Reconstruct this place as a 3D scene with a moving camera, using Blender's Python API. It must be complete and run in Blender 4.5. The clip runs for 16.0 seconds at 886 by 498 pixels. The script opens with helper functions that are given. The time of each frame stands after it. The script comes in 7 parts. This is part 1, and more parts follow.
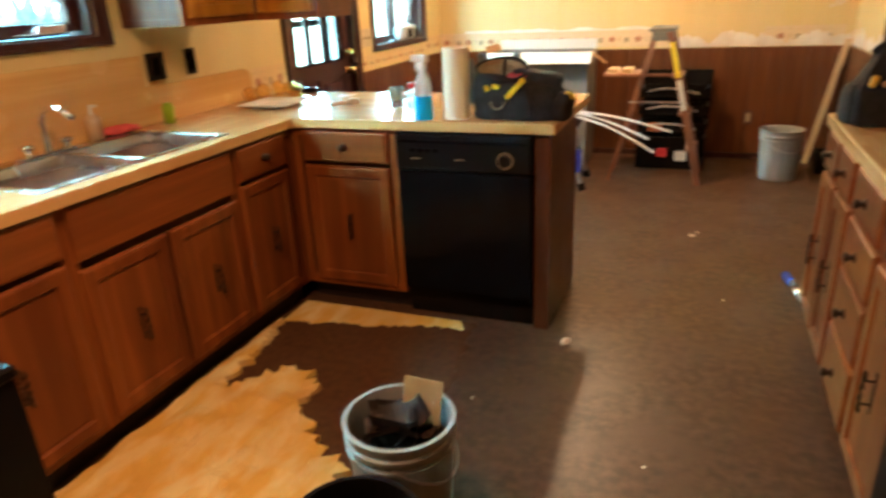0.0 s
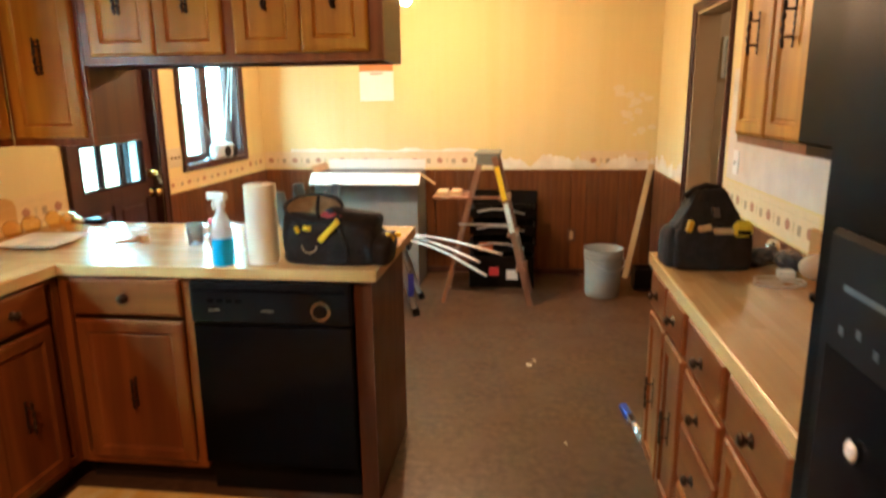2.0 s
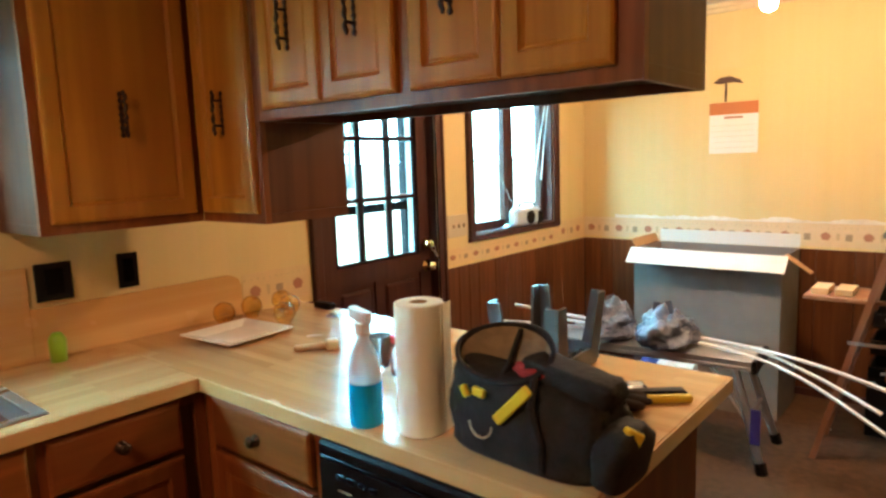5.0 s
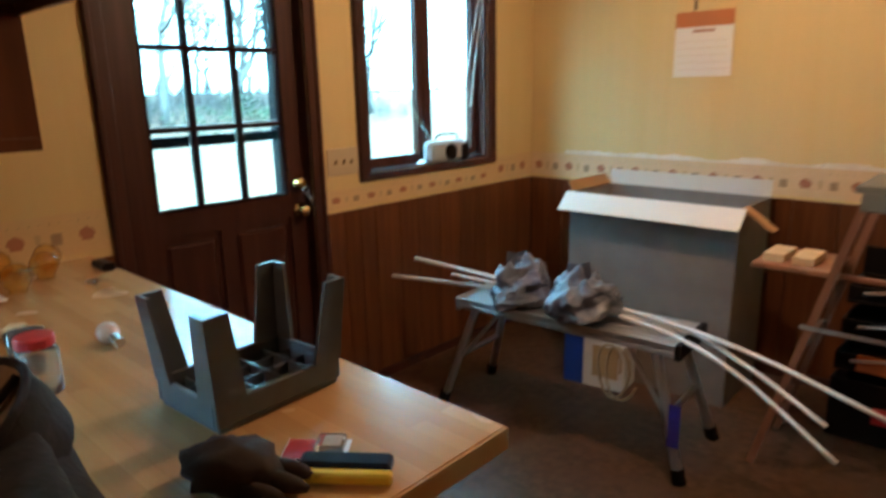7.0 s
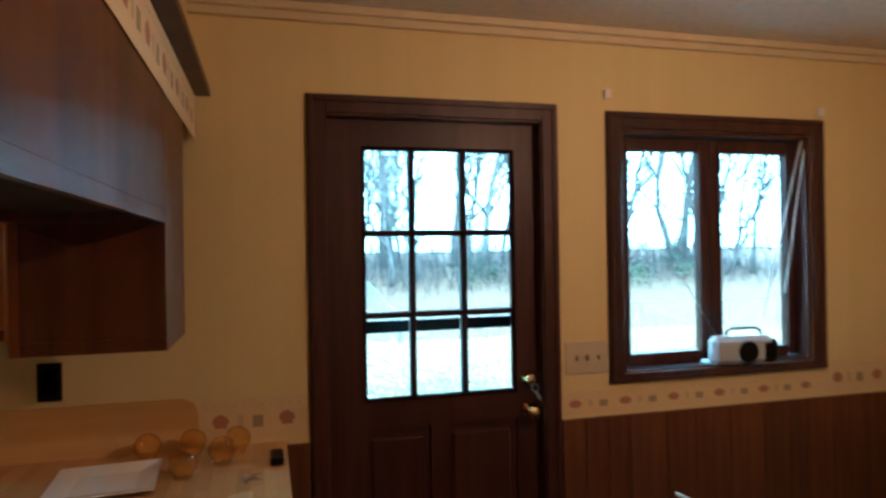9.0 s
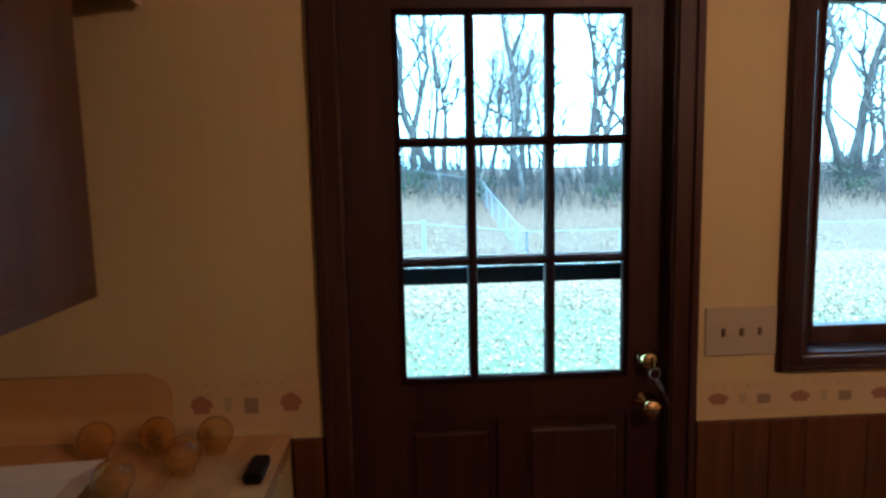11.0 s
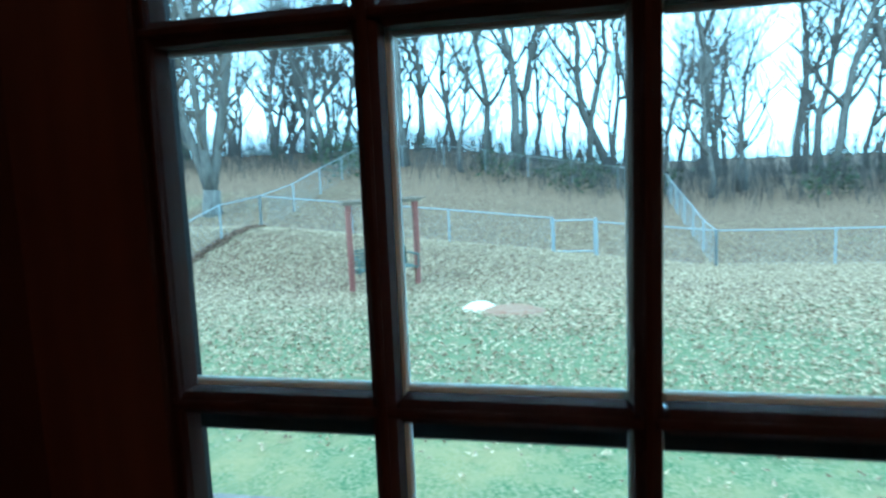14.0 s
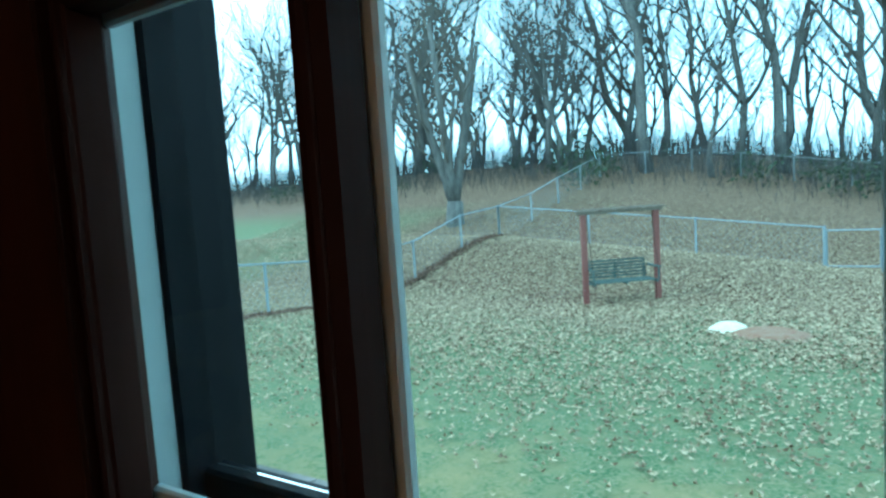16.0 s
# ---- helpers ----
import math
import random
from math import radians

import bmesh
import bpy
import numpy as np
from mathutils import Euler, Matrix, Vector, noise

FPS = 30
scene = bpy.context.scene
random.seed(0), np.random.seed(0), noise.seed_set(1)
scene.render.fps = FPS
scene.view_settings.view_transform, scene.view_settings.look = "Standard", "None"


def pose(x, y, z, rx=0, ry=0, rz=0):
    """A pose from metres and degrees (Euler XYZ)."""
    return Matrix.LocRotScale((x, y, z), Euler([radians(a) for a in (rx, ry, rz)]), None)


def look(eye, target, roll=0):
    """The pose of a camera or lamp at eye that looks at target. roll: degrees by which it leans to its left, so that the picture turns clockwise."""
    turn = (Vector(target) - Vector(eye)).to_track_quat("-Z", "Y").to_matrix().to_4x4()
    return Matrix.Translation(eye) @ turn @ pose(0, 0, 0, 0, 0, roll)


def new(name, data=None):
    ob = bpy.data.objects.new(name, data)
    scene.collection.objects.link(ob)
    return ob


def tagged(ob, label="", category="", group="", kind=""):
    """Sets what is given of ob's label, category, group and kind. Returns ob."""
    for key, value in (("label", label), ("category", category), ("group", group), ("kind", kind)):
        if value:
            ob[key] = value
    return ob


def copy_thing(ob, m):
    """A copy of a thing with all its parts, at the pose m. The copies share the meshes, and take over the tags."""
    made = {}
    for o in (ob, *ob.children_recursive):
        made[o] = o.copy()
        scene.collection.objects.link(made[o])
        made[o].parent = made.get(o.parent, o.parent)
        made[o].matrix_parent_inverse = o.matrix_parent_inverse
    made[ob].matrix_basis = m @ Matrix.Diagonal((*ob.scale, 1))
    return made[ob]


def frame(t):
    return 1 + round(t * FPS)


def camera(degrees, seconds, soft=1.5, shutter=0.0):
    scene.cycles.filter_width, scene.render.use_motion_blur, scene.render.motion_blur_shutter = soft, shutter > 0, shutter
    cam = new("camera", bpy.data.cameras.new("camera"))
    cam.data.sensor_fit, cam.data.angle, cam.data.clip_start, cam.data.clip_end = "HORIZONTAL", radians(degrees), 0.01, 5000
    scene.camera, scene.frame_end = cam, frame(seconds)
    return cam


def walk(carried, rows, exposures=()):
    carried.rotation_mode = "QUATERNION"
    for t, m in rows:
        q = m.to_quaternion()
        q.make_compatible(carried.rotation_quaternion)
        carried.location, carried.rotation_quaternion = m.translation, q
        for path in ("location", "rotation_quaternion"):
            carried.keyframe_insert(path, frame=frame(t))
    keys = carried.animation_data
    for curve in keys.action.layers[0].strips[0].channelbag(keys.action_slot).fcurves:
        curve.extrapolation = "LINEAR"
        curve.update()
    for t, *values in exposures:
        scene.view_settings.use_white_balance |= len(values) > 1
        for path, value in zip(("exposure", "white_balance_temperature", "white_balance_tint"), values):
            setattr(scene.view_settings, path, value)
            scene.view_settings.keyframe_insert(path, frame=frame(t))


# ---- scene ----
cam = camera(68.5, 16.0, 2.6, 0.5)
PATH = [
    (0, (2.309, 3.166, 1.405), (1.615, 4.894, 0.676), -2.8),
    (0.5, (2.279, 3.214, 1.417), (1.922, 5.055, 0.722), -1.7),
    (1, (2.277, 3.28, 1.418), (2.125, 5.157, 0.744), -1.8),
    (1.5, (2.303, 3.401, 1.437), (2.157, 5.301, 0.833), -1.1),
    (2, (2.308, 3.55, 1.487), (2.057, 5.483, 1.039), -0.7),
    (2.5, (2.261, 3.742, 1.504), (2.094, 5.709, 1.183), -1.8),
    (3, (2.213, 3.916, 1.514), (1.964, 5.877, 1.204), -2.8),
    (3.5, (2.211, 4.146, 1.53), (1.588, 6.028, 1.268), -1.7),
    (3.7, (2.204, 4.226, 1.534), (1.433, 6.053, 1.274), -1.9),
    (5.8, (2.309, 5.144, 1.477), (0.978, 6.612, 1.209), -1.5),
    (6, (2.309, 5.25, 1.483), (1.061, 6.79, 1.216), -1.4),
    (6.5, (2.344, 5.488, 1.482), (1.226, 7.121, 1.194), -2.0),
    (7, (2.377, 5.708, 1.451), (1.058, 7.133, 0.971), -1.2),
    (7.5, (2.362, 5.883, 1.439), (0.927, 7.148, 0.857), -2.3),
    (8, (2.308, 6.063, 1.474), (0.699, 7.2, 1.133), -1.5),
    (8.5, (2.296, 6.265, 1.501), (0.499, 7.137, 1.405), -0.9),
    (9, (2.281, 6.429, 1.549), (0.35, 6.947, 1.556), -0.9),
    (9.5, (2.151, 6.54, 1.537), (0.175, 6.849, 1.572), -0.5),
    (9.7, (2.082, 6.601, 1.539), (0.092, 6.795, 1.538), -1.6),
    (11.8, (1.254, 6.867, 1.554), (-0.719, 6.996, 1.253), -1.3),
    (12, (1.188, 6.908, 1.549), (-0.787, 7.016, 1.251), -1.6),
    (12.5, (0.974, 7.017, 1.583), (-0.996, 6.996, 1.237), -1.3),
    (13, (0.776, 7.131, 1.513), (-1.181, 6.808, 1.258), -1.4),
    (13.5, (0.573, 7.1, 1.51), (-1.376, 6.726, 1.267), -2.4),
    (14, (0.409, 7.1, 1.503), (-1.528, 6.662, 1.262), -2.4),
    (14.5, (0.237, 7.134, 1.502), (-1.631, 6.454, 1.287), -2.4),
    (15, (0.182, 7.150, 1.506), (-1.590, 6.245, 1.316), -3.1),
    (15.5, (0.164, 7.146, 1.504), (-1.517, 6.076, 1.337), -3.4),
    (16, (0.132, 7.125, 1.498), (-1.525, 6.019, 1.324), -3.8),
]
import itertools

from mathutils.geometry import delaunay_2d_cdt

EXPOSURES = [(0.0, 2.45, 5900, 5), (3.5, 2.45, 5900, 5), (6.0, 1.5, 5600, 8), (7.0, 1.0, 5600, 11), (8.0, 1.1, 5750, 14), (9.0, 0.5, 5400, 18), (9.6, 0.2, 5400, 20), (11.8, -0.2, 5600, 29), (13.0, -0.55, 5800, 28), (14.0, -1.0, 5900, 20), (15.0, -1.48, 6150, 15), (16.0, -1.55, 6150, 15)]
walk(cam, [(t, look(eye, target, roll)) for t, eye, target, roll in PATH], EXPOSURES)

# ---- plan, metres ----
FAR, RIGHT, BACK, CEIL = 9.11, 3.36, 1.6, 2.40
WALL = 0.14
PEN_Y0, PEN_Y1, PEN_X1 = 5.67, 6.48, 1.795
CT = 0.914

# ---- world, sun, lights ----
world = bpy.data.worlds.new("world")
scene.world = world
world.use_nodes = True
nt = world.node_tree
sky = nt.nodes.new("ShaderNodeTexSky")
sky.sky_type, sky.sun_disc, sky.sun_elevation, sky.sun_rotation = "NISHITA", False, radians(32), radians(200)
sky.air_density, sky.dust_density, sky.ozone_density = 1.0, 4.0, 1.5
bg = nt.nodes["Background"]
mixw = nt.nodes.new("ShaderNodeMix")
mixw.data_type = "RGBA"
mixw.inputs["Factor"].default_value = 0.55
mixw.inputs["B"].default_value = (42.0, 100.0, 120.0, 1)
nt.links.new(sky.outputs[0], mixw.inputs["A"])
nt.links.new(mixw.outputs["Result"], bg.inputs[0])
bg.inputs[1].default_value = 0.15
SKY = bg


def lamp(name, kind, energy, color, m, **more):
    data = bpy.data.lights.new(name, kind)
    data.energy, data.color = energy, color
    for k, v in more.items():
        if k == "size":
            data.size = v
        elif k == "size_y":
            data.shape, data.size_y = "RECTANGLE", v
        elif k == "radius":
            data.shadow_soft_size = v
        elif k == "angle":
            data.angle = v
    ob = new(name, data)
    ob.matrix_world = m
    return ob


lamp("sun", "SUN", 1.9, (1.0, 0.97, 0.93), look((0, 0, 10), (-6, 5, 0)), angle=radians(14))
BULB = (1.55, 7.75, 2.09)
lamp("bulb_light", "POINT", 12.6, (1.0, 0.475, 0.235), pose(*BULB), radius=0.035)
lamp("kitchen_light", "AREA", 7.6, (1.0, 0.49, 0.235), pose(1.4, 3.95, 2.345), size=0.5)
lamp("hall_light", "AREA", 1.2, (1.0, 0.75, 0.5), pose(4.2, 7.7, 2.3), size=0.4)


# ---- materials ----
def mat(name, color, rough=0.5, metal=0.0, second=None, scale=8.0, stretch=(1, 1, 1), bump=0.0, bump_scale=60.0, third=None,
        coat=0.0, spec=0.5, lo=0.35, hi=0.65, rvar=0.1, per_piece=0.0, detail=4.0, trans=0.0, ior=1.45):
    m = bpy.data.materials.new(name)
    m.use_nodes = True
    t = m.node_tree
    b = t.nodes["Principled BSDF"]
    b.inputs["Base Color"].default_value = (*color, 1)
    b.inputs["Roughness"].default_value, b.inputs["Metallic"].default_value = rough, metal
    b.inputs["Specular IOR Level"].default_value = spec
    b.inputs["Coat Weight"].default_value = coat
    b.inputs["Transmission Weight"].default_value = trans
    b.inputs["IOR"].default_value = ior
    tc = t.nodes.new("ShaderNodeTexCoord")
    mp = t.nodes.new("ShaderNodeMapping")
    mp.inputs["Scale"].default_value = stretch
    t.links.new(tc.outputs["Object"], mp.inputs[0])
    last = None
    if second:
        n = t.nodes.new("ShaderNodeTexNoise")
        n.inputs["Scale"].default_value, n.inputs["Detail"].default_value = scale, detail
        t.links.new(mp.outputs[0], n.inputs["Vector"])
        r = t.nodes.new("ShaderNodeValToRGB")
        r.color_ramp.elements[0].position, r.color_ramp.elements[0].color = lo, (*color, 1)
        r.color_ramp.elements[1].position, r.color_ramp.elements[1].color = hi, (*second, 1)
        t.links.new(n.outputs[0], r.inputs[0])
        last = r.outputs[0]
        if third:
            n2 = t.nodes.new("ShaderNodeTexNoise")
            n2.inputs["Scale"].default_value, n2.inputs["Detail"].default_value = scale * 0.17, 3.0
            t.links.new(mp.outputs[0], n2.inputs["Vector"])
            r2 = t.nodes.new("ShaderNodeMapRange")
            r2.inputs[1].default_value, r2.inputs[2].default_value = 0.45, 0.7
            t.links.new(n2.outputs[0], r2.inputs[0])
            mx = t.nodes.new("ShaderNodeMix")
            mx.data_type = "RGBA"
            mx.inputs["B"].default_value = (*third, 1)
            t.links.new(r2.outputs[0], mx.inputs["Factor"])
            t.links.new(last, mx.inputs["A"])
            last = mx.outputs["Result"]
        if per_piece:
            oi = t.nodes.new("ShaderNodeObjectInfo")
            mr = t.nodes.new("ShaderNodeMapRange")
            mr.inputs[3].default_value, mr.inputs[4].default_value = 1 - per_piece, 1 + per_piece
            t.links.new(oi.outputs["Random"], mr.inputs[0])
            hs = t.nodes.new("ShaderNodeHueSaturation")
            t.links.new(mr.outputs[0], hs.inputs["Value"])
            t.links.new(last, hs.inputs["Color"])
            last = hs.outputs[0]
        t.links.new(last, b.inputs["Base Color"])
    if rvar:
        n3 = t.nodes.new("ShaderNodeTexNoise")
        n3.inputs["Scale"].default_value = 5.0
        t.links.new(tc.outputs["Object"], n3.inputs["Vector"])
        r3 = t.nodes.new("ShaderNodeMapRange")
        r3.inputs[3].default_value, r3.inputs[4].default_value = max(rough - rvar, 0.02), min(rough + rvar, 1)
        t.links.new(n3.outputs[0], r3.inputs[0])
        t.links.new(r3.outputs[0], b.inputs["Roughness"])
    if bump:
        nb = t.nodes.new("ShaderNodeTexNoise")
        nb.inputs["Scale"].default_value, nb.inputs["Detail"].default_value = bump_scale, 3.0
        t.links.new(mp.outputs[0], nb.inputs["Vector"])
        bp = t.nodes.new("ShaderNodeBump")
        bp.inputs["Strength"].default_value, bp.inputs["Distance"].default_value = bump, 0.004
        t.links.new(nb.outputs[0], bp.inputs["Height"])
        t.links.new(bp.outputs[0], b.inputs["Normal"])
    return m


def glow(name, color, strength):
    m = bpy.data.materials.new(name)
    m.use_nodes = True
    b = m.node_tree.nodes["Principled BSDF"]
    b.inputs["Base Color"].default_value = (0.9, 0.85, 0.75, 1)
    b.inputs["Emission Color"].default_value = (*color, 1)
    b.inputs["Emission Strength"].default_value = strength
    return m


VERT, ALONG_X, ALONG_Y = (1, 1, 0.07), (0.07, 1, 1), (1, 0.07, 1)
CAB = mat("cabinet_wood", (0.19, 0.052, 0.010), 0.40, second=(0.30, 0.094, 0.018), scale=26, stretch=VERT, third=(0.14, 0.038, 0.008), coat=0.04, spec=0.32, bump=0.05)
CAB_X = mat("cabinet_wood_across", (0.19, 0.052, 0.010), 0.40, second=(0.30, 0.094, 0.018), scale=26, stretch=ALONG_X, third=(0.14, 0.038, 0.008), coat=0.04, spec=0.32, bump=0.05)
# Cabinet wood brightened for the upper doors: lamplight put into the colour.
CAB_LIT = mat("cabinet_lit_wood", (0.44, 0.170, 0.014), 0.36, second=(0.57, 0.245, 0.024), scale=26, stretch=VERT, third=(0.36, 0.132, 0.012), spec=0.32, bump=0.05)
# Cabinet wood darkened for sides and backs; their shade is in the colour.
CAB_SHADED = mat("cabinet_shaded_side", (0.062, 0.018, 0.007), 0.38, second=(0.11, 0.037, 0.013), scale=20, stretch=VERT, third=(0.11, 0.036, 0.012), spec=0.3)
# Near-black brown that paints the shade under the wall cabinets.
UNDERSHADE = mat("undercabinet_shade", (0.028, 0.014, 0.009), 0.85, second=(0.045, 0.022, 0.013), scale=18)
WAINS = mat("wainscot_wood", (0.105, 0.036, 0.012), 0.42, second=(0.16, 0.058, 0.018), scale=30, stretch=VERT, third=(0.088, 0.031, 0.011), spec=0.3, per_piece=0.16, bump=0.06)
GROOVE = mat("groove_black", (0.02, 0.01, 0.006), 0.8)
DARKWOOD = mat("door_stain", (0.044, 0.015, 0.011), 0.42, second=(0.074, 0.027, 0.018), scale=24, stretch=VERT, third=(0.036, 0.013, 0.010), spec=0.35, coat=0.04, bump=0.05)
PAPER = mat("yellow_wallpaper", (0.67, 0.52, 0.235), 0.72, second=(0.69, 0.535, 0.25), scale=60, stretch=(1, 1, 0.03), third=(0.66, 0.505, 0.22), bump=0.05, bump_scale=120, lo=0.2, hi=0.8)
BORDER = mat("border_paper", (0.66, 0.50, 0.29), 0.7, second=(0.69, 0.53, 0.32), scale=20)
# Border paper of the west wall, close to the wallpaper's colour.
BORDER_W = mat("border_paper_west", (0.65, 0.475, 0.235), 0.7, second=(0.675, 0.495, 0.25), scale=20)
B_RED = mat("motif_rust", (0.40, 0.18, 0.10), 0.7)
B_BROWN = mat("motif_brown", (0.34, 0.25, 0.15), 0.7)
B_TAN = mat("motif_tan", (0.52, 0.39, 0.21), 0.7)
PLASTER = mat("torn_plaster", (0.74, 0.68, 0.58), 0.9, second=(0.82, 0.77, 0.68), scale=18, third=(0.62, 0.52, 0.40), bump=0.3)
CEILM = mat("ceiling_white", (0.62, 0.57, 0.48), 0.9, second=(0.68, 0.63, 0.54), scale=30, bump=0.6, bump_scale=60)
TRIMY = mat("cream_trim", (0.62, 0.50, 0.30), 0.5, second=(0.66, 0.54, 0.34), scale=12)
VINYL = mat("brown_vinyl", (0.056, 0.028, 0.014), 0.38, second=(0.112, 0.060, 0.032), scale=24, third=(0.094, 0.050, 0.027), bump=0.12, bump_scale=25, rvar=0.14, lo=0.38, hi=0.66, spec=0.4)
ADHES = mat("old_adhesive", (0.066, 0.028, 0.008), 0.8, second=(0.095, 0.042, 0.012), scale=30, bump=0.2)
BACKING = mat("torn_backing", (0.78, 0.50, 0.11), 0.8, second=(0.86, 0.72, 0.36), scale=8, third=(0.66, 0.37, 0.06), bump=1.0, bump_scale=24, stretch=(1.6, 0.7, 1), lo=0.40, hi=0.60)
LAMIN = mat("maple_laminate", (0.56, 0.34, 0.15), 0.24, second=(0.64, 0.42, 0.20), scale=16, stretch=(0.07, 1, 1), third=(0.60, 0.38, 0.17), coat=0.08)
LAMIN_Y = mat("maple_laminate_long", (0.56, 0.34, 0.15), 0.2, second=(0.64, 0.42, 0.20), scale=16, stretch=(1, 0.07, 1), third=(0.60, 0.38, 0.17), coat=0.2)
SPLASH = mat("yellow_laminate", (0.62, 0.36, 0.12), 0.25, second=(0.74, 0.48, 0.20), scale=22, stretch=(1, 0.05, 1), third=(0.55, 0.30, 0.09), coat=0.15)
def staves(m, along_y):
    """Butcher-block staves printed on the laminate."""
    t = m.node_tree
    bs_ = t.nodes["Principled BSDF"]
    src = bs_.inputs["Base Color"].links[0].from_socket
    tc, mp, bk = t.nodes.new("ShaderNodeTexCoord"), t.nodes.new("ShaderNodeMapping"), t.nodes.new("ShaderNodeTexBrick")
    mp.inputs["Rotation"].default_value = (0, 0, radians(90) if along_y else 0)
    bk.offset, bk.squash = 0.37, 1.0
    for key, v in (("Scale", 1.0), ("Mortar Size", 0.0004), ("Brick Width", 0.42), ("Row Height", 0.036), ("Bias", 0.0)):
        bk.inputs[key].default_value = v
    bk.inputs["Color1"].default_value, bk.inputs["Color2"].default_value, bk.inputs["Mortar"].default_value = (1, 0.97, 0.92, 1), (0.74, 0.66, 0.58, 1), (0.7, 0.6, 0.5, 1)
    mx = t.nodes.new("ShaderNodeMix")
    mx.data_type, mx.blend_type = "RGBA", "MULTIPLY"
    mx.inputs["Factor"].default_value = 0.75
    t.links.new(tc.outputs["Object"], mp.inputs[0])
    t.links.new(mp.outputs[0], bk.inputs["Vector"])
    t.links.new(src, mx.inputs["A"])
    t.links.new(bk.outputs["Color"], mx.inputs["B"])
    t.links.new(mx.outputs["Result"], bs_.inputs["Base Color"])


staves(LAMIN, False)
staves(LAMIN_Y, True)
# Door stain darkened for muntins and bead; their backlit shade is painted in.
BACKLIT = mat("backlit_door_stain", (0.020, 0.008, 0.006), 0.65, second=(0.034, 0.013, 0.010), scale=24, stretch=VERT, spec=0.05)
EDGE = mat("counter_edge", (0.55, 0.33, 0.12), 0.35, second=(0.63, 0.40, 0.17), scale=14, stretch=(0.1, 0.1, 1))
# Pale pink that paints daylight on the east wallpaper.
DAYLIT_PAPER = mat("daylit_wallpaper", (0.60, 0.50, 0.42), 0.5, second=(0.66, 0.56, 0.47), scale=12)
BLACK = mat("black_enamel", (0.0035, 0.003, 0.003), 0.13, rvar=0.04, spec=0.09)
BLACKP = mat("black_plastic", (0.008, 0.007, 0.0065), 0.40, rvar=0.1, spec=0.10)
FRIDGEM = mat("black_textured", (0.003, 0.003, 0.003), 0.34, bump=0.10, bump_scale=300, spec=0.035)
STEEL = mat("stainless", (0.55, 0.55, 0.55), 0.28, 1.0, rvar=0.08)
CHROME = mat("chrome", (0.8, 0.8, 0.8), 0.08, 1.0, rvar=0.03)
BRASS = mat("brass", (0.75, 0.52, 0.2), 0.15, 1.0, rvar=0.05)
IRON = mat("black_iron", (0.045, 0.028, 0.018), 0.4, 0.6)
WHITE = mat("white_paint", (0.78, 0.78, 0.75), 0.45)
OFFW = mat("ivory_plastic", (0.52, 0.42, 0.27), 0.4)
GREYP = mat("grey_plastic", (0.085, 0.105, 0.13), 0.35, second=(0.10, 0.12, 0.145), scale=20)
GLASS = mat("pane_glass", (1, 1, 1), 0.0, trans=1.0, rvar=0, ior=1.1, spec=0.3)


def part(name, bm, material, parent=None, label="", kind="", smooth=False, category=""):
    me = bpy.data.meshes.new(name)
    bm.to_mesh(me)
    bm.free()
    me.materials.append(material)
    if smooth:
        for p in me.polygons:
            p.use_smooth = True
    ob = new(name, me)
    ob.parent = parent
    return tagged(ob, label, category, "", kind)


def thing(name, m, label, category, group=""):
    ob = new(name)
    ob.empty_display_size = 0.1
    ob.matrix_world = m
    return tagged(ob, label, category, group)


def box(bm, x0, y0, z0, x1, y1, z1, bevel=0.0, seg=1, m=None):
    vs = [bm.verts.new(p) for p in itertools.product((x0, x1), (y0, y1), (z0, z1))]
    fs = [bm.faces.new([vs[i] for i in f]) for f in ((0, 1, 3, 2), (4, 6, 7, 5), (0, 4, 5, 1), (2, 3, 7, 6), (0, 2, 6, 4), (1, 5, 7, 3))]
    if bevel:
        es = list({e for f in fs for e in f.edges})
        r = bmesh.ops.bevel(bm, geom=es, offset=bevel, segments=seg, affect="EDGES", profile=0.5)
        vs = list({v for f in r["faces"] for v in f.verts} | {v for v in vs if v.is_valid})
    if m is not None:
        bmesh.ops.transform(bm, matrix=m, verts=vs)
    return bm


def boxes(*rows, bevel=0.0):
    bm = bmesh.new()
    for r in rows:
        box(bm, *r, bevel=bevel)
    return bm


def lathe(bm, profile, seg=20, m=None):
    """Rings of (radius, height) round z."""
    rings = []
    for r, z in profile:
        if r < 1e-5:
            rings.append([bm.verts.new((0, 0, z))])
        else:
            rings.append([bm.verts.new((r * math.cos(a * math.tau / seg), r * math.sin(a * math.tau / seg), z)) for a in range(seg)])
    for a, b in zip(rings, rings[1:]):
        for i in range(seg):
            j = (i + 1) % seg
            if len(a) == 1 and len(b) == 1:
                continue
            if len(a) == 1:
                bm.faces.new((a[0], b[j], b[i]))
            elif len(b) == 1:
                bm.faces.new((a[i], a[j], b[0]))
            else:
                bm.faces.new((a[i], a[j], b[j], b[i]))
    if m is not None:
        bmesh.ops.transform(bm, matrix=m, verts=[v for r in rings for v in r])
    return bm


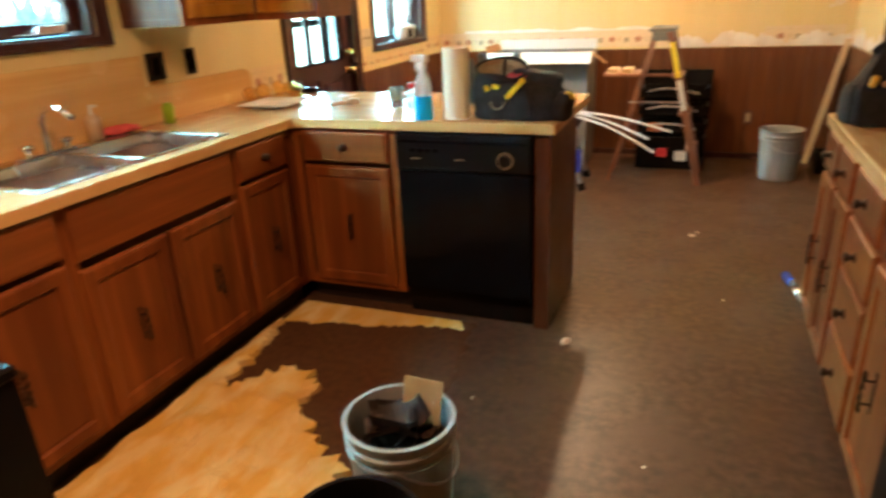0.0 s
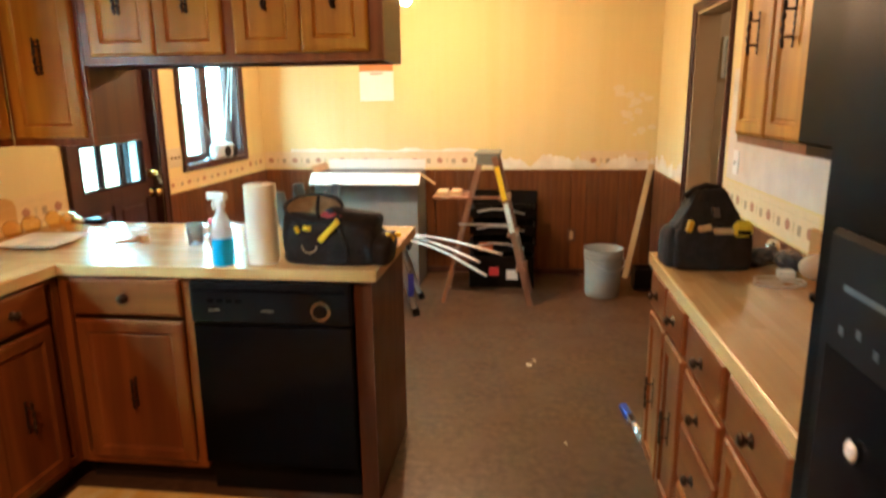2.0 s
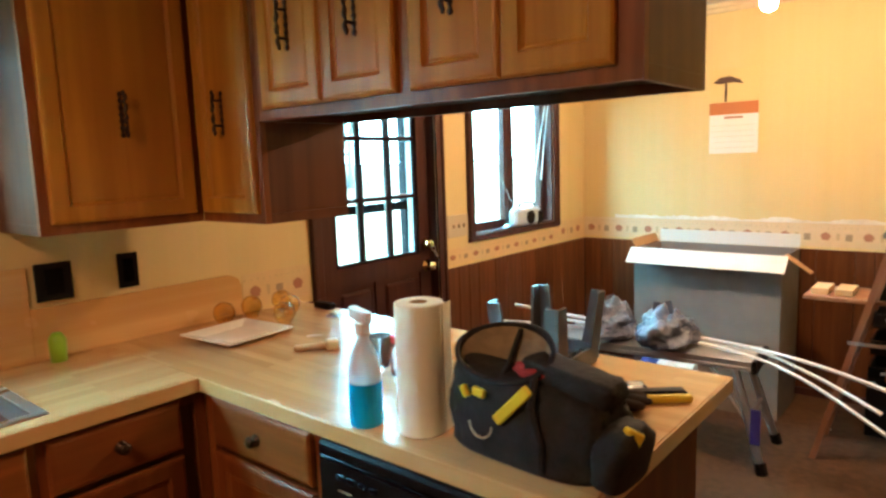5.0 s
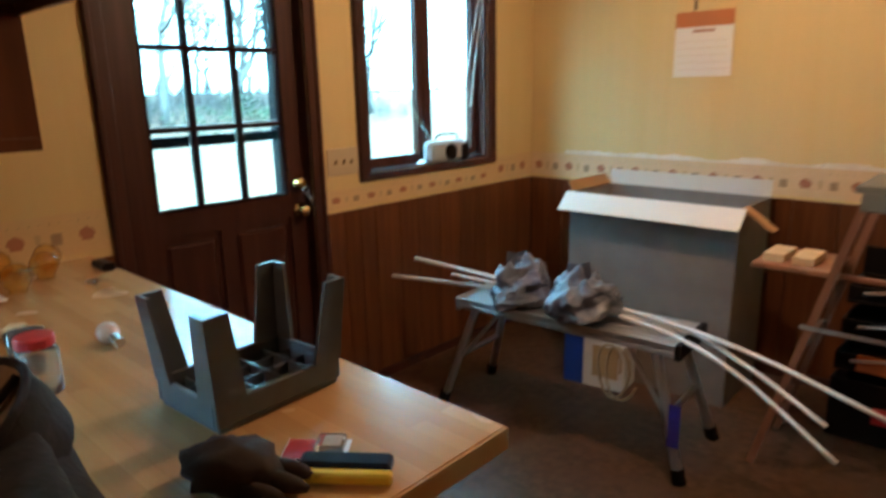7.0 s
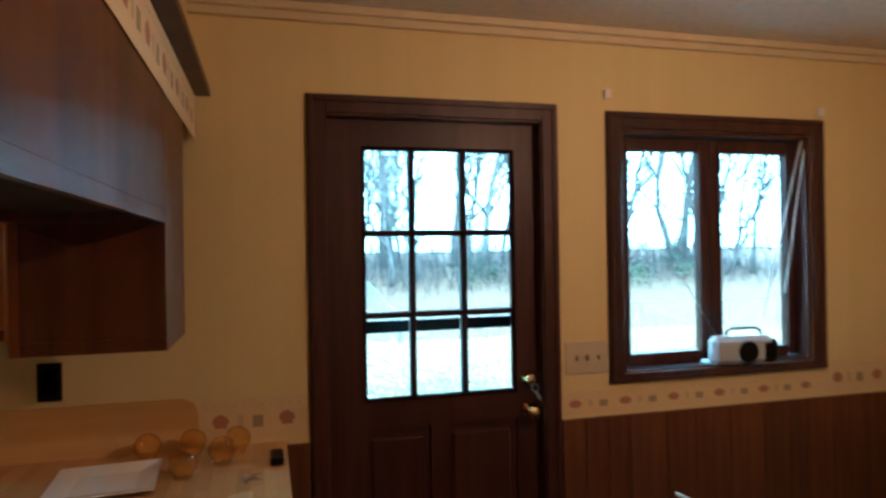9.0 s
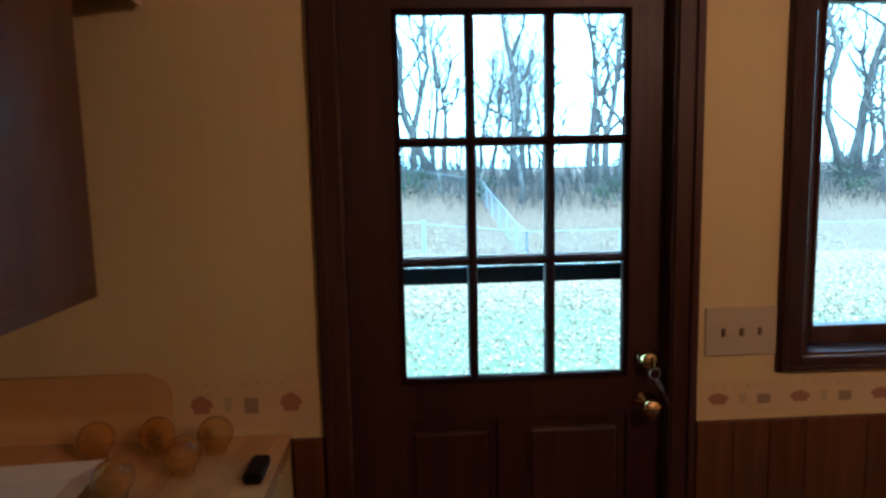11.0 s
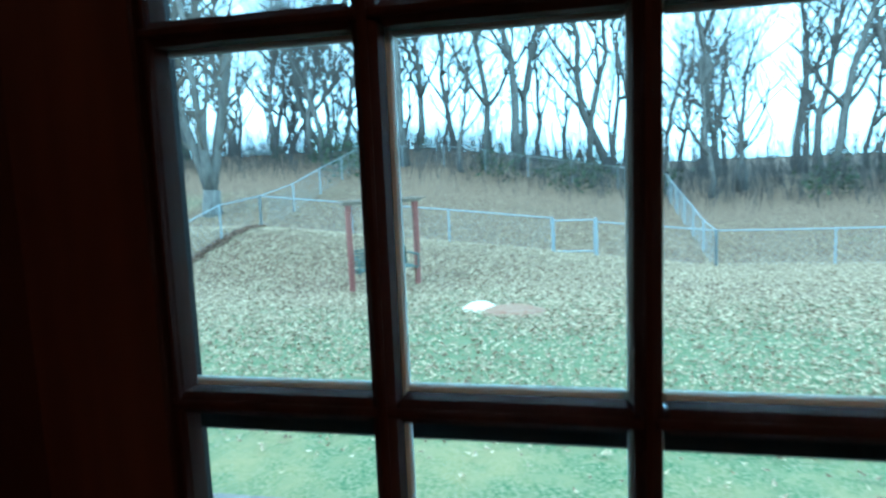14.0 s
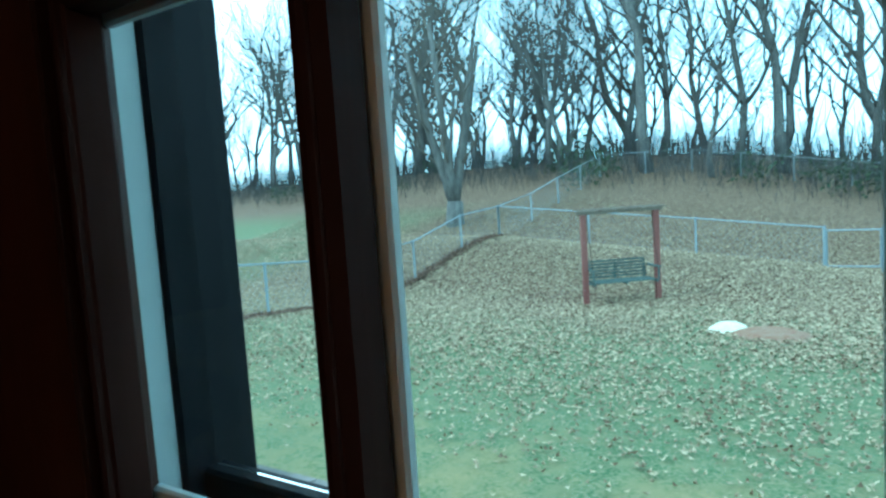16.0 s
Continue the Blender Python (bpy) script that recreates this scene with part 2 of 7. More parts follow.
def tube(bm, pts, radius, seg=8, closed=False):
    """A round bar along points; radius may be a list."""
    pts = [Vector(p) for p in pts]
    n = len(pts)
    rad = radius if isinstance(radius, (list, tuple)) else [radius] * n
    rings, up = [], None
    for i, p in enumerate(pts):
        d = (pts[(i + 1) % n] - pts[i - 1]) if closed or 0 < i < n - 1 else (pts[1] - pts[0] if i == 0 else pts[-1] - pts[-2])
        d.normalize()
        if up is None:
            up = d.orthogonal().normalized()
        side = d.cross(up)
        if side.length < 1e-5:
            side = d.orthogonal()
        side.normalize()
        up = side.cross(d).normalized()
        rings.append([bm.verts.new(p + (side * math.cos(k * math.tau / seg) + up * math.sin(k * math.tau / seg)) * rad[i]) for k in range(seg)])
    pairs = list(zip(rings, rings[1:])) + ([(rings[-1], rings[0])] if closed else [])
    for a, b in pairs:
        for k in range(seg):
            bm.faces.new((a[k], a[(k + 1) % seg], b[(k + 1) % seg], b[k]))
    if not closed:
        bm.faces.new(rings[0][::-1])
        bm.faces.new(rings[-1])
    return bm


def prism(bm, outline, z0, z1, m=None):
    lo = [bm.verts.new((x, y, z0)) for x, y in outline]
    hi = [bm.verts.new((x, y, z1)) for x, y in outline]
    bm.faces.new(lo[::-1])
    bm.faces.new(hi)
    for i in range(len(lo)):
        j = (i + 1) % len(lo)
        bm.faces.new((lo[i], lo[j], hi[j], hi[i]))
    if m is not None:
        bmesh.ops.transform(bm, matrix=m, verts=lo + hi)
    return bm


def panelled(bm, x0, z0, x1, z1, y, steps):
    """A door leaf in the xz plane that faces -y: rings of (inset, depth towards the viewer)."""
    rings = [[bm.verts.new((x, y - d, z)) for x, z in ((x0 + i, z0 + i), (x1 - i, z0 + i), (x1 - i, z1 - i), (x0 + i, z1 - i))] for i, d in steps]
    for a, b in zip(rings, rings[1:]):
        for k in range(4):
            bm.faces.new((a[k], a[(k + 1) % 4], b[(k + 1) % 4], b[k]))
    bm.faces.new(rings[-1])
    bm.faces.new(rings[0][::-1])
    return bm


# ---- structure ----
def solid(name, rows, material, label=""):
    return part(name, boxes(*rows), material, None, label, "structure")


def wall_x(name, x0, x1, ya, yb, holes, z1=CEIL, material=PAPER, label=""):
    """A wall along y with openings (y0, y1, z0, z1)."""
    rows, y = [], ya
    for h0, h1, hz0, hz1 in sorted(holes):
        rows.append((x0, y, 0, x1, h0, z1))
        if hz0 > 0:
            rows.append((x0, h0, 0, x1, h1, hz0))
        rows.append((x0, h0, hz1, x1, h1, z1))
        y = h1
    rows.append((x0, y, 0, x1, yb, z1))
    return solid(name, rows, material, label)


DOOR = (6.625, 7.43, 0.0, 2.035)
WIN = (7.765, 8.67, 1.06, 2.02)
SINKWIN = (3.95, 5.26, 1.31, 2.02)
DOORWAY = (7.28, 8.03, 0.0, 2.0)
wall_x("wall_west", -WALL, 0, BACK, FAR + WALL, [DOOR, WIN, SINKWIN], label="cream yellow wallpapered wall with a door and windows")
wall_x("wall_east", RIGHT, RIGHT + WALL, BACK, FAR + WALL, [DOORWAY], label="cream yellow wallpapered wall with an open doorway")
solid("wall_north", [(0, FAR, 0, RIGHT, FAR + WALL, CEIL)], PAPER, "cream yellow wallpapered wall above dark wainscot")
solid("wall_south", [(-WALL, BACK - WALL, 0, RIGHT + WALL, BACK, CEIL)], PAPER, "cream yellow wallpapered wall")
solid("ceiling", [(-WALL, BACK - WALL, CEIL, 5.6, FAR + WALL, CEIL + 0.1)], CEILM, "off-white textured ceiling")
solid("floor", [(-WALL, BACK - WALL, -0.1, 5.6, FAR + WALL, 0)], VINYL, "worn brown mottled sheet vinyl floor")
# hall beyond the doorway
solid("wall_hall", [(RIGHT + WALL, 8.12, 0, 5.6, 8.24, CEIL), (5.5, 6.4, 0, 5.6, 8.12, CEIL), (RIGHT + WALL, 6.3, 0, 5.6, 6.4, CEIL)],
      mat("hall_paint", (0.52, 0.40, 0.27), 0.8, second=(0.55, 0.43, 0.30), scale=10), "plain tan hall wall")
# crown
bm = bmesh.new()
for r in ((0, BACK, 2.345, 0.022, FAR, CEIL), (0.022, BACK, 2.372, 0.045, FAR, CEIL), (0.045, FAR - 0.022, 2.345, RIGHT - 0.022, FAR, CEIL),
          (0.045, FAR - 0.045, 2.372, RIGHT - 0.045, FAR - 0.022, CEIL), (RIGHT - 0.022, BACK, 2.345, RIGHT, FAR, CEIL),
          (RIGHT - 0.045, BACK, 2.372, RIGHT - 0.022, FAR, CEIL)):
    box(bm, *r, bevel=0.003)
part("crown_moulding", bm, TRIMY, None, "cream painted crown moulding", "structure")


def casing(name, x, face, y0, y1, z0, z1, w, sill=True, label="dark stained wooden casing"):
    """Casing round an opening; face is +1 or -1 along x."""
    bm = bmesh.new()
    for t, a, b in ((0.014, 0.0, w), (0.022, w * 0.62, w * 0.92)):
        lo_a, lo_b = a * 0.55, b * 0.55
        xs = sorted((x + 0.0005 * face, x + face * t))
        rows = [(xs[0], y0 - b, z0 - (lo_b if sill else 0), xs[1], y0 - a, z1 + b), (xs[0], y1 + a, z0 - (lo_b if sill else 0), xs[1], y1 + b, z1 + b),
                (xs[0], y0 - a, z1 + a, xs[1], y1 + a, z1 + b)]
        if sill:
            rows.append((xs[0], y0 - a, z0 - lo_b, xs[1], y1 + a, z0 - lo_a))
        for r in rows:
            box(bm, *r, bevel=0.0025)
    return part(name, bm, DARKWOOD, None, label, "structure")


casing("trim_door", 0, 1, DOOR[0], DOOR[1], 0, DOOR[3], 0.065, False)
casing("trim_window", 0, 1, WIN[0], WIN[1], WIN[2], WIN[3], 0.065)
casing("trim_sink_window", 0, 1, SINKWIN[0], SINKWIN[1], SINKWIN[2], SINKWIN[3], 0.07)
casing("trim_doorway", RIGHT, -1, DOORWAY[0], DOORWAY[1], 0, DOORWAY[3], 0.06, False)
solid("jamb_doorway", [(RIGHT + 0.0005, DOORWAY[0], 0, RIGHT + WALL, DOORWAY[0] + 0.015, DOORWAY[3]), (RIGHT + 0.0005, DOORWAY[1] - 0.015, 0, RIGHT + WALL, DOORWAY[1], DOORWAY[3]),
                       (RIGHT + 0.0005, DOORWAY[0] + 0.015, DOORWAY[3] - 0.015, RIGHT + WALL, DOORWAY[1] - 0.015, DOORWAY[3])], mat("tan_jamb", (0.42, 0.30, 0.18), 0.6), "tan painted jamb")


def window(name, hole, lites, label, depth=0.085):
    y0, y1, z0, z1 = hole
    win = new(name)
    win.location = (0, y0, z0)
    tagged(win, label, "window", "", "structure")
    w, h = y1 - y0, z1 - z0
    part("window_liner", boxes((-WALL, 0, 0, -0.0005, 0.018, h), (-WALL, w - 0.018, 0, -0.0005, w, h), (-WALL, 0.018, h - 0.018, -0.0005, w - 0.018, h)), DARKWOOD, win)
    part("window_sill", boxes((-WALL, 0.018, 0, -0.0005, w - 0.018, 0.008), bevel=0.002), DARKWOOD, win)
    lw = (w - 0.036) / lites
    for k in range(lites):
        a, b = 0.018 + k * lw, 0.018 + (k + 1) * lw
        s = part("window_sash", boxes((-depth - 0.02, a + 0.003, 0.022, -depth + 0.02, a + 0.048, h - 0.02), (-depth - 0.02, b - 0.048, 0.022, -depth + 0.02, b - 0.003, h - 0.02),
                                      (-depth - 0.02, a + 0.048, 0.010, -depth + 0.02, b - 0.048, 0.06), (-depth - 0.02, a + 0.048, h - 0.075, -depth + 0.02, b - 0.048, h - 0.02),
                                      (-depth + 0.02, a + 0.04, 0.05, -depth + 0.03, a + 0.052, h - 0.05), (-depth + 0.02, b - 0.052, 0.05, -depth + 0.03, b - 0.04, h - 0.05), bevel=0.003), DARKWOOD, win)
        g = part("window_pane", boxes((-depth - 0.002, a + 0.046, 0.058, -depth + 0.002, b - 0.046, h - 0.073)), GLASS, s)
        g.visible_shadow = False
    return win


window("window_1", WIN, 2, "dark wood casement window with two tall panes")
window("window_2", SINKWIN, 2, "dark wood window over the steel sink")
solid("wainscot_backer", [(0.001, DOOR[1] + 0.066, 0.0, 0.004, FAR - 0.004, 0.90), (0.004, FAR - 0.004, 0.0, RIGHT - 0.004, FAR - 0.001, 0.90), (RIGHT - 0.004, DOORWAY[1] + 0.061, 0, RIGHT - 0.001, FAR - 0.004, 0.90),
                          (RIGHT - 0.004, 6.05, 0, RIGHT - 0.001, DOORWAY[0] - 0.061, 0.90), (0.001, PEN_Y1, 0, 0.004, DOOR[0] - 0.066, 0.90)], GROOVE)


# ---- exterior door ----
def entry_door():
    y0, y1, z1 = DOOR[0] + 0.004, DOOR[1] - 0.004, DOOR[3] - 0.006
    d = new("door_1")
    d.location = (-0.05, y0, 0.006)
    tagged(d, "dark stained wooden door with nine glass panes, closed", "door", "", "structure")
    w, h = y1 - y0, z1 - 0.006
    ga, gb = 6.755 - y0, 7.338 - y0
    za, zb = 1.008 - 0.006, 1.932 - 0.006
    part("door_leaf", boxes((-0.04, 0, 0, 0, ga, h), (-0.04, gb, 0, 0, w, h), (-0.04, ga, zb, 0, gb, h), (-0.04, ga, 0, 0, gb, 0.22), (-0.04, ga, 0.22, -0.012, gb, za - 0.1), (-0.04, ga, za - 0.1, 0, gb, za), (-0.04, 0.37, 0.22, 0, 0.43, za - 0.1)), DARKWOOD, d)
    bm = bmesh.new()
    for a, b in ((ga + 0.02, 0.35), (0.45, gb - 0.02)):
        box(bm, -0.02, a, 0.25, -0.003, b, za - 0.13, bevel=0.012)
    part("raised_panel", bm, DARKWOOD, d)
    ys = [ga, 6.942 - y0, 7.14 - y0, gb]
    zs = [za, 1.318 - 0.006, 1.618 - 0.006, zb]
    bw = 0.0095
    bm = bmesh.new()
    for y in ys[1:3]:
        box(bm, -0.034, y - bw, za, -0.004, y + bw, zb, bevel=0.005)
    for z in zs[1:3]:
        for i in range(3):
            box(bm, -0.0335, ys[i] + (bw if i else 0), z - bw, -0.0045, ys[i + 1] - (bw if i < 2 else 0), z + bw, bevel=0.005)
    for y in ys[1:3]:
        box(bm, -0.006, y - 0.004, za, 0.000, y + 0.004, zb, bevel=0.002)
    for z in zs[1:3]:
        for i in range(3):
            box(bm, -0.006, ys[i] + (0.004 if i else 0), z - 0.004, -0.0004, ys[i + 1] - (0.004 if i < 2 else 0), z + 0.004, bevel=0.002)
    part("muntins", bm, BACKLIT, d)
    bm = bmesh.new()
    for y in ys[1:3]:
        box(bm, -0.043, y - 0.013, za, -0.0345, y + 0.013, zb, bevel=0.002)
    for z in zs[1:3]:
        for i in range(3):
            box(bm, -0.0425, ys[i] + (0.013 if i else 0), z - 0.013, -0.035, ys[i + 1] - (0.013 if i < 2 else 0), z + 0.013, bevel=0.002)
    # The pale colour stands in for daylight on the muntins' outer faces.
    part("outer_muntins", bm, mat("daylit_outside", (0.45, 0.52, 0.50), 0.55), d, "outer muntins, pale with painted daylight")
    bm = bmesh.new()
    for t0, t, x in ((0.0, 0.012, -0.006), (0.0, 0.004, 0.005), (0.0075, 0.0105, -0.001)):
        for r in ((-0.03, ga + t0, za + t0, x, ga + t, zb - t0), (-0.03, gb - t, za + t0, x, gb - t0, zb - t0), (-0.03, ga + t, za + t0, x, gb - t, za + t), (-0.03, ga + t, zb - t, x, gb - t, zb - t0)):
            box(bm, *r, bevel=0.002)
    part("glazing_bead", bm, BACKLIT, d)
    for i, j in itertools.product(range(3), range(3)):
        g = part("pane", boxes((-0.021, ys[i] + 0.008, zs[j] + 0.008, -0.018, ys[i + 1] - 0.008, zs[j + 1] - 0.008)), GLASS, d)
        g.visible_shadow = False
    k = part("door_knob", lathe(bmesh.new(), [(0, 0), (0.032, 0.002), (0.032, 0.006), (0.012, 0.012), (0.011, 0.03), (0.024, 0.04), (0.028, 0.052), (0.022, 0.064), (0, 0.068)], m=pose(0, 7.385 - y0, 0.93, 0, 90, 0)), BRASS, d, "polished brass door knob", smooth=True)
    part("deadbolt", lathe(bmesh.new(), [(0, 0), (0.030, 0.002), (0.030, 0.012), (0.022, 0.02), (0.026, 0.034), (0.020, 0.044), (0, 0.047)], m=pose(0, 7.385 - y0, 1.05, 0, 90, 0)), BRASS, d, "polished brass deadbolt", smooth=True)
    part("door_key", tube(bmesh.new(), [(0.06, 7.392 - y0, 1.01), (0.065, 7.405 - y0, 0.985), (0.062, 7.425 - y0, 0.945)], 0.006, 6), STEEL, d, "steel key hanging at the lock")
    part("key_ring", tube(bmesh.new(), [(0.058, 7.388 - y0 + 0.014 * math.cos(a), 1.025 + 0.014 * math.sin(a)) for a in [i * math.tau / 12 for i in range(12)]], 0.0015, 5, True), STEEL, d, "steel key ring")
    part("thumb_turn", boxes((0.0475, 7.381 - y0, 1.035, 0.06, 7.389 - y0, 1.068), bevel=0.002), BRASS, d, "brass thumb turn")
    solid("jamb_door", [(-WALL, DOOR[0], 0, -0.0005, DOOR[0] + 0.004, DOOR[3]), (-WALL, DOOR[1] - 0.004, 0, -0.0005, DOOR[1], DOOR[3]), (-WALL, DOOR[0] + 0.004, DOOR[3] - 0.006, -0.0005, DOOR[1] - 0.004, DOOR[3]),
                        (-WALL, DOOR[0] + 0.004, 0, -0.095, DOOR[0] + 0.012, DOOR[3] - 0.006)], DARKWOOD, "dark stained door jamb")


entry_door()


def storm_door():
    d = thing("storm_door", pose(-0.18, DOOR[0], 0), "dark storm door with a crossbar outside the entry door, closed", "door")
    w, h = DOOR[1] - DOOR[0], 2.02
    dk = mat("storm_dark", (0.006, 0.007, 0.009), 0.55, spec=0.15)
    part("frame", boxes((-0.06, 0.0095, 0.02, 0.0135, 0.040, h), (-0.06, -0.04, 0.02, 0, 0.009, h), (-0.06, w - 0.035, 0.02, 0, w + 0.04, h), (-0.05, 0.035, h - 0.06, 0, w - 0.035, h), (-0.05, 0.035, 0.02, 0, w - 0.035, 0.3), bevel=0.003), dk, d)
    part("crossbar", boxes((-0.028, 0.036, 1.24, -0.004, w - 0.036, 1.285), bevel=0.003), dk, d, "dark crossbar")
    g = part("pane", boxes((-0.018, 0.036, 0.302, -0.015, w - 0.036, 1.239), (-0.018, 0.036, 1.286, -0.015, w - 0.036, h - 0.061)), GLASS, d)
    g.visible_shadow = False
    pale = mat("pale_jamb", (0.45, 0.52, 0.50), 0.55)
    solid("jamb_outer", [(-0.166, DOOR[0] + 0.0045, 0, -0.096, DOOR[0] + 0.035, DOOR[3] - 0.01), (-0.178, DOOR[1] - 0.035, 0, -0.096, DOOR[1] - 0.0045, DOOR[3] - 0.01)], pale, "pale painted outer jamb")


storm_door()

# ---- cabinets ----
LEAF = [(0, 0), (0, 0.012), (0.005, 0.018), (0.012, 0.020), (0.046, 0.020), (0.050, 0.014), (0.056, 0.010), (0.062, 0.012), (0.072, 0.012)]
DRAWER = [(0, 0), (0, 0.012), (0.006, 0.018), (0.014, 0.020)]


def pull(parent, x, z, y, size=1.0):
    """An ornate black iron pull, upright: a scalloped plate and a beaded bar on two posts."""
    bm = bmesh.new()
    s = size
    for k in range(-3, 4):
        lathe(bm, [(0, 0), (0.0075 * s, 0.001), (0.006 * s, 0.004), (0, 0.0045)], 8, pose(x, y, z + k * 0.018 * s, 90, 0, 0))
    box(bm, x - 0.004 * s, y - 0.0025, z - 0.06 * s, x + 0.004 * s, y, z + 0.06 * s, bevel=0.0008)
    zs = [z + (-0.062 + 0.124 * q / 24) * s for q in range(25)]
    tube(bm, [(x + 0.0022 * s * math.sin(q * 1.3), y - (0.026 + 0.003 * math.cos((q - 12) / 12 * 1.5)) * s, zz) for q, zz in enumerate(zs)],
         [(0.0030 + 0.0030 * abs(math.sin(q * math.pi / 6))) * s for q in range(25)], 7)
    for k in (-1, 1):
        tube(bm, [(x, y, z + k * 0.034 * s), (x, y - 0.027 * s, z + k * 0.034 * s)], 0.0035 * s, 6)
    return part("handle", bm, IRON, parent, "ornate blackened iron pull")


def knob(parent, x, z, y):
    return part("knob", lathe(bmesh.new(), [(0, 0), (0.017, 0.001), (0.016, 0.004), (0.007, 0.007), (0.007, 0.014), (0.015, 0.019), (0.016, 0.024), (0.009, 0.030), (0, 0.031)], 16, pose(x, y, z, 90, 0, 0)), IRON, parent, "small round iron knob", smooth=True)


def leaf(parent, x0, z0, x1, z1, hx=None, hz=None, drawer=False, y=0.0, ornate=1.0, wood=None):
    d = part("drawer_front" if drawer else "door", panelled(bmesh.new(), x0, z0, x1, z1, y, DRAWER if drawer else LEAF), wood or (CAB_X if drawer else CAB), parent)
    if drawer:
        knob(d, (x0 + x1) / 2, (z0 + z1) / 2, y - 0.020)
    else:
        pull(d, hx if hx is not None else (x0 + x1) / 2, hz if hz is not None else (z0 + z1) / 2, y - 0.012, ornate)
    return d


def base_cabinet(m, w, layout, depth=0.56, side=CAB, label="brown stained wooden base cabinet under the counter"):
    c = thing("base_cabinet", m, label, "cabinet", "base cabinets")
    h = CT - 0.042
    part("body", boxes((0, 0.02, 0.10, w, depth, h)), side, c)
    part("face_frame", boxes((0, 0, 0.10, 0.035, 0.02, h), (w - 0.035, 0, 0.10, w, 0.02, h), (0.035, 0, h - 0.035, w - 0.035, 0.02, h), (0.035, 0, 0.10, w - 0.035, 0.02, 0.14), bevel=0.001), CAB, c)
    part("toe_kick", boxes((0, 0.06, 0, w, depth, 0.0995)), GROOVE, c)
    for r in layout:
        kind, x0, z0, x1, z1 = r[:5]
        if kind == "panel":
            part("false_front", panelled(bmesh.new(), x0, z0, x1, z1, 0, DRAWER[:3]), CAB_X, c)
        else:
            leaf(c, x0, z0, x1, z1, drawer=kind == "drawer", *())
    return c


# left run, facing east; local x runs north
LX = 0.57
base_cabinet(pose(LX, 3.95, 0, 0, 0, 90), 0.50, [("door", 0.02, 0.13, 0.48, 0.70), ("drawer", 0.02, 0.72, 0.48, 0.86)], side=CAB_SHADED)
base_cabinet(pose(LX, 4.451, 0, 0, 0, 90), 0.80, [("door", 0.02, 0.13, 0.38, 0.66), ("door", 0.40, 0.13, 0.78, 0.66), ("panel", 0.02, 0.69, 0.78, 0.86)], side=CAB_SHADED, label="brown stained sink base cabinet with two doors")
base_cabinet(pose(LX, 5.252, 0, 0, 0, 90), 0.443, [("door", 0.02, 0.13, 0.36, 0.70), ("drawer", 0.02, 0.72, 0.36, 0.86)], side=CAB_SHADED)
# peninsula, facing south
base_cabinet(pose(LX + 0.001, PEN_Y0 + 0.025, 0), 0.53, [("door", 0.06, 0.13, 0.49, 0.70), ("drawer", 0.06, 0.72, 0.49, 0.86)], side=CAB_SHADED)
PX = LX + 0.531


def dishwasher():
    d = thing("dishwasher", pose(PX + 0.004, PEN_Y0 + 0.025, 0), "black built-in dishwasher under the wood-look counter", "dishwasher")
    w = 0.60
    part("body", boxes((0.005, 0.02, 0.10, w - 0.005, 0.56, 0.865)), BLACKP, d)
    part("door", boxes((0, -0.02, 0.135, w, 0.0195, 0.70), bevel=0.006), BLACK, d, "glossy black door")
    p = part("control_panel", boxes((0, -0.028, 0.703, w, 0.0195, 0.862), bevel=0.008), BLACKP, d, "matte black control panel")
    k = part("dial", lathe(bmesh.new(), [(0, 0), (0.036, 0.001), (0.036, 0.004), (0.0, 0.005)], 28, pose(0.49, -0.0285, 0.762, 90, 0, 0)), STEEL, p, "silver dial ring", smooth=False)
    part("dial_knob", lathe(bmesh.new(), [(0, 0.003), (0.026, 0.005), (0.024, 0.020), (0, 0.021)], 24, pose(0.49, -0.0285, 0.762, 90, 0, 0)), BLACKP, k)
    part("handle_strip", boxes((0.02, -0.036, 0.826, w - 0.02, -0.0285, 0.836), bevel=0.002), BLACK, p)
    for i in range(4):
        part("button", boxes((0.07 + i * 0.035, -0.034, 0.785, 0.095 + i * 0.035, -0.0285, 0.80), bevel=0.002), BLACK, p)
    for a in (0.07, 0.27):
        part("lettering", boxes((a, -0.0292, 0.756, a + 0.045, -0.0285, 0.759)), OFFW, p)
    part("kick_plate", boxes((0.005, 0.03, 0.0, w - 0.005, 0.05, 0.0995)), BLACKP, d)


dishwasher()
solid("peninsula_panel", [(PX + 0.61, PEN_Y0 + 0.025, 0, PEN_X1 - 0.02, PEN_Y1 - 0.20, CT - 0.042), (0.01, PEN_Y0 + 0.59, 0, PX + 0.609, PEN_Y0 + 0.61, CT - 0.042)], CAB_SHADED, "brown wooden end panel of the peninsula")


def slab(name, outline, z0, z1, material, label):
    bm = prism(bmesh.new(), outline, z0, z1)
    bmesh.ops.bevel(bm, geom=[e for e in bm.edges], offset=0.002, segments=1, affect="EDGES")
    return part(name, bm, material, None, label, category="countertop")


# countertops
SX0, SX1, SY0, SY1 = 0.085, 0.53, 4.45, 5.29
wt = thing("countertop", pose(0, 0, CT), "maple wood-look laminate countertop, with a backsplash", "countertop")
part("corner_top", boxes((0.002, SY1, -0.04, 0.595, PEN_Y0 - 0.0005, 0)), LAMIN_Y, wt)
part("left_top", boxes((0.002, 3.3, -0.04, 0.595, SY0, 0)), LAMIN_Y, wt)
part("rear_strip", boxes((0.002, SY0 + 0.0005, -0.04, SX0, SY1 - 0.0005, 0)), LAMIN_Y, wt)
part("front_strip", boxes((SX1, SY0 + 0.0005, -0.04, 0.595, SY1 - 0.0005, 0)), LAMIN_Y, wt)
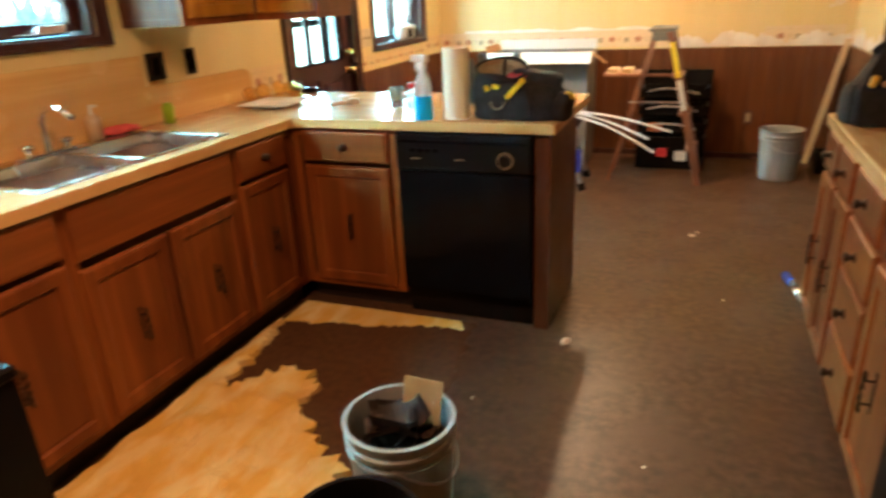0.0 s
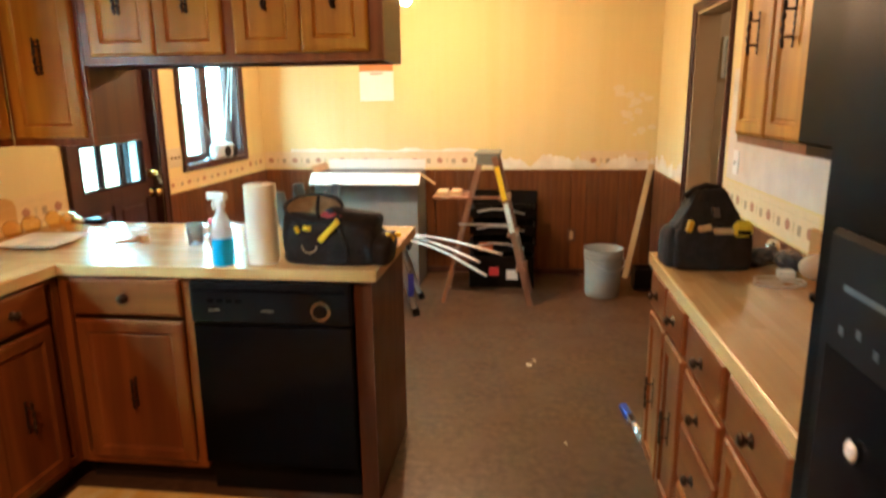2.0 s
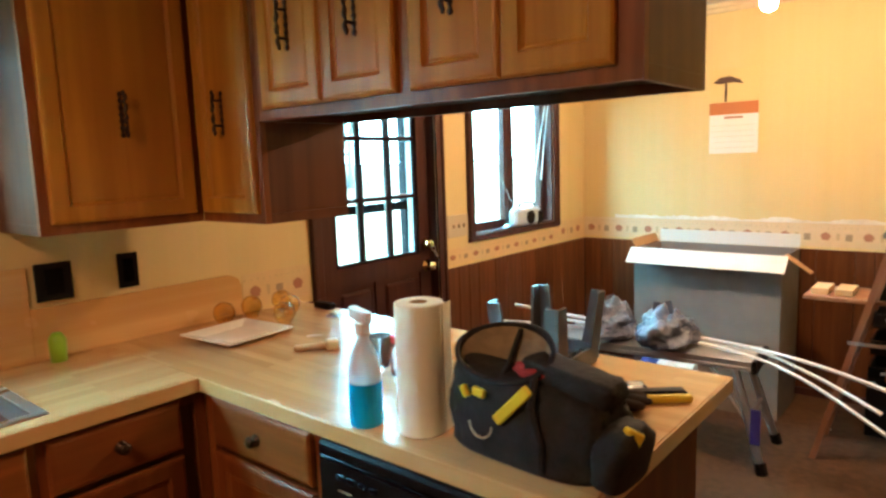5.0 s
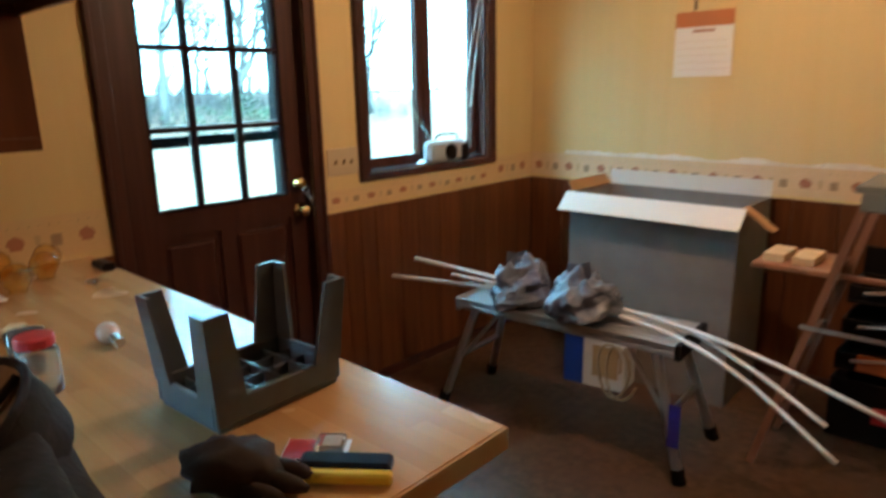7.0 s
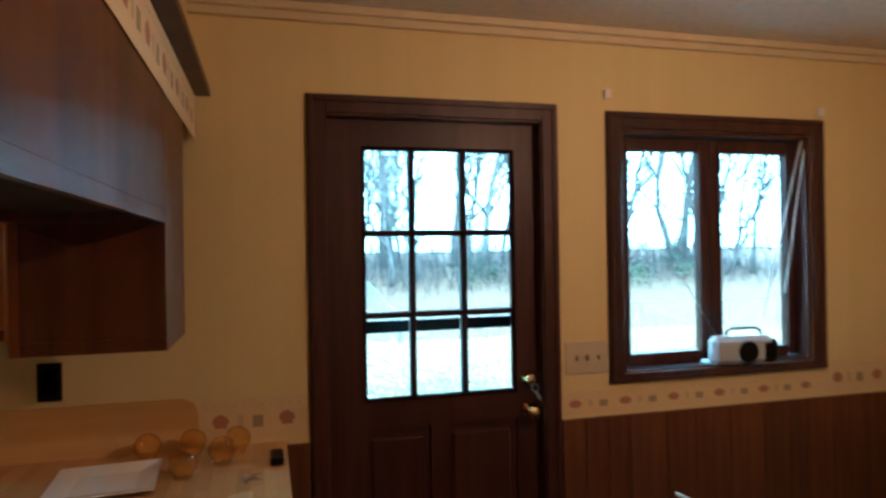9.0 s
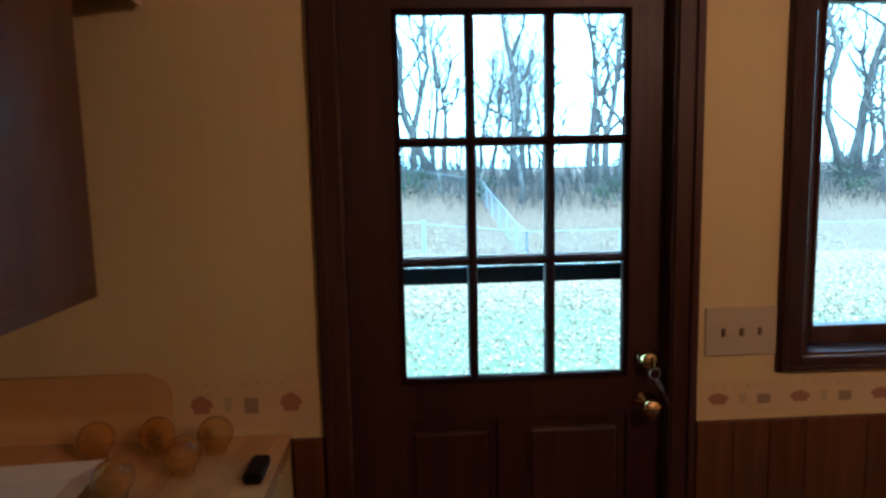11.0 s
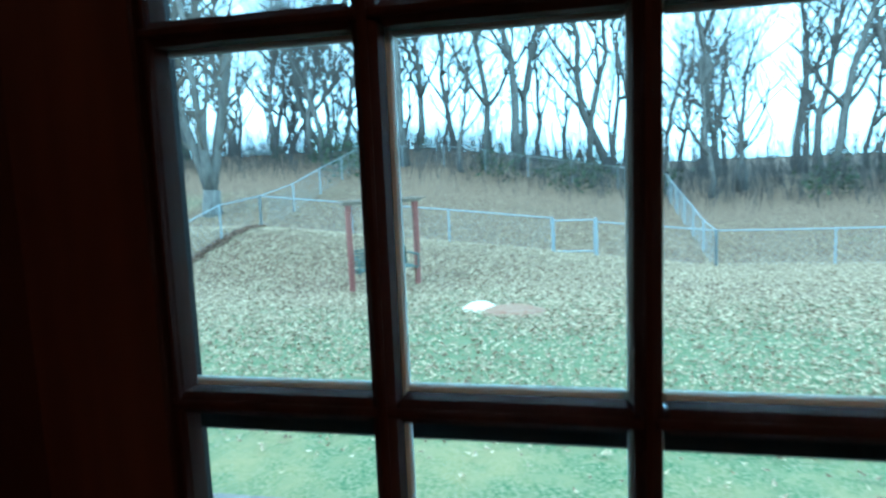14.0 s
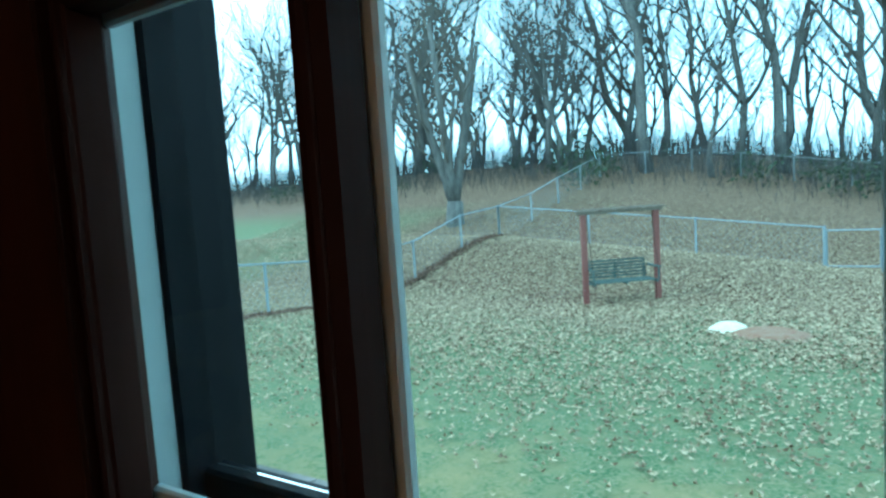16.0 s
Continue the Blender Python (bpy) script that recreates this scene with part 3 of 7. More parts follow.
part("peninsula_top", boxes((0.002, PEN_Y0, -0.04, PEN_X1, PEN_Y1, 0), bevel=0.002), LAMIN, wt)
part("edge_band", boxes((0.596, 3.3, -0.04, 0.601, PEN_Y0 - 0.006, -0.001), (0.596, PEN_Y0 - 0.005, -0.04, PEN_X1 + 0.004, PEN_Y0 - 0.0005, -0.001), (PEN_X1 + 0.0005, PEN_Y0, -0.04, PEN_X1 + 0.005, PEN_Y1, -0.001), bevel=0.001), EDGE, wt, "honey brown edge band")
part("backsplash", prism(bmesh.new(), [(5.45, 0.001), (6.2, 0.001), (6.2, 0.12), (6.185, 0.15), (6.15, 0.166), (5.45, 0.166)], 0.002, 0.012, Matrix(((0, 0, 1, 0), (1, 0, 0, 0), (0, 1, 0, 0), (0, 0, 0, 1)))), SPLASH, wt)
part("tall_backsplash", boxes((0.002, 3.3, 0.001, 0.012, 5.4495, 0.30)), SPLASH, wt)

RXF = 2.80
rt = thing("countertop", pose(0, 0, CT), "maple wood-look laminate countertop beside the refrigerator", "countertop")
part("top_panel", boxes((RXF - 0.02, 4.59, -0.04, RIGHT - 0.002, 6.03, 0), bevel=0.002), LAMIN_Y, rt)
part("edge_band", boxes((RXF - 0.025, 4.59, -0.04, RXF - 0.0205, 6.03, -0.001), bevel=0.001), EDGE, rt, "honey brown edge band")
part("backsplash", boxes((RIGHT - 0.02, 4.59, 0.0005, RIGHT - 0.002, 6.03, 0.10), bevel=0.004), LAMIN_Y, rt)
# right run, facing west; local x runs south
base_cabinet(pose(RXF, 6.01, 0, 0, 0, -90), 0.56, [("door", 0.02, 0.13, 0.27, 0.70), ("door", 0.29, 0.13, 0.54, 0.70), ("drawer", 0.02, 0.72, 0.27, 0.86), ("drawer", 0.29, 0.72, 0.54, 0.86)], 0.55)
base_cabinet(pose(RXF, 5.45, 0, 0, 0, -90), 0.40, [("drawer", 0.02, 0.13, 0.38, 0.33), ("drawer", 0.02, 0.35, 0.38, 0.53), ("drawer", 0.02, 0.55, 0.38, 0.70), ("drawer", 0.02, 0.72, 0.38, 0.86)], 0.55)
base_cabinet(pose(RXF, 5.05, 0, 0, 0, -90), 0.455, [("door", 0.02, 0.13, 0.39, 0.70), ("drawer", 0.02, 0.72, 0.39, 0.86)], 0.55)


def wall_cabinet(m, w, h, doors, depth=0.33, hz=None, label="honey brown wall cabinet with ornate iron pulls"):
    c = thing("wall_cabinet", m, label, "cabinet", "wall cabinets")
    part("body", boxes((0, 0.0205, 0.03, w, depth, h)), CAB_SHADED, c)
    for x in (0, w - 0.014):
        part("side_skirt", boxes((x, 0.0205, 0, x + 0.014, depth, 0.0295)), CAB_SHADED, c)
    part("back_skirt", boxes((0.0145, depth - 0.014, 0, w - 0.0145, depth, 0.0295)), CAB_SHADED, c)
    part("underside", boxes((0.0145, 0.0205, 0.024, w - 0.0145, depth - 0.0145, 0.0295)), UNDERSHADE, c, "underside with its shade painted in")
    xs = [a for d in doors for a in d]
    edges = [0.0] + xs + [w]
    part("face_frame", boxes(*[(edges[i] - (0.0 if i == 0 else -0.0), 0, 0.0, edges[i + 1], 0.02, h) for i in (0, len(edges) - 2)], *[(edges[i], 0, 0.04, edges[i + 1], 0.02, h - 0.04) for i in range(2, len(edges) - 2, 2)], (xs[0], 0, 0, xs[-1], 0.02, 0.04), (xs[0], 0, h - 0.04, xs[-1], 0.02, h)), CAB, c)
    for a, b in doors:
        leaf(c, a - 0.003, 0.03, b + 0.003, h - 0.03, hz=hz, ornate=1.08, wood=CAB_LIT)
    return c


UZ = 1.33
wall_cabinet(pose(0.33, 5.40, UZ, 0, 0, 90), 0.479, 0.77, [(0.03, 0.449)], hz=0.33)
wall_cabinet(pose(0.331, 5.88, UZ), 0.335, 0.77, [(0.025, 0.31)], 0.32, hz=0.33)
PUX = 0.667
wall_cabinet(pose(PUX, 5.88, 1.625), 1.138, 0.475, [(0.04, 0.292), (0.300, 0.552), (0.600, 0.84), (0.848, 1.085)], 0.32, hz=0.24, label="honey brown cabinet hung over the peninsula")
solid("soffit", [(0.001, 5.42, 2.101, 0.33, 5.879, CEIL - 0.001), (0.001, 5.88, 2.101, 1.80, 6.18, CEIL - 0.001)], PAPER, "wallpapered soffit over the cabinets")
solid("soffit_trim", [(0.331, 5.42, 2.105, 0.35, 5.86, 2.13), (0.331, 5.86, 2.105, 1.83, 5.879, 2.13), (0.001, 6.202, 2.075, 1.83, 6.25, 2.10), (1.807, 5.88, 2.105, 1.83, 6.20, 2.13)], DARKWOOD, "dark wood trim under the soffit")
wall_cabinet(pose(3.04, 5.98, UZ, 0, 0, -90), 0.62, 0.77, [(0.03, 0.30), (0.32, 0.59)], 0.31, hz=0.35)
mw = thing("microwave_oven", pose(3.0, 5.352, UZ + 0.005, 0, 0, -90), "glossy black microwave oven hung beside the wall cabinet", "microwave")
part("body", boxes((0, 0.022, 0, 0.70, 0.355, 0.42), bevel=0.004), BLACKP, mw)
part("door", boxes((0.002, 0, 0.03, 0.57, 0.021, 0.418), bevel=0.005), FRIDGEM, mw, "glossy black glass door")
part("control_panel", boxes((0.573, 0, 0.03, 0.70, 0.021, 0.418), bevel=0.005), BLACKP, mw)
part("handle", tube(bmesh.new(), [(0.545, 0, 0.08), (0.545, -0.03, 0.10), (0.545, -0.03, 0.35), (0.545, 0, 0.37)], 0.009, 8), BLACKP, mw)


# ---- refrigerator ----
def fridge():
    f = thing("refrigerator", pose(2.745, 4.575, 0, 0, 0, -90), "black side-by-side refrigerator with curved handles", "refrigerator")
    w, d, h = 0.98, 0.60, 1.78
    part("body", boxes((0, 0.075, 0.03, w, d, h), bevel=0.008), FRIDGEM, f)
    a = part("door", boxes((0.0, 0, 0.09, 0.522, 0.07, h), bevel=0.015), FRIDGEM, f, "black freezer door with a dispenser")
    b = part("door", boxes((0.528, 0, 0.09, w, 0.07, h), bevel=0.015), FRIDGEM, f, "black refrigerator door")
    part("dispenser_frame", boxes((0.08, -0.018, 0.86, 0.40, 0, 1.31), bevel=0.008), mat("dispenser_grey", (0.009, 0.008, 0.008), 0.45, spec=0.10), a)
    part("lettering", boxes((0.14, -0.0192, 1.235, 0.26, -0.0183, 1.243)), GREYP, a)
    for q in range(4):
        part("touch_pad", boxes((0.14 + q * 0.045, -0.0190, 1.175 + 0.01 * (q % 2), 0.152 + q * 0.045, -0.0183, 1.186 + 0.01 * (q % 2))), GREYP, a)
    part("paddle", boxes((0.21, -0.030, 1.035, 0.235, -0.0199, 1.06), bevel=0.006), WHITE, a, "small white paddle")
    part("dispenser_recess", boxes((0.11, -0.0195, 0.90, 0.37, -0.0182, 1.15)), BLACK, a)
    part("dispenser_tray", boxes((0.10, -0.05, 0.88, 0.38, -0.0196, 0.897), bevel=0.004), GREYP, a, "grey drip tray")
    part("kick_grille", boxes((0.02, 0.03, 0.0, w - 0.02, 0.06, 0.085)), BLACKP, f)
    for x, o in ((0.487, a), (0.563, b)):
        hd = part("handle", tube(bmesh.new(), [(x, 0.0, 0.60), (x, -0.040, 0.65), (x, -0.066, 0.76), (x, -0.074, 0.90), (x, -0.076, 1.02), (x, -0.072, 1.14), (x, -0.060, 1.26), (x, -0.040, 1.34), (x, 0.0, 1.39)], [0.018, 0.021, 0.024, 0.026, 0.026, 0.026, 0.024, 0.021, 0.018], 14), BLACKP, o, "curved black handle", smooth=True)
        part("end_cap", tube(bmesh.new(), [(x, -0.034, 1.335), (x, -0.024, 1.352)], 0.0235, 12), CHROME, hd, "chrome collar")


fridge()


# ---- ground outside ----
def ground_z(x, y):
    d = -x
    g = -0.20 - 0.078 * max(0.0, min(d, 19.0) - 3.2)
    s = max(0.0, min(1.0, (d - 11.0) / 7.0))
    g += 0.105 * max(0.0, min(13.0, 10.0 - y)) * s * s * (3 - 2 * s)
    g += (0.13 + 0.06 * max(0.0, min(1.0, (11.0 - y) / 10.0))) * (max(0.0, min(d, 34.0) - 19.0))
    return g + (0.012 * (min(d, 90.0) - 34) if d > 34 else 0) + 0.025 * math.sin(x * 0.7 + y * 0.4) * min(1, max(0, d - 3.4) / 3)


GRASS = mat("lawn", (0.036, 0.098, 0.034), 0.95, second=(0.20, 0.175, 0.095), scale=34, third=(0.15, 0.15, 0.07), bump=1.0, bump_scale=60, lo=0.38, hi=0.66, detail=10)
t_ = GRASS.node_tree
bs = t_.nodes["Principled BSDF"]
green = bs.inputs["Base Color"].links[0].from_socket
tcn, sx_, nz, nf = t_.nodes.new("ShaderNodeTexCoord"), t_.nodes.new("ShaderNodeSeparateXYZ"), t_.nodes.new("ShaderNodeTexNoise"), t_.nodes.new("ShaderNodeTexNoise")
t_.links.new(tcn.outputs["Object"], sx_.inputs[0])
for n_, s_ in ((nz, 0.35), (nf, 16.0)):
    n_.inputs["Scale"].default_value, n_.inputs["Detail"].default_value = s_, 8
    t_.links.new(tcn.outputs["Object"], n_.inputs["Vector"])
far_, add_, cut_ = t_.nodes.new("ShaderNodeMapRange"), t_.nodes.new("ShaderNodeMath"), t_.nodes.new("ShaderNodeMapRange")
far_.inputs[1].default_value, far_.inputs[2].default_value, far_.inputs[3].default_value, far_.inputs[4].default_value = -7.0, -14.0, -0.26, 0.30
add_.operation = "ADD"
cut_.inputs[1].default_value, cut_.inputs[2].default_value = 0.45, 0.62
t_.links.new(sx_.outputs[0], far_.inputs[0])
t_.links.new(far_.outputs[0], add_.inputs[0])
t_.links.new(nz.outputs[0], add_.inputs[1])
t_.links.new(add_.outputs[0], cut_.inputs[0])
# straw-coloured thatch near the patio
thn, thx, thm, thr, thmix = (t_.nodes.new("ShaderNode" + q) for q in ("TexNoise", "MapRange", "Math", "MapRange", "Mix"))
thn.inputs["Scale"].default_value, thn.inputs["Detail"].default_value, thn.inputs["Roughness"].default_value = 1.3, 8, 0.7
t_.links.new(tcn.outputs["Object"], thn.inputs["Vector"])
thx.inputs[1].default_value, thx.inputs[2].default_value, thx.inputs[3].default_value, thx.inputs[4].default_value = -6.5, -3.0, -0.12, 0.09
t_.links.new(sx_.outputs[0], thx.inputs[0])
thm.operation = "ADD"
t_.links.new(thn.outputs[0], thm.inputs[0])
t_.links.new(thx.outputs[0], thm.inputs[1])
thr.inputs[1].default_value, thr.inputs[2].default_value, thr.inputs[4].default_value = 0.53, 0.70, 0.6
t_.links.new(thm.outputs[0], thr.inputs[0])
thmix.data_type = "RGBA"
thmix.inputs["B"].default_value = (0.26, 0.19, 0.085, 1)
t_.links.new(thr.outputs[0], thmix.inputs["Factor"])
t_.links.new(green, thmix.inputs["A"])
green = thmix.outputs["Result"]
lr = t_.nodes.new("ShaderNodeValToRGB")
lr.color_ramp.elements[0].position, lr.color_ramp.elements[0].color = 0.38, (0.062, 0.030, 0.016, 1)
lr.color_ramp.elements[1].position, lr.color_ramp.elements[1].color = 0.62, (0.25, 0.145, 0.085, 1)
t_.links.new(nf.outputs[0], lr.inputs[0])
mxl = t_.nodes.new("ShaderNodeMix")
mxl.data_type = "RGBA"
side_, hill_, max_, mul_ = t_.nodes.new("ShaderNodeMapRange"), t_.nodes.new("ShaderNodeMapRange"), t_.nodes.new("ShaderNodeMath"), t_.nodes.new("ShaderNodeMath")
side_.inputs[1].default_value, side_.inputs[2].default_value = -9.0, -7.0
hill_.inputs[1].default_value, hill_.inputs[2].default_value = -21.0, -24.5
max_.operation, mul_.operation = "MAXIMUM", "MULTIPLY"
t_.links.new(sx_.outputs[1], side_.inputs[0])
t_.links.new(sx_.outputs[0], hill_.inputs[0])
t_.links.new(side_.outputs[0], max_.inputs[0])
t_.links.new(hill_.outputs[0], max_.inputs[1])
t_.links.new(max_.outputs[0], mul_.inputs[0])
t_.links.new(cut_.outputs[0], mul_.inputs[1])
t_.links.new(mul_.outputs[0], mxl.inputs["Factor"])
t_.links.new(green, mxl.inputs["A"])
t_.links.new(lr.outputs[0], mxl.inputs["B"])
t_.links.new(mxl.outputs["Result"], bs.inputs["Base Color"])
xs = [-0.15, -1.5, -3.0] + [-3.0 - 0.75 * k for k in range(1, 46)] + [-40, -48, -60, -80, -120, -250, -900]
ys = [-900, -200, -90, -60, -45, -35] + [-28 + 1.2 * k for k in range(0, 52)] + [38, 45, 60, 90, 200, 900]
bm = bmesh.new()
grid = [[bm.verts.new((x, y, ground_z(x, y))) for y in ys] for x in xs]
for a, b in zip(grid, grid[1:]):
    for k in range(len(ys) - 1):
        bm.faces.new((a[k], a[k + 1], b[k + 1], b[k]))
part("ground", bm, GRASS, None, "winter lawn strewn with dry leaves", "structure", smooth=True)

# ---- outside things ----
PATIO = mat("patio_brick", (0.14, 0.115, 0.105), 0.85, second=(0.20, 0.165, 0.15), scale=30, third=(0.12, 0.11, 0.105), per_piece=0.12, bump=0.3)
BARK = mat("bark", (0.085, 0.078, 0.070), 0.95, second=(0.16, 0.15, 0.135), scale=9, stretch=(1, 1, 0.25), bump=0.6, bump_scale=20)
TWIG = mat("twig", (0.10, 0.085, 0.07), 0.95, second=(0.16, 0.135, 0.11), scale=3)
GALV = mat("galvanized", (0.26, 0.30, 0.31), 0.5, 0.15)
GALV_DARK = mat("weathered_galvanized", (0.22, 0.26, 0.27), 0.6, 0.1)
BRUSH = mat("brush", (0.034, 0.036, 0.038), 0.95, second=(0.085, 0.080, 0.074), scale=2)
LEAVES = mat("dry_leaf", (0.11, 0.058, 0.030), 0.9, second=(0.46, 0.335, 0.215), scale=14, lo=0.4, hi=0.6)


def limb(bm, rng, p, d, length, r, depth, seg):
    pts, rad, n = [p.copy()], [r], 5 if depth > 1 else 3
    d = d.normalized()
    for k in range(n):
        d = (d + Vector((rng.uniform(-1, 1), rng.uniform(-1, 1), rng.uniform(-0.5, 0.9))) * 0.22).normalized()
        p = p + d * (length / n)
        pts.append(p.copy())
        rad.append(r * (1 - 0.55 * (k + 1) / n))
    tube(bm, pts, rad, seg)
    if depth:
        for k in range(rng.randint(2, 4) if depth < 3 else 4):
            i = rng.randint(max(1, n // 2), n)
            side = Vector((rng.uniform(-1, 1), rng.uniform(-1, 1), rng.uniform(0.0, 0.9)))
            limb(bm, rng, pts[i], d * 0.55 + side * 0.75, length * rng.uniform(0.5, 0.75), rad[i] * rng.uniform(0.5, 0.75), depth - 1, max(3, seg - 1))


def tree(seed, height, r, m, fork=0.35, label="bare grey-brown deciduous tree behind the fence"):
    rng = random.Random(seed)
    t = thing("tree", m, label, "tree", "bare trees")
    bm = bmesh.new()
    pts, rad, p = [Vector((0, 0, -0.3))], [r * 1.35], Vector((0, 0, -0.3))
    lean = Vector((rng.uniform(-0.16, 0.16), rng.uniform(-0.22, 0.22), 1))
    n = 7
    for k in range(n):
        p = p + (lean + Vector((rng.uniform(-0.22, 0.22), rng.uniform(-0.26, 0.26), 0))) * (height * 0.75 / n)
        pts.append(p.copy())
        rad.append(r * (1.1 - 0.8 * (k + 1) / n))
    tube(bm, pts, rad, 8)
    part("trunk", bm, BARK, t, smooth=True)
    bm = bmesh.new()
    for k in range(11):
        i = rng.randint(max(1, int(n * fork)), n)
        a = rng.uniform(0, math.tau)
        limb(bm, rng, pts[i], Vector((math.cos(a), math.sin(a), rng.uniform(0.6, 1.6))), height * rng.uniform(0.22, 0.4), rad[i] * rng.uniform(0.4, 0.7), 3, 5)
    part("crown", bm, BARK, t, smooth=True)
    return t


rng = random.Random(5)
kinds = [tree(11 + k, 11 + 1.5 * k, 0.15 + 0.02 * k, pose(-30 - 1.7 * k, -12 + 5.1 * k, ground_z(-30 - 1.7 * k, -12 + 5.1 * k))) for k in range(6)]
for k in range(150):
    x, y = -rng.uniform(29.0, 54), rng.uniform(-38, 36)
    s = rng.uniform(0.5, 1.2)
    if (y > 3 and k % 4 == 0) or noise.noise(Vector((x * 0.11, y * 0.19, 4))) > 0.38:
        continue
    copy_thing(kinds[k % 6], pose(x, y, ground_z(x, y), 0, 0, rng.uniform(0, 360)) @ Matrix.Scale(s, 4))
# the old many-stemmed tree by the side fence
old = thing("tree", pose(-20.5, -6.0, ground_z(-20.5, -6.0)), "large bare many-stemmed tree beside the chain link fence", "tree", "bare trees")
bm = bmesh.new()
r2 = random.Random(3)
tube(bm, [(0, 0, -0.4), (0.02, 0, 0.3), (0, 0.05, 0.9)], [0.42, 0.34, 0.30], 10)
for a, l in ((0.3, 0.45), (1.7, 0.3), (3.0, 0.5), (4.2, 0.25), (5.4, 0.4)):
    tube(bm, [(0, 0, 0.6), (0.35 * math.cos(a) * l * 2, 0.35 * math.sin(a) * l * 2, 1.8), (math.cos(a) * l * 2.2, math.sin(a) * l * 2.2, 4.0), (math.cos(a) * l * 4, math.sin(a) * l * 4, 7.0)], [0.2, 0.17, 0.13, 0.07], 8)
part("trunk", bm, BARK, old, smooth=True)
bm = bmesh.new()
for a, l in ((0.3, 0.45), (1.7, 0.3), (3.0, 0.5), (4.2, 0.25), (5.4, 0.4)):
    for q in range(5):
        z = 2.2 + q * 1.1
        limb(bm, r2, Vector((math.cos(a) * l * (0.5 * z), math.sin(a) * l * (0.5 * z), z)), Vector((math.cos(a + q) * 1.0, math.sin(a + q) * 1.0, 1.0)), 2.6, 0.06, 3, 4)
part("crown", bm, TWIG, old, smooth=True)

# undergrowth along the wood's edge
bm = bmesh.new()
rng = random.Random(8)
for k in range(14000):
    x, y = -rng.triangular(25.5, 46, 30), rng.uniform(-34, 36)
    z = ground_z(x, y)
    h = rng.triangular(0.3, 3.2, 0.9)
    a, w = rng.uniform(0, math.tau), rng.uniform(0.005, 0.011)
    dx, dy = math.cos(a) * h * rng.uniform(0.2, 1.2), math.sin(a) * h * rng.uniform(0.2, 1.2)
    p = [(x, y, z - 0.05), (x + dx * 0.3, y + dy * 0.3, z + h * 0.6), (x + dx, y + dy, z + h * rng.uniform(0.7, 1.0))]
    for u, v, r0 in ((p[0], p[1], w), (p[1], p[2], w * 0.6)):
        q = [bm.verts.new((c[0] + math.cos(b) * r0, c[1] + math.sin(b) * r0, c[2])) for c in (u, v) for b in (0, 2.1, 4.2)]
        for i in range(3):
            j = (i + 1) % 3
            bm.faces.new((q[i], q[j], q[3 + j], q[3 + i]))
tagged(part("undergrowth", bm, BRUSH, None, "tangled grey-brown winter brush along the wood", "stuff"), category="brush")
# ivy and evergreen clumps
GREENLEAF = mat("evergreen", (0.028, 0.05, 0.026), 0.85, second=(0.055, 0.085, 0.04), scale=6)
bm = bmesh.new()
cl = [(-26.5 - rng.uniform(0, 6), rng.uniform(-24, 30), rng.uniform(0.5, 1.2), 0.6) for _ in range(34)] + [(-38, 12.5, 2.2, 2.8), (-37, 2.6, 1.6, 3.6), (-29, -4.5, 1.3, 1.2)]
for cx, cy, s, zc in cl:
    z0 = ground_z(cx, cy)
    for _ in range(int(150 * s)):
        v = Vector((rng.gauss(0, 1), rng.gauss(0, 1), rng.gauss(0, 0.7))) * s * 0.55
        c = Vector((cx, cy, z0 + zc)) + v
        n = Vector((rng.uniform(-1, 1), rng.uniform(-1, 1), rng.uniform(-1, 1))).normalized()
        a1, s1 = n.orthogonal().normalized(), rng.uniform(0.05, 0.13)
        b1 = n.cross(a1)
        bm.faces.new([bm.verts.new(c + a1 * s1), bm.verts.new(c + b1 * s1 * 0.5), bm.verts.new(c - a1 * s1), bm.verts.new(c - b1 * s1 * 0.5)])
part("evergreen_brush", bm, GREENLEAF, None, "dark green ivy and evergreen brush", "stuff")
# far tree line
bm = bmesh.new()
for k in range(900):
    y, x = rng.uniform(-150, 160), -rng.uniform(70, 120)
    z, h, w = ground_z(x, y), rng.uniform(3.5, 8), rng.uniform(0.05, 0.16)
    tube(bm, [(x, y, z - 0.5), (x, y + rng.uniform(-1, 1), z + h * 0.5), (x, y + rng.uniform(-2, 2), z + h)], [w, w * 0.7, w * 0.2], 3)
part("far_woods", bm, TWIG, None, "distant bare woods", "stuff")

# dry leaves strewn on the lawn
bm = bmesh.new()
for k in range(260000):
    d = rng.triangular(2.7, 25, 8)
    x, y = -d, rng.uniform(-16, 22)
    if noise.noise(Vector((x * 0.35, y * 0.35, 0))) + 0.3 * abs(d - 7.5) / 6 < rng.uniform(-0.85, 0.25):
        continue
    z, s, a = ground_z(x, y) + 0.02, rng.uniform(0.014, 0.026) + 0.0012 * d, rng.uniform(0, math.tau)
    c, si = math.cos(a) * s, math.sin(a) * s
    bm.faces.new([bm.verts.new((x + c, y + si, z + rng.uniform(0, 0.03))), bm.verts.new((x - si * 0.6, y + c * 0.6, z)), bm.verts.new((x - c, y - si, z + rng.uniform(0, 0.03))), bm.verts.new((x + si * 0.6, y - c * 0.6, z))])
part("leaf_litter", bm, LEAVES, None, "dry tan leaves on the lawn", "stuff")


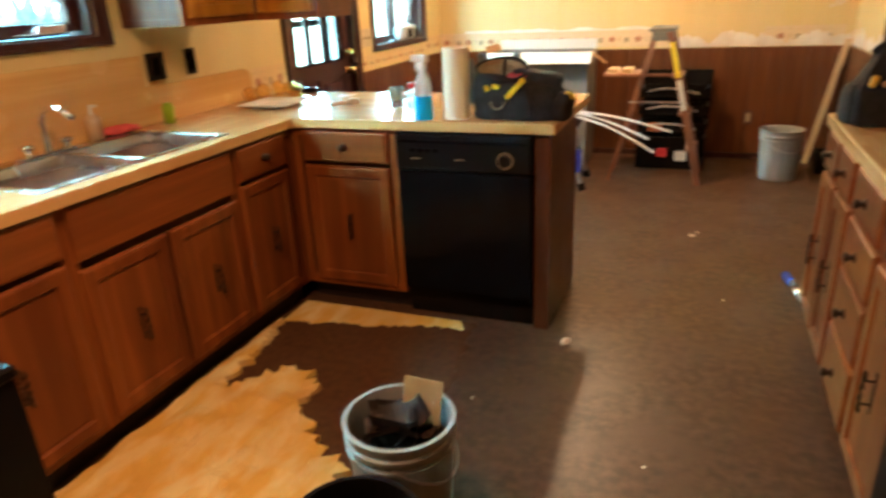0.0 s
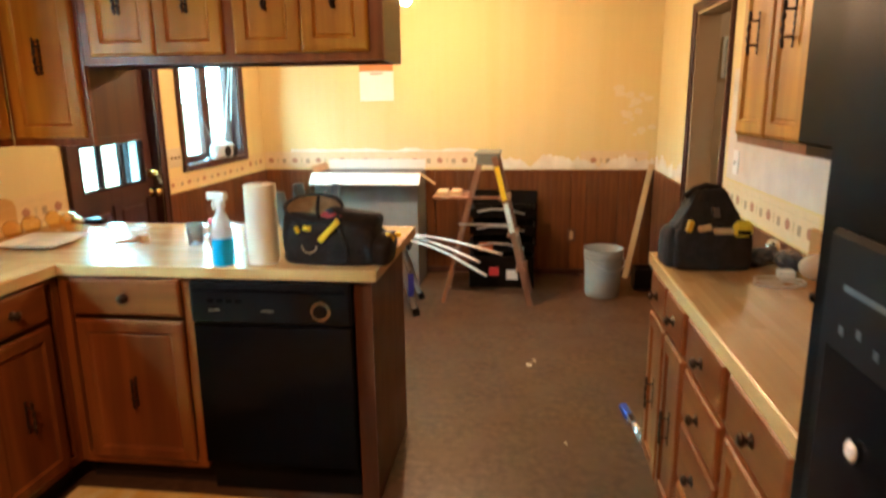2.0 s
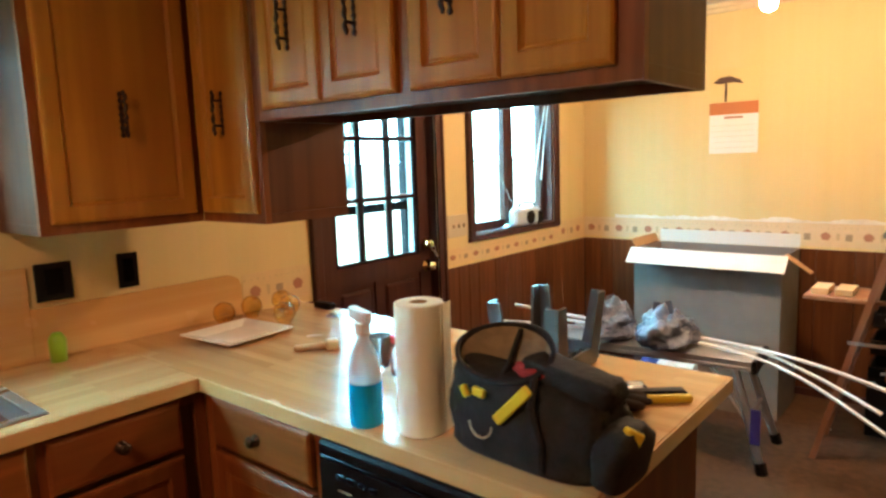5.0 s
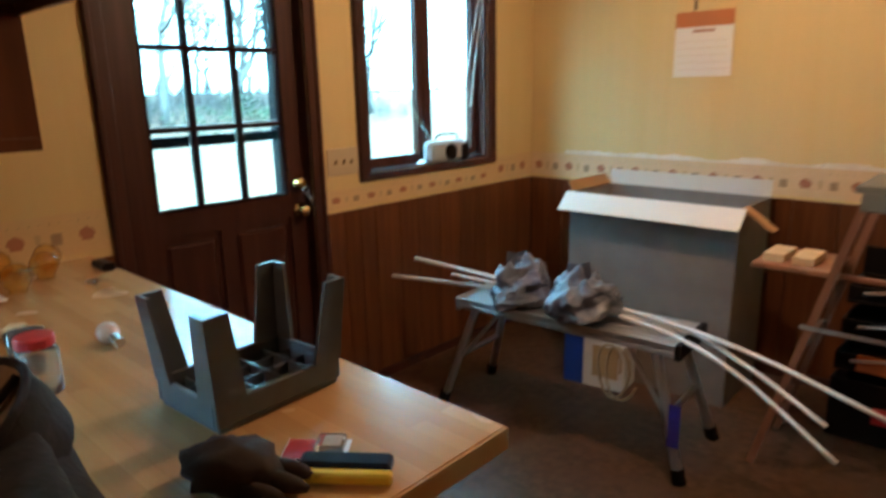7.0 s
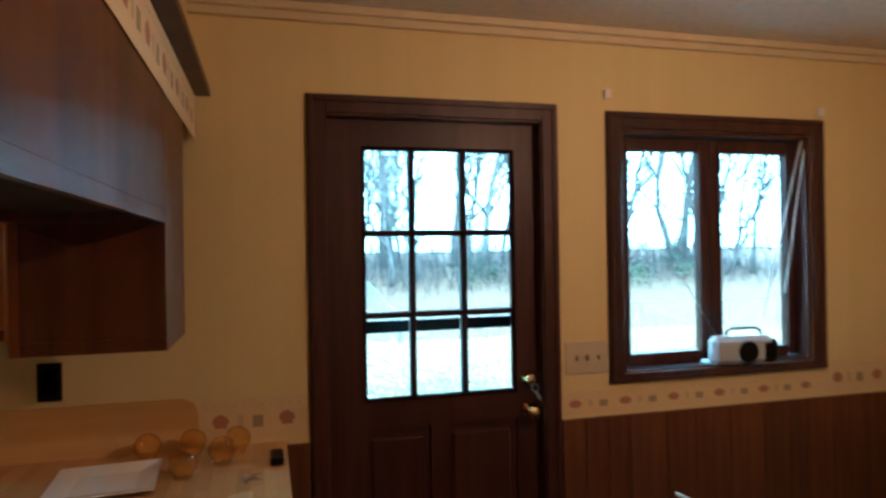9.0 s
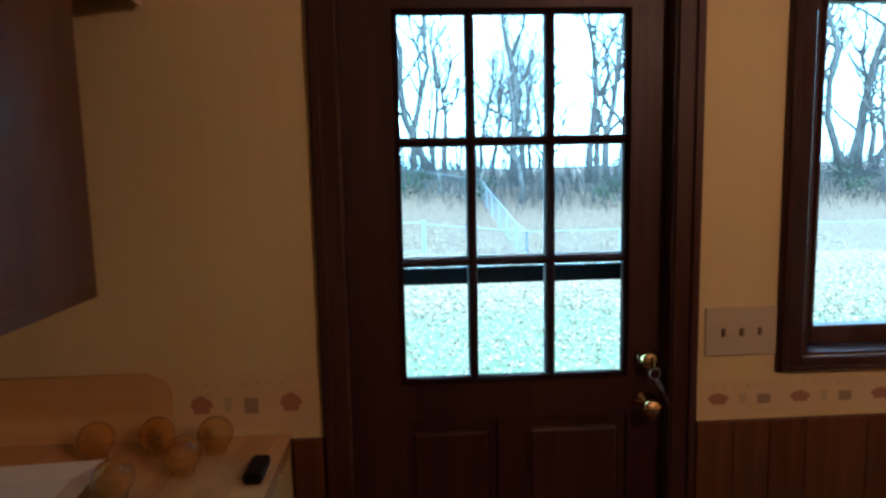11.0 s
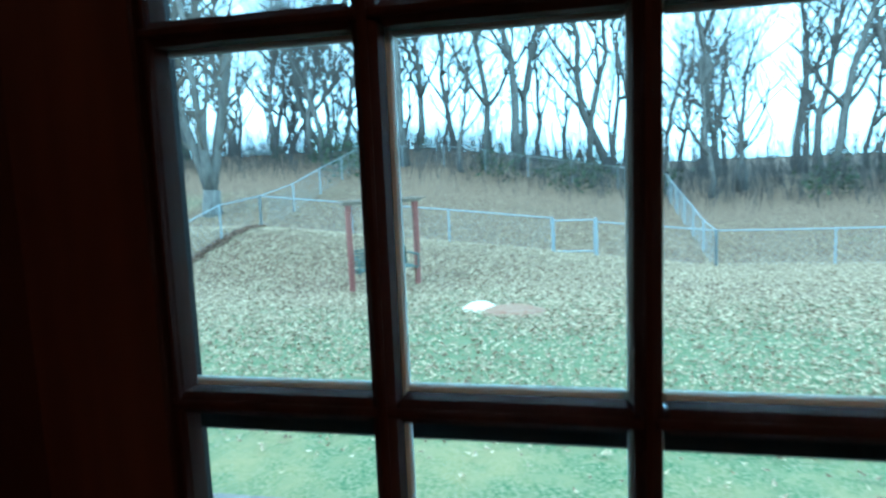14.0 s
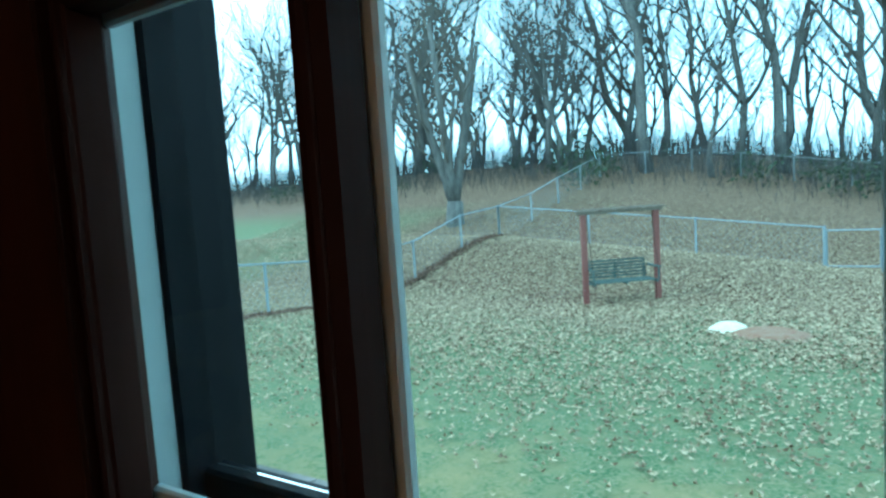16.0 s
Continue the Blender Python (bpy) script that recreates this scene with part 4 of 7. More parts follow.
def fence(a, b, posts, h=0.97, wire=True, metal=GALV, thick=1.0, label="galvanized chain link fence round the yard"):
    a, b = Vector(a), Vector(b)
    f = thing("fence", pose(a.x, a.y, 0), label, "fence", "chain link fences")
    d = b - a
    top = []
    for k in range(posts + 1):
        p = a + d * (k / posts)
        z = ground_z(p.x, p.y)
        q = p - a
        top.append((q.x, q.y, z + h))
        part("post", tube(bmesh.new(), [(q.x, q.y, z - 0.1), (q.x, q.y, z + h + 0.03)], (0.028 if k else 0.04) * thick, 7), metal, f)
    part("top_rail", tube(bmesh.new(), top, 0.019 * thick, 6), metal, f)
    if wire:
        bm = bmesh.new()
        n = int(d.length / 0.16)
        for k in range(n):
            p, q = d * (k / n), d * min(1, (k + h / 0.16 * 0.9) / n)
            for u, v in ((p, q), (q, p)):
                z0, z1 = ground_z(a.x + u.x, a.y + u.y), ground_z(a.x + v.x, a.y + v.y)
                tube(bm, [(u.x, u.y, z0 + 0.03), (v.x, v.y, z1 + h)], 0.0022, 3)
        tagged(part("mesh_wire", bm, metal, f, "thin diamond wire mesh"), kind="stuff")
    return f


fence((-18.2, -2.9), (-18.2, 6.10), 3)
fence((-18.2, 7.31), (-18.2, 10.45), 1)
fence((-18.2, 10.45), (-18.2, 25.0), 5)
fence((-18.2, -2.9), (-28.5, -3.2), 4)
fence((-18.2, -2.9), (-5.5, -2.2), 5, metal=GALV_DARK, thick=1.0, label="weathered thin chain link fence beside the lawn")
fence((-30.2, 0.4), (-29.8, 10.4), 5)
fence((-28.5, -3.2), (-30.2, 0.4), 2)
fence((-18.2, 10.45), (-29.8, 10.4), 6)
# drift of leaves along the foot of the side fence
bm = bmesh.new()
rng = random.Random(31)
for k in range(9000):
    u = rng.random()
    x, y = -5.5 - 12.7 * u + rng.gauss(0, 0.05), -2.2 - 0.7 * u + rng.gauss(0.05, 0.09)
    z, sz, a = ground_z(x, y) + rng.uniform(0.01, 0.06), rng.uniform(0.02, 0.045), rng.uniform(0, math.tau)
    c, si = math.cos(a) * sz, math.sin(a) * sz
    bm.faces.new([bm.verts.new((x + c, y + si, z + rng.uniform(-0.02, 0.04))), bm.verts.new((x - si * 0.6, y + c * 0.6, z)), bm.verts.new((x - c, y - si, z + rng.uniform(-0.02, 0.04))), bm.verts.new((x + si * 0.6, y - c * 0.6, z))])
part("leaf_drift", bm, mat("brown_leaf", (0.07, 0.035, 0.022), 0.9, second=(0.24, 0.13, 0.085), scale=14, lo=0.4, hi=0.6), None, "brown leaves drifted against the side fence", "stuff")

# gate
gate = thing("gate", pose(-18.2, 6.15, 0), "galvanized chain link gate in the yard fence, closed", "gate")
gz = ground_z(-18.2, 6.70)
part("frame", tube(bmesh.new(), [(0, 0, gz + 0.08), (0, 1.09, gz + 0.08), (0, 1.09, gz + 0.96), (0, 0, gz + 0.96)], 0.024, 7, True), GALV, gate)
for y in (-0.05, 1.14):
    part("post", tube(bmesh.new(), [(0, y, gz - 0.1), (0, y, gz + 1.02)], 0.04, 8), GALV, gate)

# swing
RED = mat("red_post", (0.20, 0.055, 0.045), 0.8, second=(0.26, 0.09, 0.07), scale=8, stretch=VERT)
SWG = mat("swing_green", (0.045, 0.075, 0.065), 0.7, second=(0.07, 0.10, 0.085), scale=10)
SWX, SWY, SWR = -12.21, 3.02, 40
gz = ground_z(SWX, SWY)
sw = thing("porch_swing", pose(SWX, SWY, gz, 0, 0, SWR), "green slatted bench swing hung between two red posts", "swing")
for s in (-0.73, 0.73):
    part("post", boxes((-0.05, s - 0.05, -0.1, 0.05, s + 0.05, 1.75), bevel=0.004), RED, sw)
part("crossbeam", boxes((-0.05, -0.86, 1.749, 0.05, 0.86, 1.82), bevel=0.004), mat("old_beam", (0.16, 0.12, 0.09), 0.9), sw)
for k in range(9):
    part("roof_slat", boxes((-0.40, -0.80 + k * 0.194, 1.8205, 0.40, -0.76 + k * 0.194, 1.845)), mat("slat_%s" % "wood", (0.17, 0.13, 0.10), 0.9) if k == 0 else bpy.data.materials["slat_wood"], sw)
for k in range(6):
    part("seat_slat", boxes((-0.24 + k * 0.08, -0.62, 0.42, -0.18 + k * 0.08, 0.62, 0.44)), SWG, sw)
for k in range(6):
    part("back_slat", boxes((-0.27 - k * 0.02, -0.62, 0.47 + k * 0.060, -0.25 - k * 0.02, 0.62, 0.51 + k * 0.060)), SWG, sw)
for s in (-0.64, 0.0, 0.61):
    part("bracket", boxes((-0.28, s, 0.38, 0.24, s + 0.03, 0.4195), (-0.42, s, 0.42, -0.385, s + 0.03, 0.80)), SWG, sw)
for s in (-0.66, 0.64):
    part("armrest", boxes((-0.30, s - 0.02, 0.66, 0.24, s + 0.05, 0.69), (0.20, s, 0.42, 0.235, s + 0.03, 0.66)), SWG, sw)
    part("chain", tube(bmesh.new(), [(0.22, s, 0.69), (0, s, 1.78)], 0.007, 5), IRON, sw)
# dirt hole and pale heap
part("soil_patch", lathe(bmesh.new(), [(0, 0.09), (0.3, 0.08), (0.5, 0.02), (0.55, -0.08)], 14, pose(-9.01, 5.99, ground_z(-9.01, 5.99), 0, 0, 0)), mat("bare_soil", (0.24, 0.10, 0.06), 0.95, second=(0.26, 0.15, 0.10), scale=12), None, "low heap of reddish soil on the lawn", category="soil")
part("sand_heap", lathe(bmesh.new(), [(0, 0.14), (0.15, 0.11), (0.32, 0.0), (0.34, -0.05)], 12, pose(-9.26, 5.46, ground_z(-9.26, 5.46))), mat("pale_sand", (0.62, 0.55, 0.40), 0.95, second=(0.7, 0.63, 0.48), scale=10), None, "small heap of pale sand on the lawn", category="sand")

# ---- dining room ----
OAK = mat("old_ladder_wood", (0.24, 0.11, 0.06), 0.55, second=(0.34, 0.17, 0.09), scale=22, stretch=VERT, third=(0.17, 0.08, 0.05))
GALVB = mat("grey_bucket", (0.30, 0.33, 0.34), 0.5, second=(0.36, 0.39, 0.40), scale=6, third=(0.22, 0.23, 0.23))
CARD = mat("grey_cardboard", (0.20, 0.18, 0.165), 0.85, second=(0.23, 0.21, 0.19), scale=8)
CARDW = mat("white_cardboard", (0.68, 0.65, 0.58), 0.8)
CARDB = mat("brown_cardboard", (0.42, 0.27, 0.14), 0.85)
YELLOW = mat("yellow_plastic", (0.80, 0.56, 0.02), 0.4)
BLUE = mat("blue_plastic", (0.02, 0.07, 0.42), 0.4)
REDP = mat("red_plastic", (0.50, 0.03, 0.03), 0.4)
CLOTH = mat("black_canvas", (0.009, 0.008, 0.008), 0.85, second=(0.018, 0.016, 0.015), scale=30, bump=0.5, bump_scale=90)
ALU = mat("aluminium", (0.52, 0.53, 0.54), 0.35, 0.9, rvar=0.08)
BAGP = mat("grey_plastic_bag", (0.085, 0.105, 0.145), 0.3, second=(0.15, 0.175, 0.23), scale=9, bump=1.0, bump_scale=38, rvar=0.1, spec=0.45)
PVC = mat("white_pvc", (0.78, 0.80, 0.82), 0.3)
PINE = mat("pine_board", (0.55, 0.38, 0.20), 0.6, second=(0.64, 0.46, 0.26), scale=20, stretch=VERT)

bl = thing("pendant_bulb", pose(BULB[0], BULB[1], CEIL), "bare glowing bulb hung from a ceiling socket", "lamp")
part("ceiling_plate", lathe(bmesh.new(), [(0, 0), (0.06, -0.001), (0.055, -0.02), (0.02, -0.03), (0, -0.03)], 20), OFFW, bl, smooth=True)
part("cord", tube(bmesh.new(), [(0, 0, -0.03), (0, 0, -0.20)], 0.004, 6), BLACKP, bl)
part("socket", lathe(bmesh.new(), [(0, -0.20), (0.018, -0.20), (0.02, -0.25), (0, -0.2505)], 14), BLACKP, bl)
bb = part("bulb", lathe(bmesh.new(), [(0.012, -0.251), (0.016, -0.265), (0.030, -0.29), (0.033, -0.312), (0.026, -0.335), (0, -0.345)], 18), glow("bulb_glow", (1.0, 0.72, 0.40), 90.0), bl, "glowing warm white bulb", smooth=True)
bb.visible_shadow = False
kl = thing("ceiling_light", pose(1.4, 3.95, CEIL), "square white flush ceiling light", "lamp")
part("frame", boxes((-0.27, -0.27, -0.05, -0.252, 0.27, -0.001), (0.252, -0.27, -0.05, 0.27, 0.27, -0.001), (-0.252, -0.27, -0.05, 0.252, -0.252, -0.001), (-0.252, 0.252, -0.05, 0.252, 0.27, -0.001)), WHITE, kl)

cal = thing("calendar", pose(0.893, FAR - 0.002, 1.482), "paper wall calendar with a sunset picture, hung on the wall", "calendar")
part("date_sheet", boxes((0, -0.006, 0, 0.29, -0.001, 0.24)), mat("white_paper", (0.78, 0.75, 0.68), 0.7), cal)
part("picture", boxes((0, -0.007, 0.241, 0.29, -0.001, 0.52)), mat("calendar_sky", (0.70, 0.52, 0.22), 0.6), cal)
part("picture_ground", boxes((0, -0.0085, 0.241, 0.29, -0.0072, 0.315)), mat("calendar_orange", (0.50, 0.17, 0.05), 0.6), cal)
part("picture_tree", prism(prism(bmesh.new(), [(0.02, 0.44), (0.06, 0.47), (0.12, 0.475), (0.18, 0.45), (0.20, 0.425), (0.14, 0.435), (0.06, 0.43)], 0.0088, 0.0098, pose(0, 0, 0, 90, 0, 0)), [(0.09, 0.32), (0.105, 0.32), (0.105, 0.43), (0.09, 0.43)], 0.0088, 0.0097, pose(0, 0, 0, 90, 0, 0)), mat("calendar_brown", (0.08, 0.04, 0.03), 0.6), cal)
part("heading", boxes((0.09, -0.0075, 0.215, 0.20, -0.0062, 0.228)), B_RED, cal)
for k in range(5):
    part("row_of_dates", boxes((0.02, -0.0072, 0.035 + k * 0.034, 0.27, -0.0062, 0.0365 + k * 0.034)), B_TAN, cal)

# wallpaper border: base strip and printed motifs
BZ0, BZ1 = 0.915, 1.055


def border(name, m, length, z0=BZ0, z1=BZ1, start=0.0, paper=BORDER):
    """A strip that runs along local x, facing -y."""
    b = new(name)
    b.matrix_world = m
    tagged(b, "cream border paper with small rust and brown motifs", "", "", "structure")
    part("border_strip", boxes((0, -0.0016, z0, length, -0.0004, z1)), paper, b)
    h = z1 - z0
    sets = {k: bmesh.new() for k in ("rust", "brown", "tan")}
    x = start + 0.03
    k = 0
    while x < length - 0.05:
        if k % 3 == 0:
            s = sets["rust"]
            prism(s, [(x, z0 + h * 0.42), (x + 0.006, z0 + h * 0.56), (x + 0.028, z0 + h * 0.64), (x + 0.05, z0 + h * 0.54), (x + 0.056, z0 + h * 0.42), (x + 0.048, z0 + h * 0.40), (x + 0.046, z0 + h * 0.30), (x + 0.01, z0 + h * 0.30), (x + 0.008, z0 + h * 0.40)], 0.0018, 0.0024, pose(0, 0, 0, 90, 0, 0))
            x += 0.085
        elif k % 3 == 1:
            s = sets["tan"]
            prism(s, [(x, z0 + h * 0.30), (x + 0.012, z0 + h * 0.30), (x + 0.016, z0 + h * 0.58), (x - 0.004, z0 + h * 0.60)], 0.0018, 0.0024, pose(0, 0, 0, 90, 0, 0))
            x += 0.045
        else:
            s = sets["brown"]
            prism(s, [(x, z0 + h * 0.28), (x + 0.034, z0 + h * 0.28), (x + 0.034, z0 + h * 0.56), (x, z0 + h * 0.56)], 0.0018, 0.0024, pose(0, 0, 0, 90, 0, 0))
            x += 0.085
        k += 1
    for u in range(int(length / 0.03)):
        box(sets["brown"], u * 0.03 + 0.01, -0.0023, z0 + h * 0.80, u * 0.03 + 0.014, -0.0018, z0 + h * 0.83)
    for key, mm in (("rust", B_RED), ("brown", B_BROWN), ("tan", B_TAN)):
        part("motif_" + key, sets[key], mm, b, kind="stuff")


border("border_north", pose(0.005, FAR, 0), 2.05)
border("border_north_piece", pose(2.75, FAR, 0), 0.55, start=0.05)
border("border_west", pose(0, WIN[1] + 0.07, 0, 0, 0, 90), FAR - WIN[1] - 0.075, paper=BORDER_W)
border("border_west_low", pose(0, DOOR[1] + 0.068, 0, 0, 0, 90), WIN[1] + 0.065 - DOOR[1] - 0.068, z1=1.005, paper=BORDER_W)
border("border_corner", pose(0, 6.21, 0, 0, 0, 90), 0.345, z0=0.93, z1=1.07, paper=BORDER_W)
border("border_east", pose(RIGHT, 7.21, 0, 0, 0, -90), 1.2)
border("border_soffit", pose(1.80, 6.2015, 0, 0, 0, 180), 1.78, z0=1.925, z1=2.07)

# torn strip of bare plaster
rng = random.Random(21)


def torn(name, m, length, z0, z1, seed, label="ragged torn white wallpaper backing"):
    r = random.Random(seed)
    bm = bmesh.new()
    n = int(length / 0.02)
    xs_ = [length * k / n for k in range(n + 1)]
    hi = [z1 - (z1 - z0) * max(0, 0.8 * noise.noise(Vector((x * 5.1, seed, 0))) + 0.35 + r.uniform(-0.2, 0.2)) for x in xs_]
    top = [bm.verts.new((x, -0.003 - 0.004 * (k % 3 == 0), h)) for k, (x, h) in enumerate(zip(xs_, hi))]
    low = [bm.verts.new((x, -0.0028, z0)) for x in xs_]
    back = [bm.verts.new((x, -0.0020, h)) for x, h in zip(xs_, hi)]
    for k in range(n):
        bm.faces.new((low[k], low[k + 1], top[k + 1], top[k]))
        bm.faces.new((top[k], top[k + 1], back[k + 1], back[k]))
    return part(name, bm, PLASTER, None, label, "structure")


torn("trim_torn_north", pose(0, 0, 0), 1.32, 0.905, 1.03, 2).matrix_world = pose(2.03, FAR, 0)
torn("trim_torn_east", pose(0, 0, 0), 0.95, 0.905, 1.04, 4).matrix_world = pose(RIGHT, FAR - 0.01, 0, 0, 0, -90)
torn("trim_torn_thin", pose(0, 0, 0), 1.7, 1.055, 1.085, 7).matrix_world = pose(0.25, FAR, 0)
bm = bmesh.new()
for k in range(16):
    u, v, s = rng.uniform(3.03, 3.33), rng.gauss(1.42, 0.10), rng.uniform(0.02, 0.06)
    prism(bm, [(u + math.cos(a) * s * rng.uniform(0.5, 1.2), v + math.sin(a) * s * rng.uniform(0.3, 0.8)) for a in (0, 0.9, 1.9, 2.9, 3.8, 5.0)], 0.0015, 0.002 + 0.0002 * k, pose(0, FAR, 0, 90, 0, 0))
part("trim_scraped_patches", bm, mat("scraped_paper", (0.68, 0.56, 0.36), 0.9, second=(0.72, 0.60, 0.40), scale=30), None, "scraped pale patches on the wallpaper", "stuff")

# bench, bags, pipes
wb = thing("work_platform", pose(0.98, 8.03, -0.033, 0, 0, 4), "folding aluminium work platform with ribbed deck", "work platform")
part("deck", boxes((-0.50, -0.152, 0.50, 0.50, 0.152, 0.5199), bevel=0.002), ALU, wb, "aluminium deck")
for k in range(7):
    part("deck_rib", boxes((-0.50, -0.15 + k * 0.043, 0.5202, 0.50, -0.113 + k * 0.043, 0.548), bevel=0.002), ALU, wb)
for s in (-1, 1):
    part("end_cap", boxes((s * 0.505 - 0.012, -0.155, 0.49, s * 0.505 + 0.012, 0.155, 0.552), bevel=0.004), BLACKP if s > 0 else ALU, wb)
    for t in (-1, 1):
        lg = part("leg", tube(bmesh.new(), [(s * 0.42, t * 0.13, 0.50), (s * 0.552, t * 0.197, 0.063)], 0.019, 6), ALU, wb)
        part("rubber_foot", tube(bmesh.new(), [(s * 0.548, t * 0.196, 0.085), (s * 0.562, t * 0.203, 0.034)], 0.027, 8), BLACKP, lg)
    part("leg_brace", tube(bmesh.new(), [(s * 0.49, -0.165, 0.27), (s * 0.49, 0.165, 0.27)], 0.012, 6), ALU, wb)
    part("folding_strut", tube(bmesh.new(), [(s * 0.30, -0.12, 0.50), (s * 0.50, -0.165, 0.24)], 0.009, 6), ALU, wb)
part("blue_label", boxes((0.505, -0.205, 0.17, 0.548, -0.201, 0.34)), mat("violet_blue", (0.05, 0.04, 0.35), 0.5), wb, "blue label on a leg")


def lump(bm, c, size, seed, rough=0.25, sub=3, sharp=3.0):
    """A crumpled closed lump."""
    r = bmesh.ops.create_icosphere(bm, subdivisions=sub, radius=1)
    for v in r["verts"]:
        n = v.co.normalized()
        k = 1 + rough * noise.noise(n * sharp + Vector((seed, 0, 0))) + rough * 0.6 * abs(noise.noise(n * sharp * 2.6 + Vector((0, seed, 0))))
        v.co = Vector((c[0] + n.x * size[0] * k, c[1] + n.y * size[1] * k, c[2] + n.z * size[2] * k))
    return bm


def crumple(bm, c, size, seed, sub=5):
    """A thin plastic bag, pinched into sharp folds, sagging over the front."""
    r = bmesh.ops.create_icosphere(bm, subdivisions=sub, radius=1)
    for v in r["verts"]:
        n = v.co.normalized()
        q = n * 1.7 + Vector((seed, 0, 0))
        f1, f2, f3 = noise.noise(q), 1 - abs(noise.noise(n * 3.4 + Vector((0, seed, 2)))) * 2, 1 - abs(noise.noise(n * 7.5 + Vector((4, 0, seed)))) * 2
        k = 0.90 + 0.40 * f1 + 0.10 * f2 * f2 + 0.022 * f3 * f3
        peak = max(0.0, n.z - 0.5) * 1.6 * max(0.0, noise.noise(n * 4.2 + Vector((seed, 5, 0))) + 0.25)
        sag = 0.25 * max(0.0, -n.y) * max(0.0, 0.5 - n.z)
        v.co = Vector((c[0] + n.x * size[0] * k, c[1] + n.y * size[1] * k * (1 + sag), c[2] + n.z * size[2] * (k + peak) - sag * size[2] * 0.9))
    return bm


for bx, sx, sd in ((0.745, 0.135, 3), (1.06, 0.150, 9)):
    g = thing("plastic_bag", pose(bx, 7.985, 0.515, 0, 0, 8), "crumpled grey plastic bag on the work platform", "bag", "plastic bags")
    part("bag_body", crumple(bmesh.new(), (0, -0.01, 0.085), (sx, 0.15, 0.090), sd), BAGP, g, smooth=True)
    bm = bmesh.new()
    for a, dx in ((0, -0.05), (1, 0.0)):
        vs = [bm.verts.new(p) for p in ((dx - 0.03, 0.0, 0.16), (dx + 0.03, 0.01, 0.16), (dx + 0.012, 0.015, 0.215 + 0.02 * a), (dx - 0.022, -0.01, 0.225), (dx, 0.03, 0.165))]
        for f in ((0, 1, 2, 3), (1, 4, 2), (4, 0, 3), (4, 3, 2)):
            bm.faces.new([vs[i] for i in f])
    part("tied_ears", bm, BAGP, g)
for pts in (((0.22, 7.84, 0.66), (0.75, 8.05, 0.57), (1.35, 8.03, 0.56), (1.75, 7.97, 0.53), (2.15, 7.93, 0.44)),
            ((0.10, 7.80, 0.56), (0.70, 8.02, 0.54), (1.30, 8.0, 0.54), (1.68, 7.92, 0.48), (2.05, 7.80, 0.32)),
            ((0.40, 7.90, 0.60), (0.80, 8.04, 0.55), (1.40, 8.05, 0.545), (1.72, 7.96, 0.49), (2.00, 7.86, 0.40))):
    pv = thing("pvc_strip", pose(*pts[0]), "thin white bowed plastic strip lying across the platform", "plastic strip", "white plastic strips")
    o = Vector(pts[0])
    cur = []
    P = [Vector(p) - o for p in pts]
    for k in range(len(P) - 1):
        for u in range(5):
            s = u / 5
            a, b, c, d = P[max(k - 1, 0)], P[k], P[k + 1], P[min(k + 2, len(P) - 1)]
            cur.append(0.5 * ((2 * b) + (c - a) * s + (2 * a - 5 * b + 4 * c - d) * s * s + (3 * b - a - 3 * c + d) * s ** 3))
    cur.append(P[-1])
    part("strip_body", tube(bmesh.new(), cur, 0.0085, 7), PVC, pv, smooth=True)
ib = thing("packaged_box", pose(0.74, 8.36, 0, 0, 0, 8), "blue and white product box on the floor", "box")
part("blue_side", boxes((0, 0, 0, 0.10, 0.16, 0.27), bevel=0.002), BLUE, ib, "blue box part")
part("white_side", boxes((0.101, 0, 0, 0.31, 0.16, 0.27), bevel=0.002), WHITE, ib, "white box part")
part("picture", boxes((0.15, -0.0015, 0.06, 0.28, -0.0003, 0.22)), B_TAN, ib, "tan printed picture")
cd = thing("coiled_cord", pose(1.02, 8.28, 0.0), "loop of ivory cord hanging at the box", "cord")
part("cord_loop", tube(bmesh.new(), [(0.07 * math.cos(a * 0.45) + 0.01 * a * 0.3, 0.01 * math.sin(a), 0.16 + 0.13 * math.sin(a * 0.45)) for a in range(28)], 0.006, 6), OFFW, cd, smooth=True)

# tall open carton
bx = thing("cardboard_box", pose(0.63, 8.56, 0), "tall open grey cardboard box with white flaps, against the wall", "box")
for nm, r in (("front_side", (0, 0, 0, 0.83, 0.006, 0.92)), ("back_side", (0, 0.414, 0, 0.83, 0.42, 0.92)), ("end_side", (0, 0.006, 0, 0.006, 0.414, 0.92)), ("end_side", (0.824, 0.006, 0, 0.83, 0.414, 0.92)), ("bottom", (0.006, 0.006, 0, 0.824, 0.414, 0.006))):
    part(nm, boxes(r), CARD, bx)
part("front_flap", prism(bmesh.new(), [(0.0, 0.925), (-0.085, 0.845), (-0.089, 0.848), (-0.003, 0.930)], -0.02, 0.86, Matrix(((0, 0, 1, 0), (1, 0, 0, 0), (0, 1, 0, 0), (0, 0, 0, 1)))), CARDW, bx, "white front flap folded out")
part("back_flap", boxes((0, 0.4205, 0.921, 0.83, 0.4245, 1.0)), CARDW, bx, "white back flap standing up")
part("side_flap", prism(bmesh.new(), [(0.832, 0.925), (0.96, 0.835), (0.964, 0.838), (0.834, 0.931)], 0.02, 0.10, pose(0, 0, 0, 90, 0, 0) @ Matrix.Scale(-1, 4, (0, 0, 1))), CARDB, bx, "brown side flap folded out")
part("side_flap", prism(bmesh.new(), [(-0.002, 0.925), (-0.03, 0.975), (-0.026, 0.978), (0.002, 0.928)], 0.02, 0.40, pose(0, 0, 0, 90, 0, 0) @ Matrix.Scale(-1, 4, (0, 0, 1))), CARDB, bx, "brown side flap")


